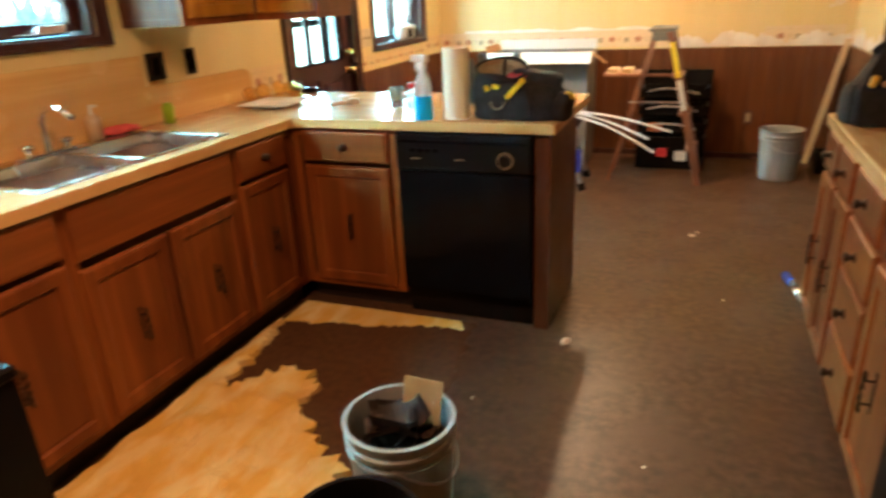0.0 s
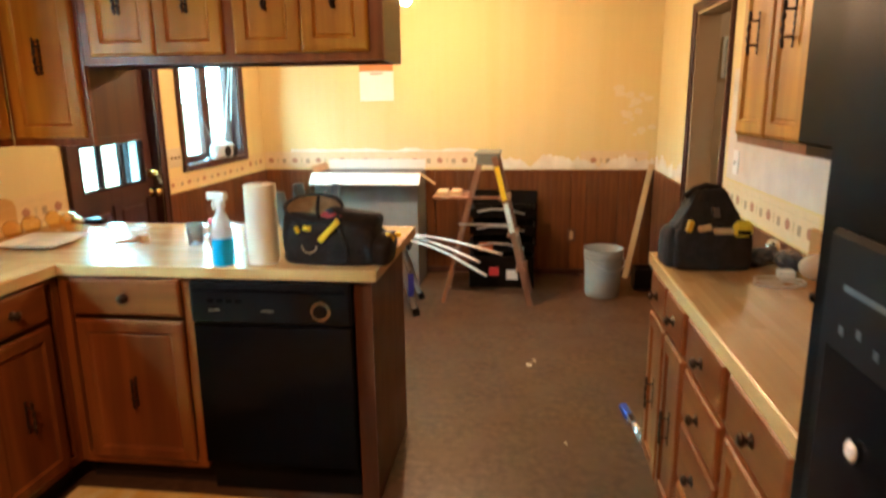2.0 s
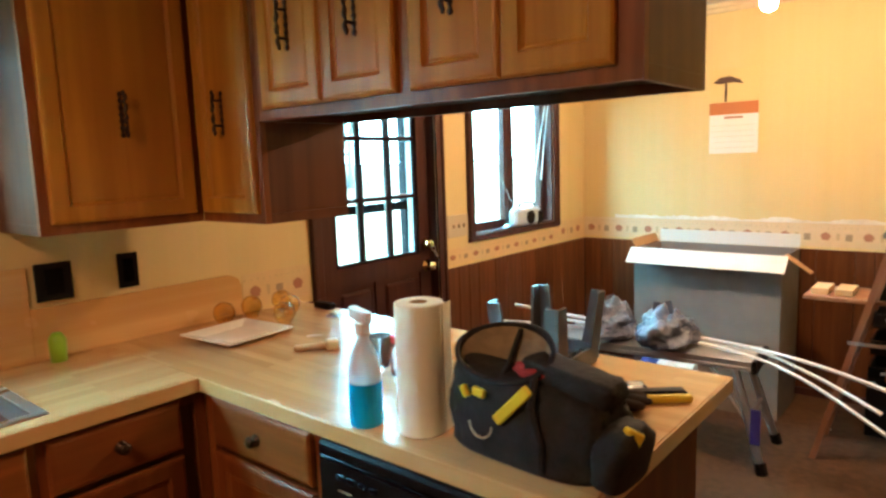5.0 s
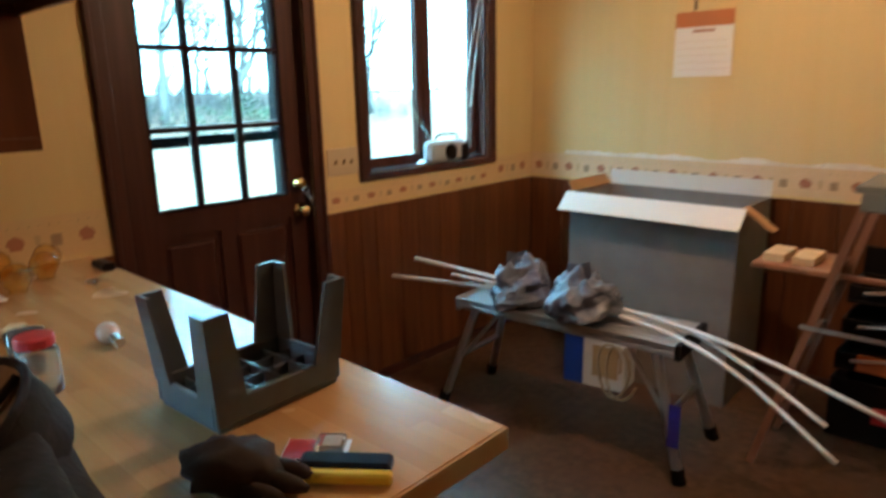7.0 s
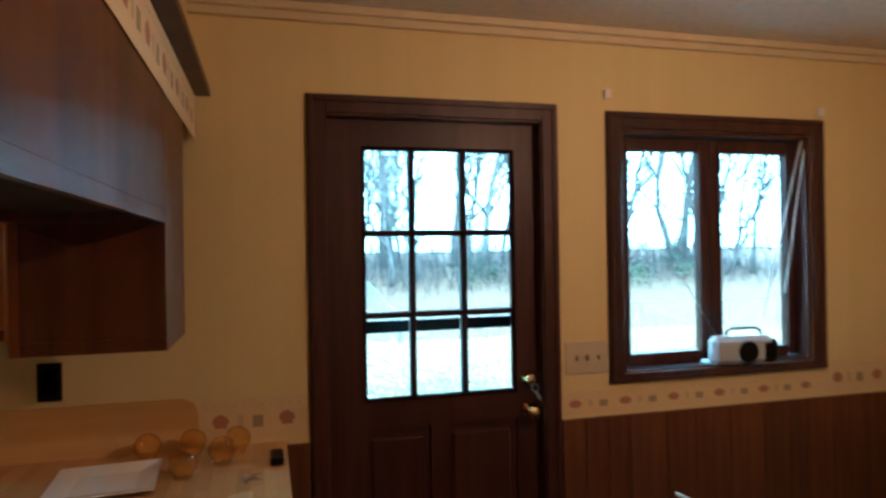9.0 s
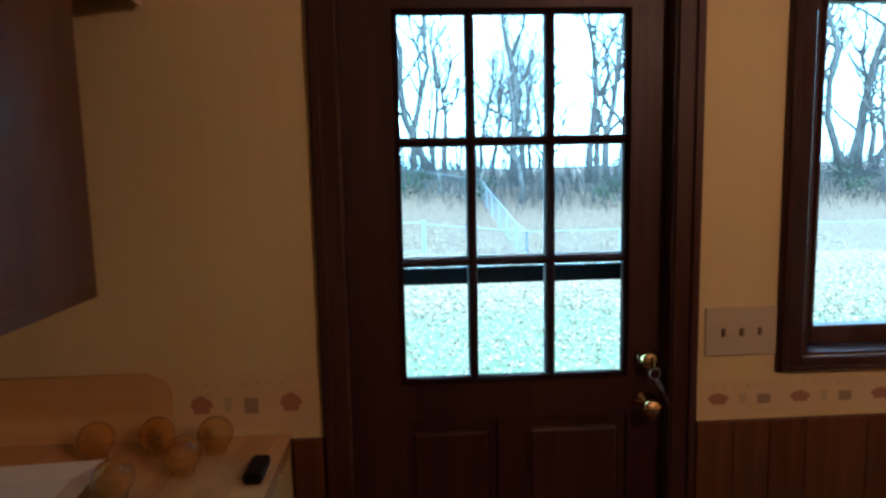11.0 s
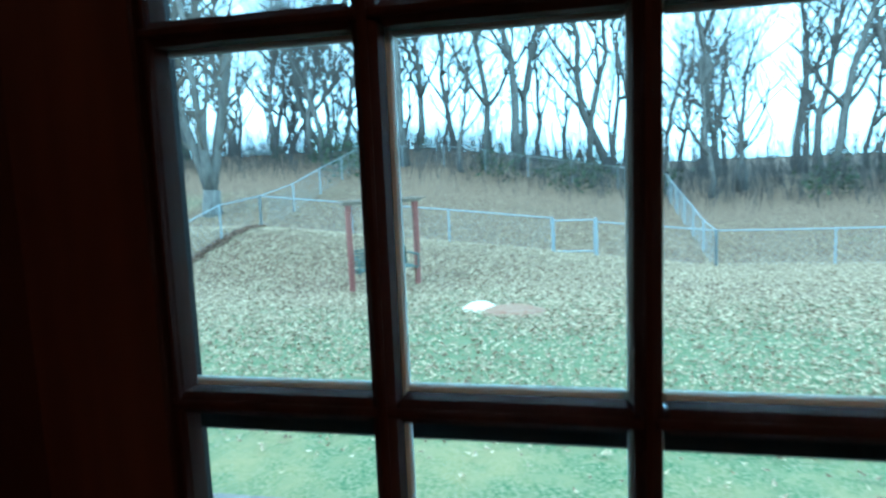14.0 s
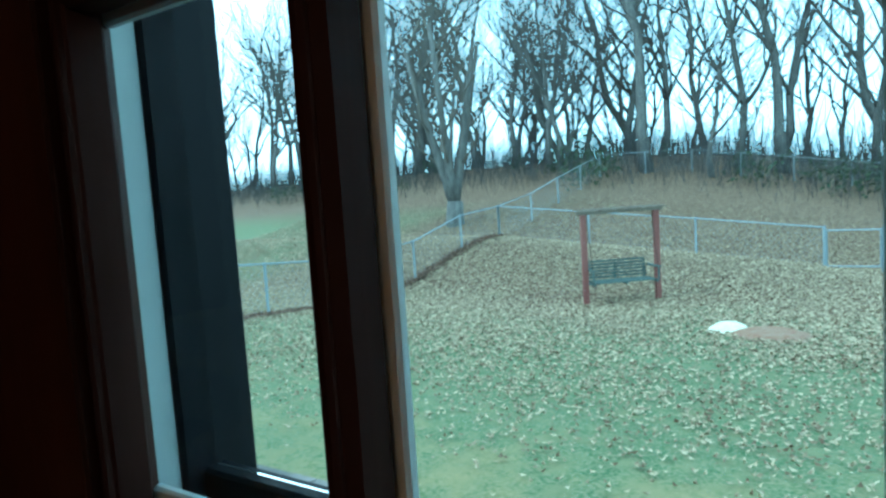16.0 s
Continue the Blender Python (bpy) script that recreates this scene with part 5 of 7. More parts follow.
# stepladder, seen from its side
def ladder():
    l = thing("stepladder", pose(2.03, 8.36, 0), "old wooden stepladder with a yellow label, opened", "stepladder")
    for s in (-1, 1):
        y = s * 0.16
        for x1, x0, w, nm in ((0.32, 0.05, 0.042, "front_rail"), (-0.33, -0.05, 0.026, "rear_rail")):
            bm = bmesh.new()
            box(bm, -w / 2, -0.011, 0, w / 2, 0.011, 1.0)
            L = math.hypot(x1 - x0, 1.09)
            bmesh.ops.transform(bm, matrix=pose(x1, y * (1.22 if nm == "front_rail" else 1.05), 0, 0, -math.degrees(math.atan2(x1 - x0, 1.09)), 0) @ Matrix.Diagonal((1, 1, L, 1)), verts=bm.verts)
            rl = part(nm, bm, OAK, l)
            if nm == "front_rail" and s < 0:
                for z0, z1, mm, nn in ((0.78, 1.02, YELLOW, "yellow_label"), (0.55, 0.76, WHITE, "white_label")):
                    bm = bmesh.new()
                    box(bm, -0.018, -0.0135, z0 / 1.09 * L, 0.018, -0.0115, z1 / 1.09 * L)
                    bmesh.ops.transform(bm, matrix=pose(x1, y * 1.22, 0, 0, -math.degrees(math.atan2(x1 - x0, 1.09)), 0), verts=bm.verts)
                    part(nn, bm, mm, rl, nn.replace("_", " "))
    part("top_cap", boxes((-0.09, -0.19, 1.09, 0.09, 0.19, 1.115), (-0.07, -0.19, 1.03, 0.07, -0.17, 1.0895), (-0.07, 0.17, 1.03, 0.07, 0.19, 1.0895), bevel=0.004), mat("grey_cap", (0.16, 0.17, 0.15), 0.6), l, "grey top cap")
    for k, z in enumerate((0.24, 0.50, 0.77)):
        x = 0.32 - 0.27 * z / 1.09
        part("step", boxes((x - 0.05, -0.172, z, x + 0.035, 0.172, z + 0.018), bevel=0.003), OAK, l)
    for z in (0.2, 0.5):
        x = -0.33 + 0.28 * z / 1.09
        part("rear_rung", boxes((x - 0.01, -0.155, z, x + 0.01, 0.155, z + 0.03), bevel=0.002), OAK, l)
    part("spreader", boxes((-0.20, -0.215, 0.60, 0.17, -0.211, 0.615)), ALU, l)
    part("bucket_shelf", boxes((-0.40, -0.15, 0.78, -0.14, 0.15, 0.80), (-0.14, -0.15, 0.78, 0.08, -0.13, 0.80), bevel=0.003), OAK, l)


ladder()
for x in (1.655, 1.755):
    w = thing("wood_block", pose(x, 8.25, 0.801, 0, 0, 0), "short pale wood block on the ladder shelf", "wood block", "wood blocks")
    part("block", boxes((0, 0, 0, 0.075, 0.16, 0.03), bevel=0.002), PINE, w)


def bucket(m, label, r=0.145, h=0.37, material=GALVB):
    b = thing("bucket", m, label, "bucket")
    k = r / 0.145
    part("shell", lathe(bmesh.new(), [(0, 0.003), (0.122 * k, 0.003), (0.124 * k, 0.0), (0.130 * k, 0.02), (0.139 * k, h * 0.78), (0.147 * k, h * 0.79), (0.147 * k, h * 0.81), (0.140 * k, h * 0.82), (0.141 * k, h * 0.87), (0.150 * k, h * 0.88), (0.150 * k, h * 0.90), (0.143 * k, h * 0.91), (0.145 * k, h * 0.98), (0.152 * k, h), (0.140 * k, h), (0.136 * k, h * 0.9), (0.118 * k, 0.012), (0, 0.012)], 32), material, b, smooth=False)
    part("handle", tube(bmesh.new(), [(0.155 * k * math.cos(a * math.pi / 12), -0.02 - 0.13 * math.sin(a * math.pi / 12) * k, h * 0.86 - 0.10 * math.sin(a * math.pi / 12)) for a in range(13)], 0.003, 6), ALU, b)
    return b


bucket(pose(2.90, 8.50, 0, 0, 0, 30), "grey plastic bucket by the wooden wall")

tc = thing("tool_chest", pose(1.86, 8.62, 0), "black open tool chest with stacked trays, against the wall", "tool chest")
for nm, r in (("bin_front", (0, 0, 0.0, 0.52, 0.012, 0.26)), ("bin_back", (0, 0.30, 0.0, 0.52, 0.312, 0.26)), ("bin_end", (0, 0.012, 0.0, 0.012, 0.30, 0.26)), ("bin_end", (0.508, 0.012, 0.0, 0.52, 0.30, 0.26)), ("bin_bottom", (0.012, 0.012, 0.0, 0.508, 0.30, 0.015))):
    part(nm, boxes(r, bevel=0.003), BLACKP, tc)
for k, (z, y) in enumerate(((0.29, 0.02), (0.42, 0.07), (0.55, 0.12))):
    tr = part("tray", boxes((0.0, y, z, 0.52, y + 0.25, z + 0.015), (0.0, y, z + 0.015, 0.52, y + 0.012, z + 0.075), (0, y + 0.238, z + 0.015, 0.52, y + 0.25, z + 0.075), (0, y + 0.012, z + 0.015, 0.012, y + 0.238, z + 0.075), (0.508, y + 0.012, z + 0.015, 0.52, y + 0.238, z + 0.075), bevel=0.003), BLACKP, tc)
    part("grey_handle", tube(bmesh.new(), [(0.06, y - 0.012, z + 0.05), (0.18, y - 0.018, z + 0.075), (0.30, y - 0.018, z + 0.07), (0.44, y - 0.012, z + 0.035)], 0.008, 6), ALU, tr, "grey bowed handle")
part("lid", boxes((0.0, 0.385, 0.26, 0.54, 0.40, 0.74), bevel=0.005), BLACKP, tc, "black lid standing open")
part("red_latch", boxes((0.16, -0.012, 0.10, 0.24, -0.001, 0.17), bevel=0.003), REDP, tc, "red latch")
part("white_label", boxes((0.30, -0.003, 0.07, 0.39, -0.001, 0.15)), WHITE, tc, "white and red label")
part("orange_label", boxes((0.08, 0.017, 0.235 + 0.065, 0.19, 0.019, 0.37)), mat("orange_print", (0.55, 0.16, 0.05), 0.5), tc, "orange label")

pl = thing("leaning_board", pose(3.14, 8.98, 0), "narrow pale board leaning in the corner", "board")
bm = bmesh.new()
box(bm, -0.022, -0.009, 0, 0.022, 0.009, 0.97, bevel=0.002)
bmesh.ops.transform(bm, matrix=pose(0, 0, 0.004, -6, 11, 0), verts=bm.verts)
part("board", bm, PINE, pl)
bn = thing("black_bin", pose(3.24, 8.72, 0), "small black plastic bin on the floor", "bin")
part("bin_shell", boxes((-0.07, -0.07, 0, 0.07, 0.07, 0.008), (-0.075, -0.075, 0.008, -0.067, 0.075, 0.17), (0.067, -0.075, 0.008, 0.075, 0.075, 0.17), (-0.067, -0.075, 0.008, 0.067, -0.067, 0.17), (-0.067, 0.067, 0.008, 0.067, 0.075, 0.17)), BLACKP, bn)

ra = thing("radio", pose(-0.004, 8.185, WIN[2] + 0.0085, 0, 0, 84), "silver and black portable radio on the window sill", "radio")
part("body", boxes((-0.02, -0.035, 0, 0.25, 0.035, 0.115), bevel=0.02), mat("silver_plastic", (0.42, 0.46, 0.47), 0.35), ra)
part("black_end", boxes((0.19, -0.037, 0.004, 0.27, 0.03, 0.10), bevel=0.015), BLACKP, ra)
part("dial_face", lathe(bmesh.new(), [(0, 0), (0.045, 0.001), (0.04, 0.006), (0, 0.007)], 20, pose(0.13, -0.0345, 0.052, 90, 0, 0)), BLACKP, ra, "round black dial face")
part("handle", tube(bmesh.new(), [(0.05, 0, 0.10), (0.055, 0, 0.135), (0.08, 0, 0.145), (0.18, 0, 0.145), (0.205, 0, 0.135), (0.21, 0, 0.10)], 0.006, 7), BLACKP, ra)
part("antenna", tube(bmesh.new(), [(0.02, 0.0, 0.10), (-0.14, 0.02, 0.38)], 0.0025, 5), CHROME, ra)
for a, b in (((-0.01, 8.66, 2.0), (-0.03, 8.56, 1.35)), ((-0.01, 8.64, 2.0), (-0.035, 8.45, 1.25))):
    c = thing("cord", pose(*a), "thin white pull cord hanging in the window", "cord", "window cords")
    part("strand", tube(bmesh.new(), [(0, 0, 0), (b[0] - a[0], b[1] - a[1], b[2] - a[2])], 0.003, 5), WHITE, c)
for y, z in ((7.705, 2.13), (8.72, 2.10)):
    bk = thing("blind_bracket", pose(0.001, y, z), "small white metal blind bracket on the casing", "bracket", "blind brackets")
    part("bracket", boxes((0, -0.012, 0, 0.022, 0.012, 0.035), bevel=0.002), WHITE, bk)
sp = thing("switch_plate", pose(0.0005, 7.515, 1.07), "ivory triple light switch plate beside the door", "switch")
part("plate", boxes((0, 0, 0, 0.006, 0.185, 0.125), bevel=0.002), OFFW, sp)
for k in range(3):
    part("toggle", boxes((0.0062, 0.042 + k * 0.046, 0.052, 0.016, 0.05 + k * 0.046, 0.072), bevel=0.002), mat("toggle_brown", (0.25, 0.17, 0.10), 0.4) if k == 0 else bpy.data.materials["toggle_brown"], sp)
ol = thing("wall_outlet", pose(2.66, FAR - 0.021, 0.29), "brown wall outlet in the wainscot", "outlet")
part("plate", boxes((0, -0.005, 0, 0.07, 0, 0.11), bevel=0.002), mat("outlet_brown", (0.10, 0.05, 0.03), 0.4), ol)
part("socket_face", boxes((0.02, -0.007, 0.02, 0.05, -0.0052, 0.09), bevel=0.001), OFFW, ol)
for y, w in ((5.47, 0.11), (5.73, 0.07)):
    o = thing("wall_outlet", pose(0.013 if y < 5.6 else 0.001, y, 1.10), "black outlet box on the backsplash wall", "outlet", "black outlets")
    part("plate", boxes((0, 0, 0, 0.006, w, 0.12), bevel=0.002), BLACKP, o)
    part("socket_face", boxes((0.0062, w * 0.25, 0.02, 0.009, w * 0.75, 0.10), bevel=0.001), BLACK, o)
pc = thing("framed_notice", pose(3.545, 8.118, 1.60), "white framed notice on the hall wall", "picture")
part("frame", boxes((0, -0.015, 0, 0.17, -0.001, 0.26), bevel=0.003), WHITE, pc)
part("print", boxes((0.02, -0.017, 0.02, 0.15, -0.0152, 0.24)), mat("print_grey", (0.45, 0.45, 0.42), 0.6), pc)
for k in range(3):
    part("print_bar", boxes((0.04, -0.0185, 0.06 + k * 0.06, 0.13, -0.0172, 0.085 + k * 0.06)), B_BROWN, pc)

# ---- peninsula things ----
def T(name, x, y, label, category, group="", rz=0, z=CT):
    return thing(name, pose(x, y, z + 0.0005, 0, 0, rz), label, category, group)


p = T("serving_plate", 0.30, 5.985, "square white ceramic plate on the counter", "plate", rz=4)
bm = bmesh.new()
ring = [(0.085, 0.001), (0.085, 0.004), (0.135, 0.018), (0.135, 0.022), (0.08, 0.008)]
rows = [[bm.verts.new((sx * r, sy * r, z)) for sx, sy in ((-1, -1), (1, -1), (1, 1), (-1, 1))] for r, z in ring]
for a, b in zip(rows, rows[1:]):
    for k in range(4):
        bm.faces.new((a[k], a[(k + 1) % 4], b[(k + 1) % 4], b[k]))
bm.faces.new(rows[-1])
bm.faces.new(rows[0][::-1])
part("plate_body", bm, mat("white_ceramic", (0.78, 0.78, 0.76), 0.15), p)
AMBER = mat("amber_glass", (0.96, 0.82, 0.48), 0.03, trans=1.0, rvar=0, ior=1.45)
CLEAR = mat("clear_plastic", (0.92, 0.95, 0.97), 0.08, trans=0.92, rvar=0, ior=1.35)
g0 = None
for x, y in ((0.10, 6.06), (0.30, 6.185), (0.20, 6.285), (0.085, 6.19), (0.095, 6.325)):
    if g0 is None:
        g0 = T("wine_glass", x, y, "upturned round amber tinted glass on the counter", "glass", "amber glasses")
        prof = [(0.023, 0.0)] + [(0.040 * math.sin(a), 0.045 - 0.040 * math.cos(a)) for a in [0.66 + k * 0.248 for k in range(10)]] + [(0, 0.085)]
        inner = [(max(r - 0.0016, 0), z if 0 < z < 0.07 else max(z - 0.0016, 0.0008)) for r, z in prof][::-1]
        part("bowl", lathe(bmesh.new(), prof + inner, 26), AMBER, g0, smooth=True)
    else:
        copy_thing(g0, pose(x, y, CT + 0.0005))
k = T("keys", 0.35, 6.36, "bunch of steel keys and a clip on the counter", "keys")
part("key_ring", tube(bmesh.new(), [(0.014 * math.cos(a), 0.014 * math.sin(a), 0.003) for a in [i * math.tau / 14 for i in range(14)]], 0.0015, 5, True), STEEL, k)
for a in (0, 50, 120):
    bm = boxes((0.014, -0.003, 0.001 + a * 0.00002, 0.05, 0.003, 0.003 + a * 0.00002), (0.014, -0.009, 0.001 + a * 0.00002, 0.03, 0.009, 0.0029 + a * 0.00002))
    bmesh.ops.transform(bm, matrix=pose(0, 0, 0, 0, 0, a), verts=bm.verts)
    part("key", bm, STEEL, k)
dk = T("tape_measure", 0.22, 6.445, "small dark case lying on the counter", "case")
part("case", boxes((-0.05, -0.02, 0, 0.05, 0.02, 0.025), bevel=0.006), BLACKP, dk)
s = T("brush", 0.67, 6.03, "cream wood brush lying on the counter", "brush", rz=55)
part("brush_handle", boxes((-0.07, -0.012, 0.004, 0.03, 0.012, 0.022), bevel=0.006), PINE, s)
part("bristles", boxes((0.031, -0.02, 0, 0.07, 0.02, 0.03), bevel=0.004), mat("bristle", (0.70, 0.60, 0.38), 0.9), s)
j = T("plastic_cup", 0.955, 6.03, "small clear plastic cup on the counter", "cup")
part("cup_body", lathe(bmesh.new(), [(0, 0), (0.028, 0), (0.036, 0.09), (0.034, 0.09), (0.026, 0.003), (0, 0.003)], 20), CLEAR, j, smooth=True)
j = T("jar", 1.06, 6.02, "clear plastic jar with a red lid", "jar")
part("jar_body", lathe(bmesh.new(), [(0, 0), (0.036, 0), (0.038, 0.08), (0.030, 0.095), (0.028, 0.095), (0.035, 0.078), (0.034, 0.004), (0, 0.004)], 22), CLEAR, j, smooth=True)
part("lid", lathe(bmesh.new(), [(0, 0.113), (0.032, 0.112), (0.034, 0.108), (0.034, 0.093), (0, 0.0931)], 22), REDP, j, "red screw lid")
cb = T("light_bulb", 0.90, 6.20, "spare white light bulb lying on the counter", "light bulb")
part("glass_bulb", lump(bmesh.new(), (0, 0, 0.024), (0.032, 0.024, 0.0235), 1, 0.02), mat("opal", (0.8, 0.8, 0.78), 0.2), cb, smooth=True)
part("screw_cap", tube(bmesh.new(), [(0.03, 0, 0.020), (0.065, 0, 0.016)], 0.012, 10), STEEL, cb)

sb = T("spray_bottle", 1.228, 5.718, "clear spray bottle half full of blue cleaner", "spray bottle", rz=-20)
part("bottle", lathe(bmesh.new(), [(0, 0.0), (0.036, 0), (0.038, 0.01), (0.037, 0.12), (0.030, 0.16), (0.014, 0.195), (0.014, 0.21), (0, 0.21)], 22), mat("frosted_plastic", (0.80, 0.84, 0.86), 0.3, trans=0.5, rvar=0), sb, smooth=True)
part("blue_liquid", lathe(bmesh.new(), [(0, -0.0), (0.0365, 0.0), (0.0385, 0.01), (0.0378, 0.10), (0, 0.10)], 22), mat("blue_cleaner", (0.02, 0.42, 0.80), 0.2), sb, "bright blue cleaner", smooth=False)
part("spray_head", boxes((-0.055, -0.011, 0.235, 0.035, 0.011, 0.262), (-0.016, -0.014, 0.205, 0.018, 0.014, 0.2345), bevel=0.004), WHITE, sb, "white spray head")
part("trigger", tube(bmesh.new(), [(-0.028, 0, 0.235), (-0.036, 0, 0.215), (-0.030, 0, 0.195)], 0.004, 6), WHITE, sb)
pt = T("paper_towel_roll", 1.357, 5.765, "standing roll of white paper towels on the counter", "paper towels", rz=15)
part("roll", lathe(bmesh.new(), [(0.020, 0), (0.052, 0), (0.054, 0.002), (0.054, 0.283), (0.052, 0.286), (0.020, 0.286)], 30), mat("tissue", (0.86, 0.82, 0.66), 0.95, bump=0.3, bump_scale=80), pt)
part("core", lathe(bmesh.new(), [(0.020, 0.002), (0.0205, 0.285), (0.0185, 0.285), (0.0185, 0.002)], 20), CARDB, pt)
part("loose_sheet", boxes((0.0542, 0.0, 0.001, 0.0555, 0.04, 0.283)), bpy.data.materials["tissue"], pt)


def superellipse(a, w, d, p=0.55):
    c, s = math.cos(a), math.sin(a)
    return math.copysign(abs(c) ** p, c) * w / 2, math.copysign(abs(s) ** p, s) * d / 2


def soft_body(rows, w, d, h, seed, slump=None, n=72, fold=0.035):
    """A sewn canvas body: rings of (height, width, depth) shares, with creases and a top that sags."""
    bm, rings = bmesh.new(), []
    for z, sx, sy in rows:
        rings.append([])
        for k in range(n):
            a = k * math.tau / n
            x, y = superellipse(a, w * sx, d * sy)
            v = Vector((math.cos(a) * 2.4 + seed, math.sin(a) * 2.4, z * 2.2))
            crease = 1 - 2 * abs(noise.noise(v * 1.7 + Vector((z * 1.5, 0, 3))))
            q = 1 + (0.05 * noise.noise(v) + fold * crease * crease + 0.012 * noise.noise(v * 5)) * min(1, z * 6)
            zz = z * h * (1 + (slump(x) if slump else 0)) * (1 + 0.05 * noise.noise(v * 1.3) * z)
            rings[-1].append(bm.verts.new((x * q, y * q, zz)))
    for a, c in zip(rings, rings[1:]):
        for k in range(n):
            bm.faces.new((a[k], a[(k + 1) % n], c[(k + 1) % n], c[k]))
    bm.faces.new(rings[0][::-1])
    bm.faces.new(rings[-1])
    return bm


def smooth_rows(keys, count):
    """Rows between the given (height, width, depth) ones."""
    out = []
    for k in range(count + 1):
        u = k / count * (len(keys) - 1)
        i = min(int(u), len(keys) - 2)
        out.append(tuple(a + (b - a) * (u - i) for a, b in zip(keys[i], keys[i + 1])))
    return out


def bent_box(bm, c, r, size, bevel=0.003):
    b = boxes((-size[0], -size[1], -size[2], size[0], size[1], size[2]), bevel=bevel)
    bmesh.ops.transform(b, matrix=pose(*c, *r), verts=b.verts)
    me = bpy.data.meshes.new("piece")
    b.to_mesh(me)
    b.free()
    bm.from_mesh(me)
    bpy.data.meshes.remove(me)
    return bm


b = thing("tool_bag", pose(1.612, 5.825, CT + 0.0005, 0, 0, -4), "black canvas tool bag with yellow trim, its mouth sagging open", "tool bag", "black tool bags")
part("bag_body", soft_body(smooth_rows([(0, 0.95, 0.93), (0.06, 1, 1), (0.4, 1.0, 1.0), (0.7, 0.98, 0.92), (0.92, 0.93, 0.74), (1.0, 0.86, 0.55)], 22), 0.36, 0.205, 0.150, 2.0, lambda x: 0.06 - 0.9 * x, fold=0.06), CLOTH, b, smooth=True)
MOUTH = pose(-0.072, -0.005, 0.178, 27, 6, 0) @ Matrix.Diagonal((1.12, 0.85, 1, 1))
part("mouth_collar", lathe(bmesh.new(), [(0.100, -0.06), (0.103, -0.02), (0.098, 0.018), (0.092, 0.020), (0.090, 0.0), (0.086, -0.035)], 30, MOUTH), CLOTH, b, "stiff open mouth of the bag", smooth=True)
part("mouth_rim", tube(bmesh.new(), [MOUTH @ Vector((0.097 * math.cos(a * math.tau / 30), 0.097 * math.sin(a * math.tau / 30), 0.020 + 0.006 * math.sin(a * math.tau / 15))) for a in range(30)], 0.0055, 7, True), CLOTH, b, smooth=True)
part("brown_lining", lathe(bmesh.new(), [(0, -0.012), (0.05, -0.006), (0.075, 0.001), (0.0905, 0.014)], 24, MOUTH), mat("tan_lining", (0.20, 0.145, 0.085), 0.9, second=(0.30, 0.22, 0.13), scale=25, bump=0.6), b, "tan mesh lining")
part("lining_seam", tube(bmesh.new(), [MOUTH @ Vector(p) for p in ((0.035, -0.085, 0.012), (0.02, -0.03, 0.002), (0.0, 0.03, 0.0), (-0.01, 0.085, 0.012))], 0.006, 6), CLOTH, b, "black seam over the lining", smooth=True)
part("rolled_top", soft_body(smooth_rows([(0, 0.7, 0.7), (0.1, 1, 1), (0.5, 0.95, 1.05), (0.9, 1.05, 1), (0.97, 0.9, 0.9), (1.0, 0.6, 0.6)], 16), 0.062, 0.085, 0.20, 6.0, None, 30, 0.10), CLOTH, b, "rolled canvas top", smooth=True).matrix_local = pose(-0.025, 0.01, 0.168, 0, 98, 0)
part("side_pocket", soft_body(smooth_rows([(0, 0.9, 0.9), (0.1, 1, 1), (0.7, 1, 1.1), (1.0, 0.7, 0.6)], 10), 0.065, 0.14, 0.105, 8.0, None, 30, 0.08), CLOTH, b, smooth=True).matrix_local = pose(0.185, -0.01, 0.001, 0, 8, 0)
for c, r, sz in (((0.020, -0.108, 0.128), (0, -46, 6), (0.052, 0.006, 0.011)), ((-0.062, -0.106, 0.135), (0, 8, 0), (0.015, 0.006, 0.009)), ((-0.102, -0.102, 0.128), (0, 60, 0), (0.013, 0.006, 0.008)), ((0.215, -0.02, 0.09), (0, 30, 60), (0.018, 0.010, 0.014))):
    part("yellow_trim", bent_box(bmesh.new(), c, r, sz), YELLOW, b, "yellow plastic trim")
part("loop", tube(bmesh.new(), [(-0.055 + 0.028 * math.cos(a), -0.113, 0.075 + 0.028 * math.sin(a)) for a in [math.pi + k * math.pi / 8 for k in range(9)]], 0.0022, 5), OFFW, b)
part("strap", tube(bmesh.new(), [(0.03, -0.05, 0.165), (0.06, -0.105, 0.13), (0.085, -0.112, 0.07), (0.08, -0.108, 0.02)], 0.008, 7), CLOTH, b)
part("red_cloth", lump(bmesh.new(), (0.005, -0.010, 0.166), (0.050, 0.030, 0.016), 6, 0.3, 3), mat("red_rag", (0.35, 0.03, 0.03), 0.9), b, "red rag in the opening")

st = T("step_stool", 1.37, 6.275, "upturned dark grey plastic step stool on the counter", "stool", rz=3)
st.matrix_world = st.matrix_world @ Matrix.Diagonal((0.78, 0.84, 1.0, 1.0))
part("seat", boxes((-0.115, -0.15, 0.0, 0.115, 0.15, 0.010), bevel=0.003), GREYP, st)
for r in ((-0.12, -0.155, 0.0101, -0.108, 0.155, 0.055), (0.108, -0.155, 0.0101, 0.12, 0.155, 0.055), (-0.108, -0.155, 0.0101, 0.108, -0.143, 0.055), (-0.108, 0.143, 0.0101, 0.108, 0.155, 0.055)):
    part("skirt", boxes(r, bevel=0.003), GREYP, st)
bm = bmesh.new()
for k in range(4):
    box(bm, -0.107, -0.10 + k * 0.065, 0.0105, 0.107, -0.097 + k * 0.065, 0.038)
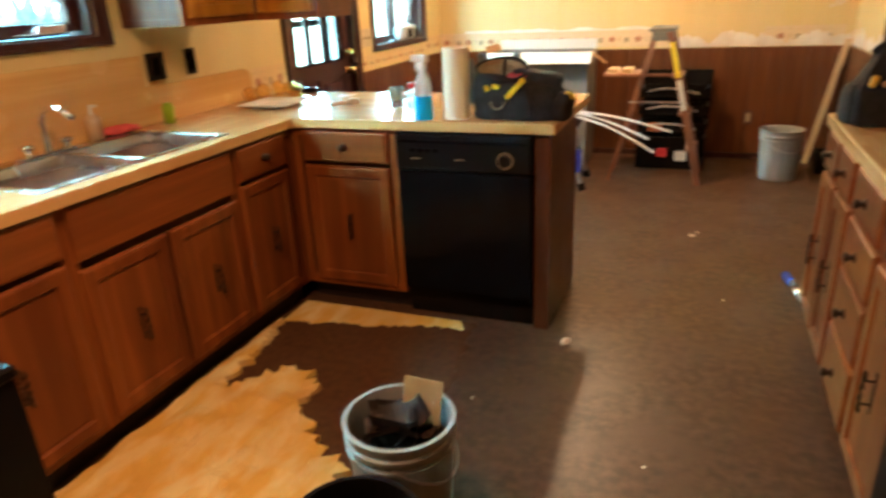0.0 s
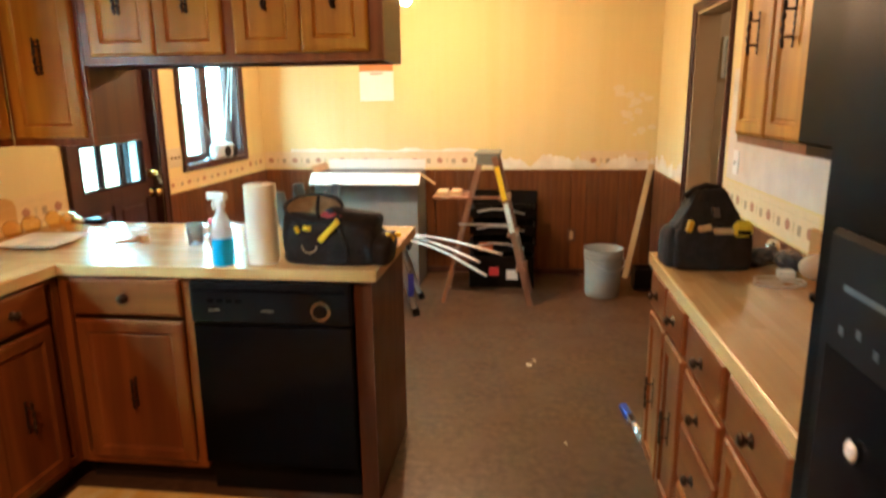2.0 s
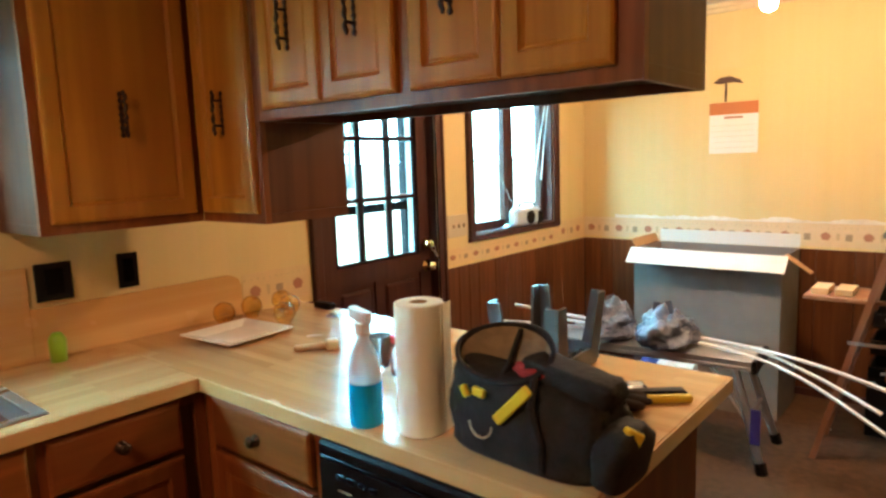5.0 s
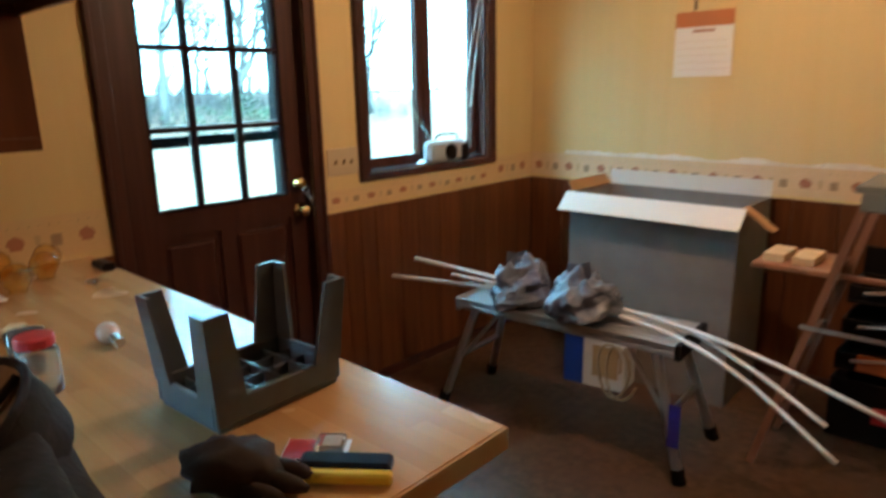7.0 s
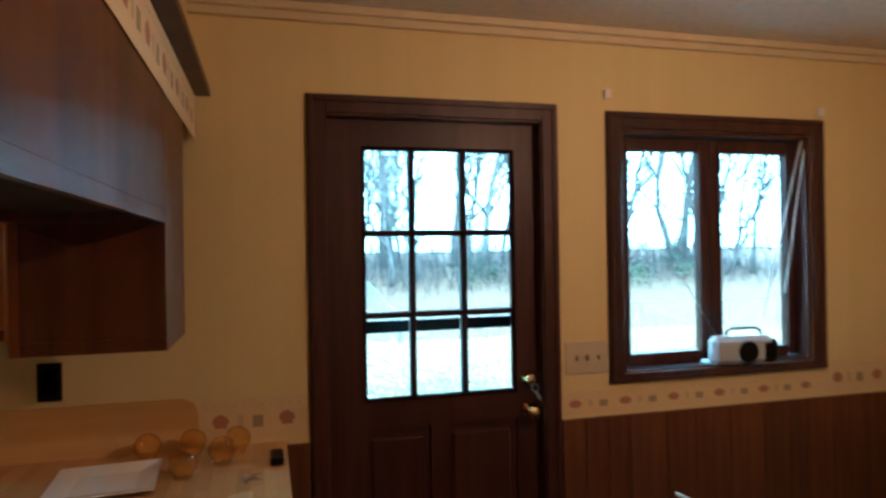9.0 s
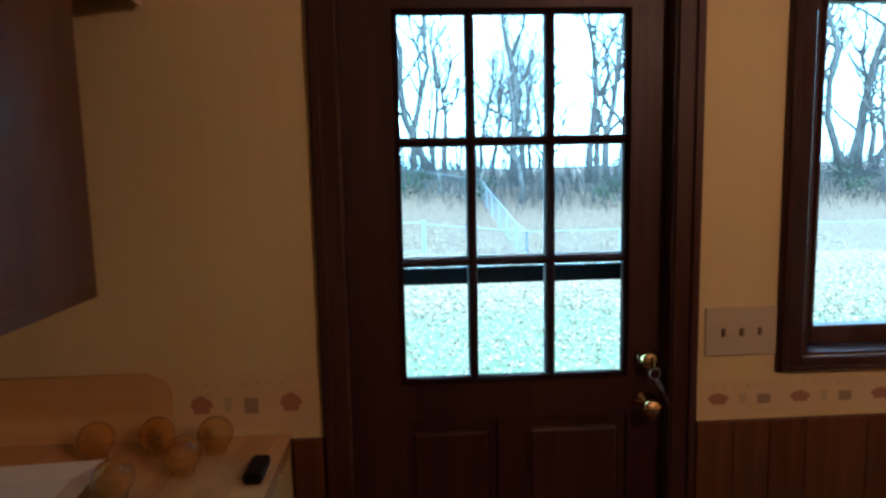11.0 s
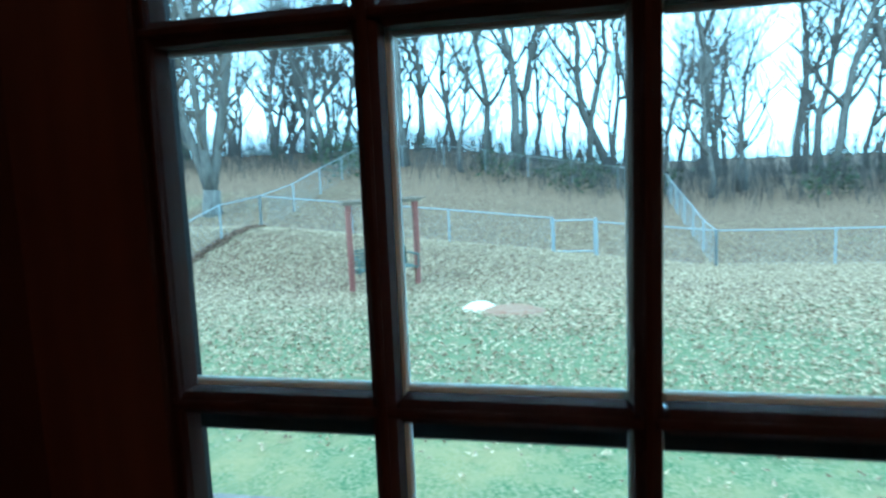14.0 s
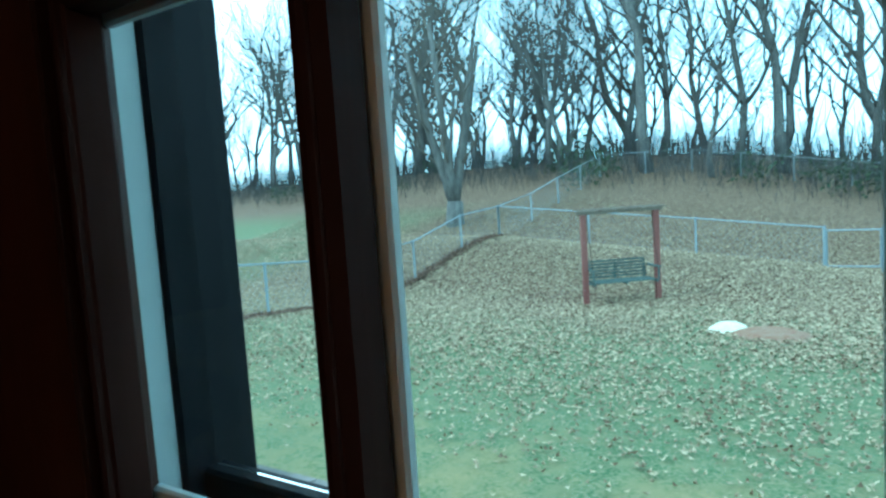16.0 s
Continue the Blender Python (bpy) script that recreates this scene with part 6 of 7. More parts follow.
for k in range(3):
    box(bm, -0.06 + k * 0.058, -0.142, 0.0105, -0.057 + k * 0.058, 0.142, 0.035)
part("ribs", bm, GREYP, st)
for sx, sy in itertools.product((-1, 1), (-1, 1)):
    bm = bmesh.new()
    for (ax, ay, bx_, by_) in ((0.112, 0.085, 0.122, 0.156), (0.055, 0.146, 0.1115, 0.156)):
        vs = []
        for z, o in ((0.05, 0.0), (0.12, 0.006), (0.205, 0.014)):
            t_ = 0 if z < 0.06 else (z - 0.05) / 0.155
            x0, x1 = ax + o + (0.018 * t_ if ax < 0.1 else 0), bx_ + o
            y0, y1 = ay + o + (0.018 * t_ if ay < 0.1 else 0), by_ + o
            vs.append([bm.verts.new((sx * x, sy * y, z)) for x, y in ((x0, y0), (x1, y0), (x1, y1), (x0, y1))])
        for a, c in zip(vs, vs[1:]):
            for k in range(4):
                bm.faces.new((a[k], a[(k + 1) % 4], c[(k + 1) % 4], c[k]))
        bm.faces.new(vs[-1])
        bm.faces.new(vs[0][::-1])
    bmesh.ops.recalc_face_normals(bm, faces=bm.faces)
    part("leg", bm, GREYP, st)
pk = T("blister_pack", 1.62, 6.23, "red and white blister pack on the counter", "package", rz=40)
part("card", boxes((-0.05, -0.03, 0, 0.05, 0.03, 0.002)), WHITE, pk)
part("red_print", boxes((-0.048, -0.028, 0.0022, 0.01, 0.028, 0.003)), REDP, pk)
part("clear_blister", boxes((0.0, -0.022, 0.0032, 0.045, 0.022, 0.02), bevel=0.004), CLEAR, pk)
tr = T("utility_knife", 1.70, 6.235, "black and yellow utility tool on the counter", "tool", rz=38)
part("grip", boxes((-0.075, -0.025, 0.001, 0.06, 0.012, 0.022), bevel=0.005), BLACKP, tr)
part("yellow_edge", boxes((-0.07, -0.045, 0.0, 0.065, -0.0255, 0.018), bevel=0.004), YELLOW, tr, "yellow plastic edge")
gl = T("work_gloves", 1.60, 6.10, "pair of dark brown work gloves beside the bag", "gloves", rz=20)
part("palm", lump(bmesh.new(), (0, 0, 0.03), (0.075, 0.05, 0.03), 12, 0.35, 3), mat("dark_suede", (0.035, 0.024, 0.02), 0.95, bump=0.3), gl, smooth=True)
for q, (fx, fy, fz, fl) in enumerate(((0.07, 0.03, 0.022, 0.045), (0.08, 0.0, 0.022, 0.05), (0.07, -0.03, 0.02, 0.045))):
    part("finger", lump(bmesh.new(), (fx, fy, fz), (fl, 0.014, 0.014), 1 + q, 0.1, 2), bpy.data.materials["dark_suede"], gl, smooth=True)

# ---- right counter things ----
b = thing("tool_bag", pose(2.93, 5.87, CT + 0.0005, 0, 0, -86), "tall black tool bag with a tape measure in its pocket", "tool bag", "black tool bags")
part("bag_body", soft_body(smooth_rows([(0, 0.95, 0.96), (0.04, 1, 1), (0.3, 0.95, 0.98), (0.5, 0.84, 0.88), (0.68, 0.66, 0.72), (0.84, 0.48, 0.54), (0.95, 0.34, 0.42), (1.0, 0.24, 0.34)], 26), 0.20, 0.26, 0.262, 5.0, None, 72, 0.07), CLOTH, b, smooth=True)
part("front_pocket", soft_body(smooth_rows([(0, 0.9, 0.95), (0.06, 1, 1), (0.6, 0.95, 1.0), (0.97, 0.85, 0.97), (1.0, 0.6, 0.93)], 12), 0.075, 0.245, 0.135, 9.0, None, 48, 0.05), CLOTH, b, smooth=True).matrix_local = pose(0.082, 0.0, 0.001, 0, -3, 0)
part("side_pouch", soft_body(smooth_rows([(0, 0.9, 0.9), (0.1, 1, 1), (0.8, 0.95, 0.9), (1.0, 0.6, 0.5)], 10), 0.14, 0.06, 0.13, 11.0, None, 36, 0.09), CLOTH, b, smooth=True).matrix_local = pose(0.0, -0.118, 0.001, 0, 0, 0)
part("pocket_binding", tube(bmesh.new(), [(0.112 - 0.02 * abs(q) ** 3, 0.118 * q, 0.136 - 0.004 * math.cos(q * 5)) for q in [k / 8 for k in range(-8, 9)]], 0.004, 6), CLOTH, b)
tp = part("tape_measure", boxes((0.098, 0.048, 0.118, 0.132, 0.112, 0.172), bevel=0.014), YELLOW, b, "yellow tape measure")
part("black_badge", boxes((0.1322, 0.060, 0.128, 0.1335, 0.100, 0.142)), BLACKP, tp)
for c, r, sz, mm in (((0.110, 0.022, 0.136), (0, 0, 0), (0.010, 0.034, 0.010), PINE), ((0.110, -0.040, 0.146), (12, 0, 0), (0.009, 0.022, 0.010), PINE), ((0.105, -0.088, 0.152), (75, 0, 0), (0.009, 0.020, 0.010), YELLOW)):
    part("tool_handle", bent_box(bmesh.new(), c, r, sz, 0.004), mm, b, "pale yellow tool handle")
part("label_patch", bent_box(bmesh.new(), (0.082, 0.0, 0.195), (0, -32, 0), (0.0015, 0.014, 0.018), 0.0005), mat("grey_patch", (0.10, 0.10, 0.10), 0.7), b, "small grey label patch")
part("zipper_pull", tube(bmesh.new(), [(0.085, -0.01, 0.215), (0.09, -0.012, 0.18)], 0.003, 6), CHROME, b)
part("carry_handle", tube(bmesh.new(), [(-0.01, -0.075, 0.235), (0.0, -0.05, 0.262), (0, -0.01, 0.274), (0, 0.03, 0.266), (-0.01, 0.065, 0.225)], 0.011, 8), CLOTH, b, smooth=True)
for nm, x, y, rz, mk in (("wrapped_tool", 3.10, 5.86, 20, "g"), ("work_torch", 3.20, 5.99, 70, "b"), ("wrapped_tool", 3.19, 5.80, 80, "g"), ("cable_remote", 3.27, 5.50, 10, "r"), ("cable_remote", 3.19, 5.42, -20, "r")):
    if mk == "g":
        o = T(nm, x, y, "dark tool in clear wrapping on the counter", "tool", rz=rz)
        part("tool_body", lump(bmesh.new(), (0, 0, 0.03), (0.07, 0.045, 0.03), x, 0.3, 3), mat("blue_grey_wrap", (0.08, 0.10, 0.12), 0.25, bump=0.3), o)
        part("wrapping", lump(bmesh.new(), (0.05, 0, 0.028), (0.045, 0.04, 0.027), y, 0.4, 3), CLEAR, o)
    elif mk == "b":
        o = T(nm, x, y, "black and chrome work torch on the counter", "torch", rz=rz)
        part("barrel", tube(bmesh.new(), [(-0.09, 0, 0.02), (0.03, 0, 0.02)], 0.018, 12), BLACKP, o, smooth=True)
        part("head", tube(bmesh.new(), [(0.031, 0, 0.026), (0.045, 0, 0.026), (0.075, 0, 0.026)], [0.018, 0.025, 0.026], 14), CHROME, o, smooth=True)
    else:
        o = T(nm, x, y, "black remote control lying on the counter", "remote control", rz=rz)
        part("case", boxes((-0.08, -0.022, 0.0, 0.08, 0.022, 0.02), bevel=0.006), BLACKP, o)
        part("key_pad", boxes((-0.06, -0.014, 0.0202, 0.03, 0.014, 0.0225)), GREYP, o)
o = T("white_mug", 3.23, 5.68, "white ceramic cup lying on the counter", "cup", rz=10)
part("cup_body", lump(bmesh.new(), (0, 0, 0.04), (0.06, 0.045, 0.04), 2, 0.04, 3), mat("cream_ceramic", (0.72, 0.60, 0.46), 0.3), o, smooth=True)
o = T("charger", 3.13, 5.68, "white charger with a looped white cable", "charger")
part("plug", boxes((-0.02, -0.02, 0, 0.03, 0.02, 0.03), bevel=0.005), WHITE, o)
part("cable", tube(bmesh.new(), [(0.03 + 0.075 * math.cos(a * 0.33) - 0.075, -0.09 + 0.05 * math.sin(a * 0.33), 0.003 + 0.0006 * a) for a in range(34)], 0.0025, 5), WHITE, o, smooth=True)
o = T("red_case", 3.24, 5.15, "small red plastic case on the counter", "case", rz=15)
part("case", boxes((-0.06, -0.045, 0, 0.06, 0.045, 0.05), bevel=0.008), REDP, o)
part("white_lid", boxes((-0.05, -0.035, 0.0505, 0.05, 0.035, 0.065), bevel=0.004), WHITE, o)
solid("splash_panel_east", [(RIGHT - 0.006, 4.64, CT + 0.102, RIGHT - 0.001, 5.88, 1.21)], LAMIN_Y, "wood-look laminate splash panel")
# Thin pale sheet for the daylight falling on this stretch of wall.
solid("daylit_patch_east", [(RIGHT - 0.004, 5.90, 1.07, RIGHT - 0.001, 7.15, 1.62)], DAYLIT_PAPER, "pale pinkish patch of daylight painted on the wallpaper")
o = thing("switch_plate", pose(RIGHT - 0.0045, 7.0, 1.10), "white light switch plate by the doorway", "switch")
part("plate", boxes((-0.006, -0.04, 0, 0, 0.04, 0.12), bevel=0.002), WHITE, o)
part("toggle", boxes((-0.016, -0.005, 0.05, -0.0062, 0.005, 0.07), bevel=0.001), WHITE, o)

# ---- sink ----
sk = thing("sink", pose(0, 0, CT), "double bowl stainless steel sink set in the counter", "sink")
ym = 4.88
part("rim", boxes((SX0 - 0.03, SY0 - 0.012, 0.0005, SX0 + 0.035, SY1 + 0.012, 0.006), (SX1 - 0.018, SY0 - 0.012, 0.0005, SX1 + 0.012, SY1 + 0.012, 0.006), (SX0 + 0.035, SY0 - 0.012, 0.0005, SX1 - 0.018, SY0 + 0.02, 0.006), (SX0 + 0.035, SY1 - 0.02, 0.0005, SX1 - 0.018, SY1 + 0.012, 0.006), (SX0 + 0.035, ym - 0.015, 0.0005, SX1 - 0.018, ym + 0.015, 0.006), bevel=0.002), STEEL, sk)
for y0, y1 in ((SY0 + 0.02, ym - 0.015), (ym + 0.015, SY1 - 0.02)):
    bm = bmesh.new()
    x0, x1 = SX0 + 0.035, SX1 - 0.018
    rr = []
    for i, z in ((0, 0.001), (0.006, -0.03), (0.012, -0.15), (0.03, -0.17)):
        rr.append([bm.verts.new(v) for v in ((x0 + i, y0 + i, z), (x1 - i, y0 + i, z), (x1 - i, y1 - i, z), (x0 + i, y1 - i, z))])
    for a, c in zip(rr, rr[1:]):
        for q in range(4):
            bm.faces.new((a[q], c[q], c[(q + 1) % 4], a[(q + 1) % 4]))
    bm.faces.new(rr[-1])
    bw = part("bowl", bm, STEEL, sk)
    part("drain", lathe(bmesh.new(), [(0, -0.166), (0.035, -0.166), (0.042, -0.1695)], 20, pose((x0 + x1) / 2, (y0 + y1) / 2, 0)), CHROME, bw)
fc = thing("faucet", pose(0.088, 4.85, CT + 0.0065), "chrome kitchen faucet with two handles", "faucet")
part("base", boxes((-0.025, -0.11, 0, 0.025, 0.11, 0.012), bevel=0.005), CHROME, fc)
part("spout", tube(bmesh.new(), [(0, 0, 0.012), (0, 0, 0.12), (0.03, 0, 0.165), (0.09, 0, 0.17), (0.16, 0.0, 0.14)], 0.011, 10), CHROME, fc, smooth=True)
for s in (-0.08, 0.08):
    part("handle", lathe(bmesh.new(), [(0, 0.05), (0.022, 0.048), (0.024, 0.035), (0.012, 0.03), (0.012, 0.012)], 16, pose(0, s, 0)), CHROME, fc, smooth=True)
o = T("soap_bottle", 0.05, 5.10, "clear hand soap bottle beside the sink", "soap bottle", z=CT + 0.006)
part("bottle", lathe(bmesh.new(), [(0, 0), (0.028, 0), (0.03, 0.08), (0.012, 0.10), (0, 0.10)], 16), mat("soap_tan", (0.65, 0.50, 0.32), 0.3, trans=0.3, rvar=0), o, smooth=True)
part("pump", tube(bmesh.new(), [(0, 0, 0.10), (0, 0, 0.135), (0.03, 0, 0.135)], 0.005, 6), WHITE, o)
o = T("dish_cloth", 0.055, 5.22, "crumpled pink dish cloth behind the sink", "cloth", rz=70, z=CT + 0.006)
part("folded_cloth", lump(bmesh.new(), (0, 0, 0.018), (0.075, 0.03, 0.018), 5, 0.4, 3), mat("pink_cloth", (0.65, 0.10, 0.10), 0.95), o)
o = T("dish_soap", 0.06, 5.50, "small lime green dish soap bottle", "soap bottle")
part("bottle", lathe(bmesh.new(), [(0, 0), (0.024, 0), (0.026, 0.07), (0.014, 0.09), (0, 0.09)], 16), mat("lime", (0.30, 0.55, 0.03), 0.35), o, smooth=True)
o = thing("papers", pose(-0.06, 5.05, SINKWIN[2] + 0.021), "loose white papers on the window sill", "paper")
part("sheet", boxes((-0.03, -0.1, 0, 0.03, 0.12, 0.002)), WHITE, o)
part("curled_sheet", prism(bmesh.new(), [(-0.02, 0.003), (0.02, 0.003), (0.03, 0.03), (0.026, 0.031)], -0.02, 0.10, pose(0, 0, 0, 90, 0, 0) @ Matrix.Scale(-1, 4, (0, 0, 1))), WHITE, o)

# ---- kitchen floor things ----
BK = (1.64, 4.46)
bk = bucket(pose(BK[0], BK[1], 0, 0, 0, 100), "grey plastic bucket full of torn flooring scraps")
SCRAP = mat("flooring_scrap", (0.030, 0.018, 0.014), 0.6, second=(0.09, 0.055, 0.035), scale=12)
r = random.Random(4)
for k in range(10):
    s = thing("flooring_scrap", pose(BK[0] + r.uniform(-0.045, 0.045), BK[1] + r.uniform(-0.045, 0.045), 0.25 + 0.011 * k), "curled dark scrap of old vinyl in the bucket", "scrap", "flooring scraps")
    bm = bmesh.new()
    w, n, R = r.uniform(0.05, 0.085), 7, r.uniform(0.07, 0.11)
    vs = [[bm.verts.new((R * math.sin(u), sx * w, R * (1 - math.cos(u)))) for sx in (-1, 1)] for u in [(-0.9 + 1.8 * q / n) for q in range(n + 1)]]
    for a, c in zip(vs, vs[1:]):
        bm.faces.new((a[0], a[1], c[1], c[0]))
    bmesh.ops.solidify(bm, geom=bm.faces[:], thickness=0.003)
    bmesh.ops.transform(bm, matrix=pose(0, 0, 0, r.uniform(-35, 35), r.uniform(-35, 35), r.uniform(0, 360)), verts=bm.verts)
    part("curl", bm, SCRAP, s)
s = thing("cardboard_scrap", pose(BK[0] + 0.03, BK[1] + 0.05, 0.26), "tan rectangular backing scrap standing in the bucket", "scrap")
bm = boxes((-0.055, -0.003, -0.05, 0.055, 0.003, 0.18), bevel=0.001)
bmesh.ops.transform(bm, matrix=pose(0, 0, 0, -12, 4, 4), verts=bm.verts)
part("sheet", bm, mat("tan_scrap", (0.42, 0.32, 0.16), 0.9, second=(0.52, 0.40, 0.22), scale=14), s)
bucket(pose(1.70, 4.09, 0, 0, 0, 40), "black plastic bucket on the kitchen floor", 0.145, 0.36, BLACKP)

# Stand-in for an unidentified dark shape here; its bin form is made up.
kb = thing("kitchen_bin", pose(0.70, 3.62, 0), "tall black box of unknown kind beside the base cabinets", "bin")
part("shell", boxes((0, 0, 0, 0.22, 0.006, 0.64), (0, 0.364, 0, 0.22, 0.37, 0.64), (0, 0.006, 0, 0.006, 0.364, 0.64), (0.214, 0.006, 0, 0.22, 0.364, 0.64), (0.006, 0.006, 0, 0.214, 0.364, 0.01)), BLACKP, kb)
part("lid", boxes((-0.008, -0.008, 0.6405, 0.228, 0.378, 0.675), bevel=0.008), BLACKP, kb)



def ragged(pts, seed, amp=0.02, step=0.03):
    r, out = random.Random(seed), []
    for (x0, y0, w0), (x1, y1, _) in zip(pts, pts[1:] + pts[:1]):
        L = math.hypot(x1 - x0, y1 - y0)
        n = max(1, int(L / step)) if w0 else 1
        for k in range(n):
            t = k / n
            a = r.uniform(-amp, amp) if w0 and k else 0
            out.append((x0 + (x1 - x0) * t - (y1 - y0) / L * a, y0 + (y1 - y0) * t + (x1 - x0) / L * a))
    return out


def sheet(name, outline, z, material, label, wrinkle=0.0):
    """A thin torn layer on the floor, a little wrinkled, its rim turned down to the floor."""
    xs_, ys_ = [p[0] for p in outline], [p[1] for p in outline]
    pts, n = [Vector(p) for p in outline], len(outline)
    gx, gy = np.arange(min(xs_), max(xs_), 0.045), np.arange(min(ys_), max(ys_), 0.045)
    for x, y in itertools.product(gx, gy):
        inside = False
        for k in range(n):
            (x0, y0), (x1, y1) = outline[k], outline[k - 1]
            if (y0 > y) != (y1 > y) and x < (x1 - x0) * (y - y0) / (y1 - y0) + x0:
                inside = not inside
        if inside:
            pts.append(Vector((float(x), float(y))))
    vs, _, fs, _, _, _ = delaunay_2d_cdt(pts, [], [list(range(n))], 1, 1e-6)
    bm = bmesh.new()
    bv = [bm.verts.new((v.x, v.y, z + wrinkle * (0.5 + 0.9 * noise.noise(Vector((v.x * 9, v.y * 9, 1))) + 0.35 * noise.noise(Vector((v.x * 31, v.y * 31, 4)))))) for v in vs]
    for fc_ in fs:
        if len(set(fc_)) == 3:
            bm.faces.new([bv[i] for i in fc_])
    bmesh.ops.recalc_face_normals(bm, faces=bm.faces[:])
    if sum(f.normal.z for f in bm.faces) < 0:
        bmesh.ops.reverse_faces(bm, faces=bm.faces[:])
    rim = [e for e in bm.edges if e.is_boundary]
    r = bmesh.ops.extrude_edge_only(bm, edges=rim)
    for v in [g for g in r["geom"] if isinstance(g, bmesh.types.BMVert)]:
        v.co.z = 0.0003
    return part(name, bm, material, None, label, "structure")


sheet("trim_adhesive", ragged([(0.50, 3.7, 0), (1.35, 3.7, 1), (1.45, 4.6, 1), (1.52, 5.2, 1), (1.45, 5.66, 0), (0.50, 5.66, 0)], 3), 0.0015, ADHES, "bare floor with dark old adhesive")
sheet("trim_backing_strip", ragged([(0.56, 5.66, 0), (0.57, 5.43, 1), (0.75, 5.46, 1), (0.85, 5.50, 1), (1.0, 5.50, 1), (1.2, 5.57, 1), (1.42, 5.585, 0), (1.38, 5.66, 0)], 5, 0.014, 0.02), 0.0035, BACKING, "ragged yellow backing left on the floor", 0.004)
sheet("trim_backing_field", ragged([(0.56, 3.7, 0), (1.30, 3.8, 1), (1.42, 4.3, 1), (1.36, 4.60, 1), (1.20, 4.68, 1), (1.10, 4.78, 1), (1.03, 4.80, 1), (1.04, 4.95, 1), (0.94, 5.06, 1), (0.84, 5.06, 1), (0.74, 4.96, 1), (0.66, 4.84, 1), (0.66, 5.0, 1), (0.62, 5.2, 1), (0.575, 5.42, 0), (0.56, 5.42, 0)], 9, 0.03, 0.02), 0.010, BACKING, "ragged yellow backing left on the floor", 0.026)
r = random.Random(12)
for k, (x, y, s) in enumerate([(1.87, 5.60, 0.03), (2.34, 7.05, 0.022), (2.37, 7.12, 0.014), (2.10, 4.35, 0.012), (2.0, 4.15, 0.012), (1.78, 4.45, 0.02), (2.25, 4.9, 0.008), (1.7, 8.6, 0.02), (2.5, 6.2, 0.008), (1.62, 5.1, 0.008)]):
    c = thing("paint_chip" if k else "paper_scrap", pose(x, y, 0.0005, 0, 0, r.uniform(0, 180)), "small white chip of debris on the floor", "debris", "floor debris")
    part("flake", lump(bmesh.new(), (0, 0, s * 0.3), (s, s * 0.6, s * 0.3), k, 0.4, 2), PLASTER, c)
bt = thing("caulk_tube", pose(2.80, 6.52, 0.0005, 0, 0, -82), "blue and clear plastic tube lying on the floor", "tube")
part("blue_grip", boxes((-0.05, -0.02, 0, 0.08, 0.02, 0.03), bevel=0.008), BLUE, bt)
part("clear_sleeve", tube(bmesh.new(), [(0.081, 0, 0.022), (0.30, -0.005, 0.022)], 0.020, 12), CLEAR, bt, smooth=True)
part("nozzle", tube(bmesh.new(), [(0.301, -0.005, 0.022), (0.37, -0.006, 0.014)], [0.012, 0.004], 10), WHITE, bt)

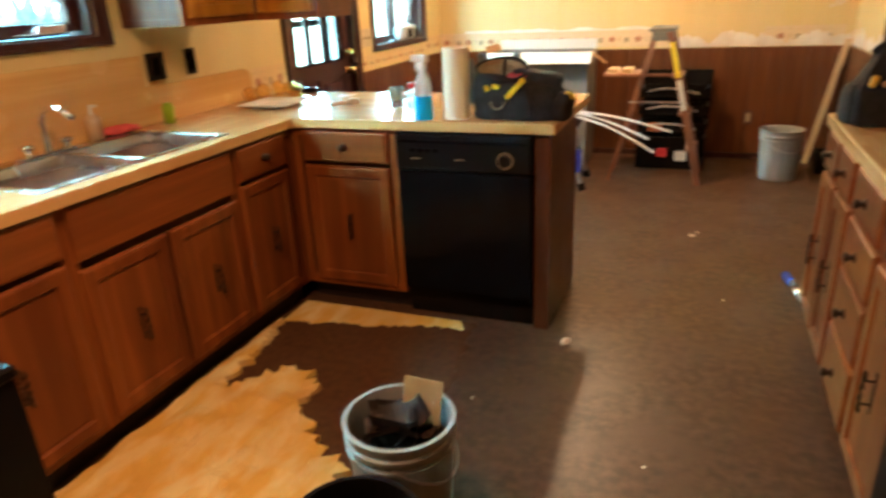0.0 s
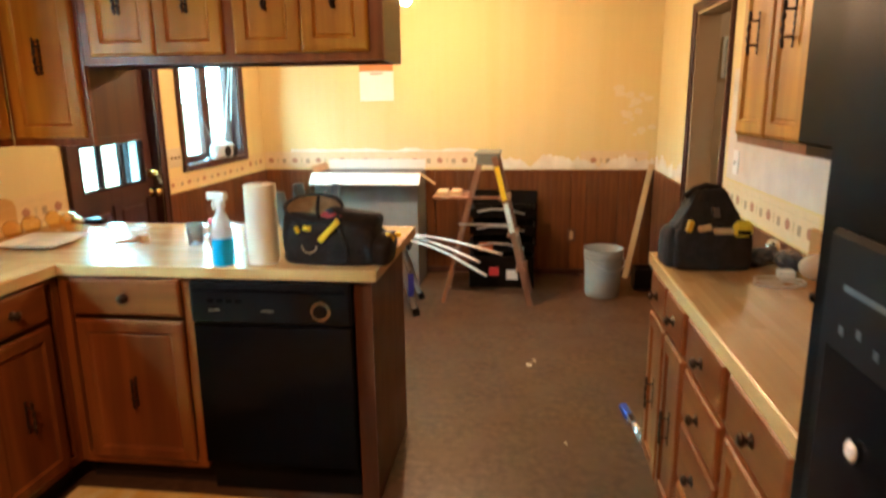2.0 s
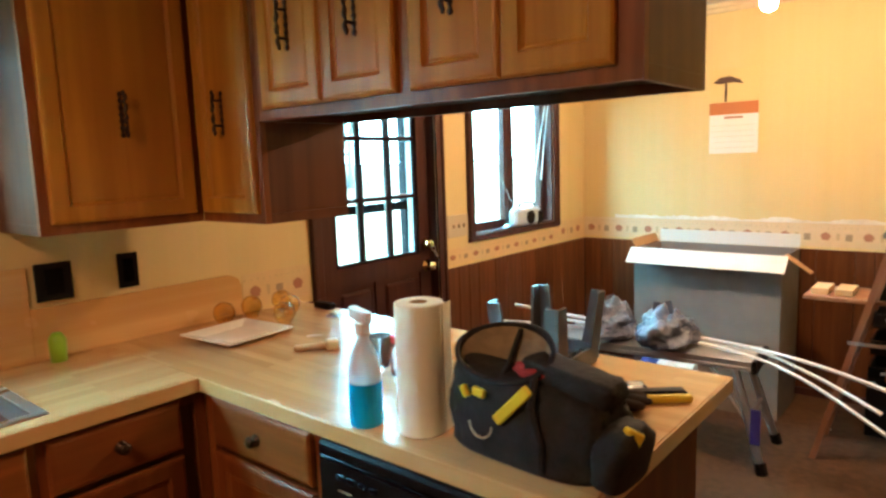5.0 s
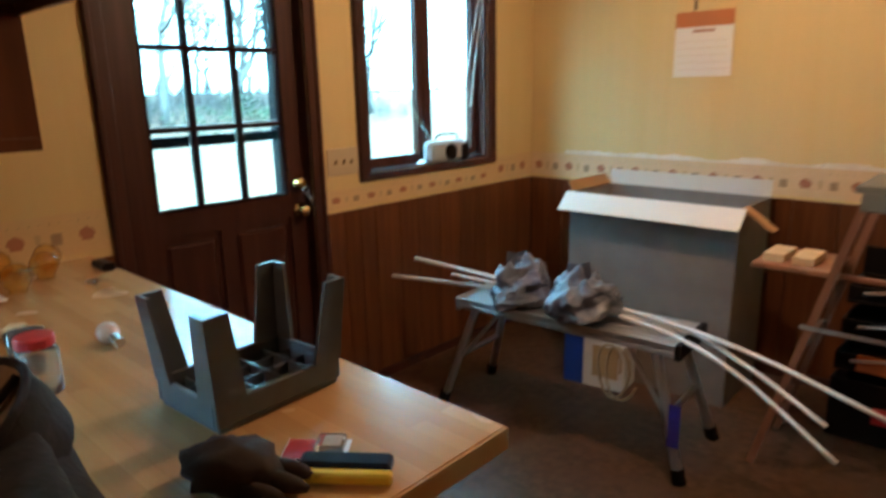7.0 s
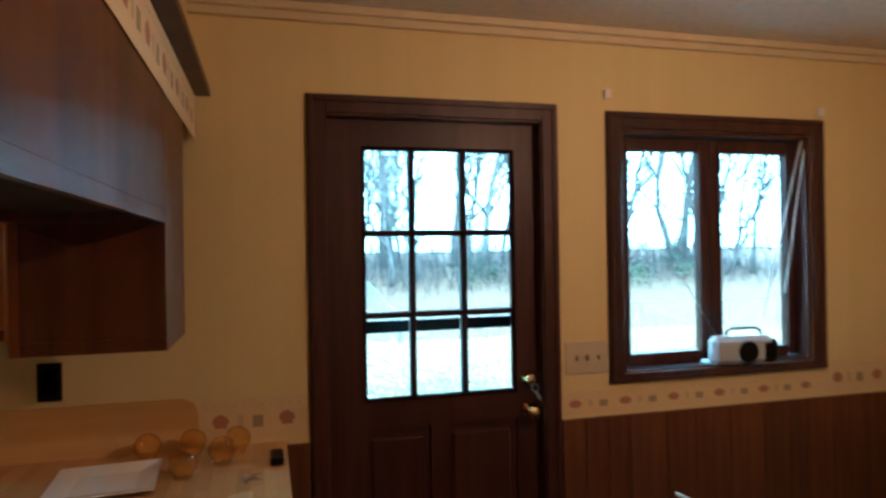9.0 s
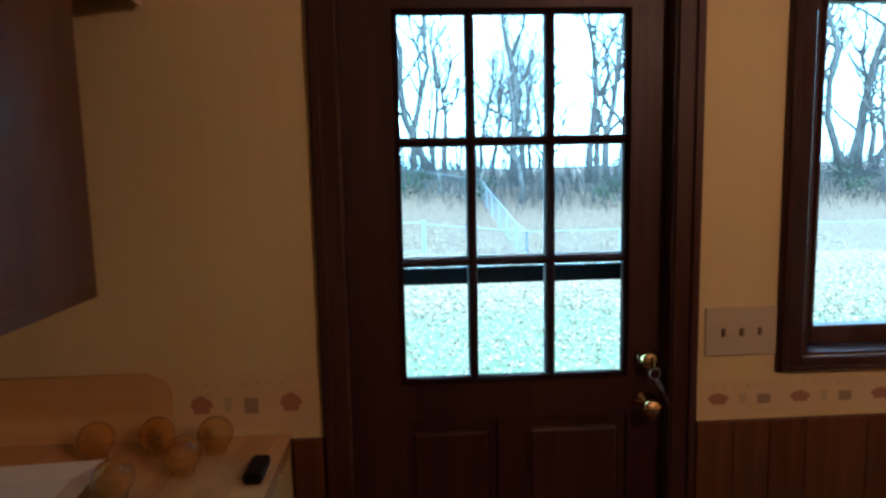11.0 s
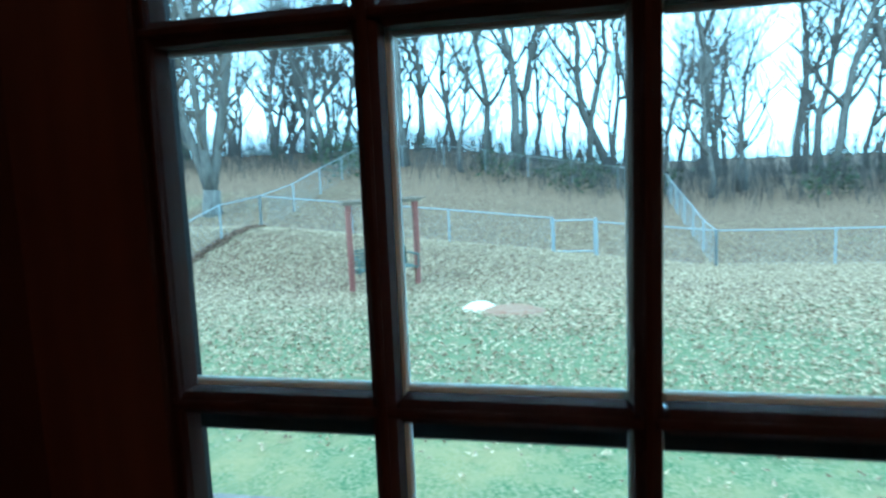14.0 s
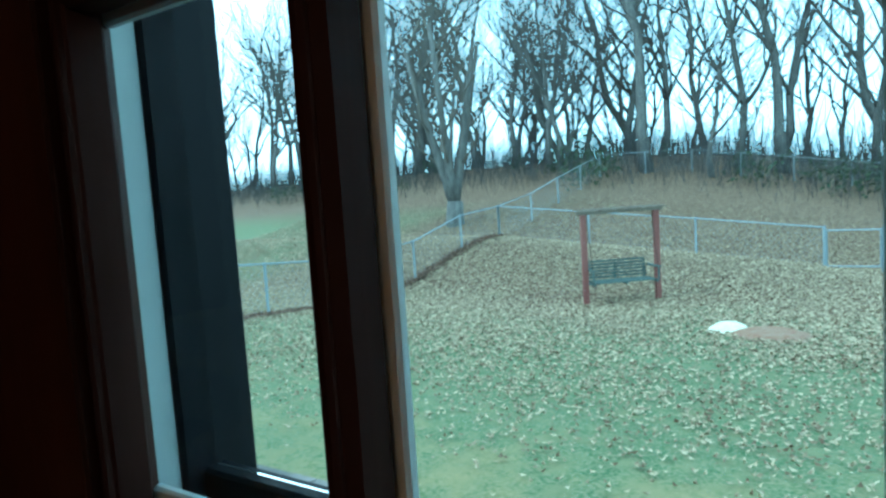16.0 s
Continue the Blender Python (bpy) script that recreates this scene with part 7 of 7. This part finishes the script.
# ---- pieces of the setting ----
def planks(name, m, length, h, label, seed, skip=()):
    """Grooved boards that stand side by side along local x, facing -y."""
    w = new(name)
    w.matrix_world = m
    tagged(w, label, "", "", "structure")
    r, x, meshes = random.Random(seed), 0.0, {}
    while x < length - 0.01:
        b = min(r.choice((0.095, 0.13, 0.165, 0.20)), length - x)
        key = round(b, 4)
        if key not in meshes:
            bm = bmesh.new()
            box(bm, 0.0012, -0.010, 0.0, key - 0.0012, 0.0, h, bevel=0.002)
            me = bpy.data.meshes.new("plank")
            bm.to_mesh(me)
            bm.free()
            me.materials.append(WAINS)
            meshes[key] = me
        o = new("plank", meshes[key])
        o.parent, o.location = w, (x, -0.0045, 0.0)
        x += b


planks("wainscot_north", pose(0.016, FAR, 0), RIGHT - 0.032, 0.90, "dark brown grooved wooden wainscot", 1)
planks("wainscot_west", pose(0, DOOR[1] + 0.067, 0, 0, 0, 90), FAR - DOOR[1] - 0.085, 0.90, "dark brown grooved wooden wainscot", 2)
planks("wainscot_corner", pose(0, PEN_Y1 + 0.003, 0, 0, 0, 90), 0.075, 0.90, "dark brown grooved wooden wainscot", 2)
planks("wainscot_east", pose(RIGHT, FAR - 0.018, 0, 0, 0, -90), FAR - DOORWAY[1] - 0.085, 0.90, "dark brown grooved wooden wainscot", 3)
planks("wainscot_east_south", pose(RIGHT, DOORWAY[0] - 0.063, 0, 0, 0, -90), 1.16, 0.90, "dark brown grooved wooden wainscot", 4)
solid("baseboard", [(0.0155, FAR - 0.030, 0, RIGHT - 0.0155, FAR - 0.016, 0.045), (0.016, DOOR[1] + 0.067, 0, 0.030, FAR - 0.031, 0.045), (RIGHT - 0.030, DOORWAY[1] + 0.063, 0, RIGHT - 0.016, FAR - 0.031, 0.045)], DARKWOOD, "dark quarter-round moulding at the floor")
# brick patio
pa = new("pavement")
pa.location = (0, 0, -0.20)
tagged(pa, "weathered red-grey brick patio outside the door", "", "", "structure")
part("bed", boxes((-2.58, 2.5, -0.06, -0.245, 10.2, 0.008)), mat("mortar_sand", (0.11, 0.10, 0.09), 0.95), pa)
bm = bmesh.new()
box(bm, -0.047, -0.098, 0.0, 0.047, 0.098, 0.022, bevel=0.003)
me = bpy.data.meshes.new("brick")
bm.to_mesh(me)
bm.free()
me.materials.append(PATIO)
r = random.Random(17)
for i in range(1, 13):
    for k in range(23):
        o = new("brick", me)
        o.parent = pa
        o.location = (-2.62 + i * 0.102, 4.1 + k * 0.205 + (0.1025 if i % 2 else 0), 0.001 + r.uniform(-0.002, 0.003))
        o.rotation_euler = (r.uniform(-0.015, 0.015), r.uniform(-0.02, 0.02), r.uniform(-0.02, 0.02))
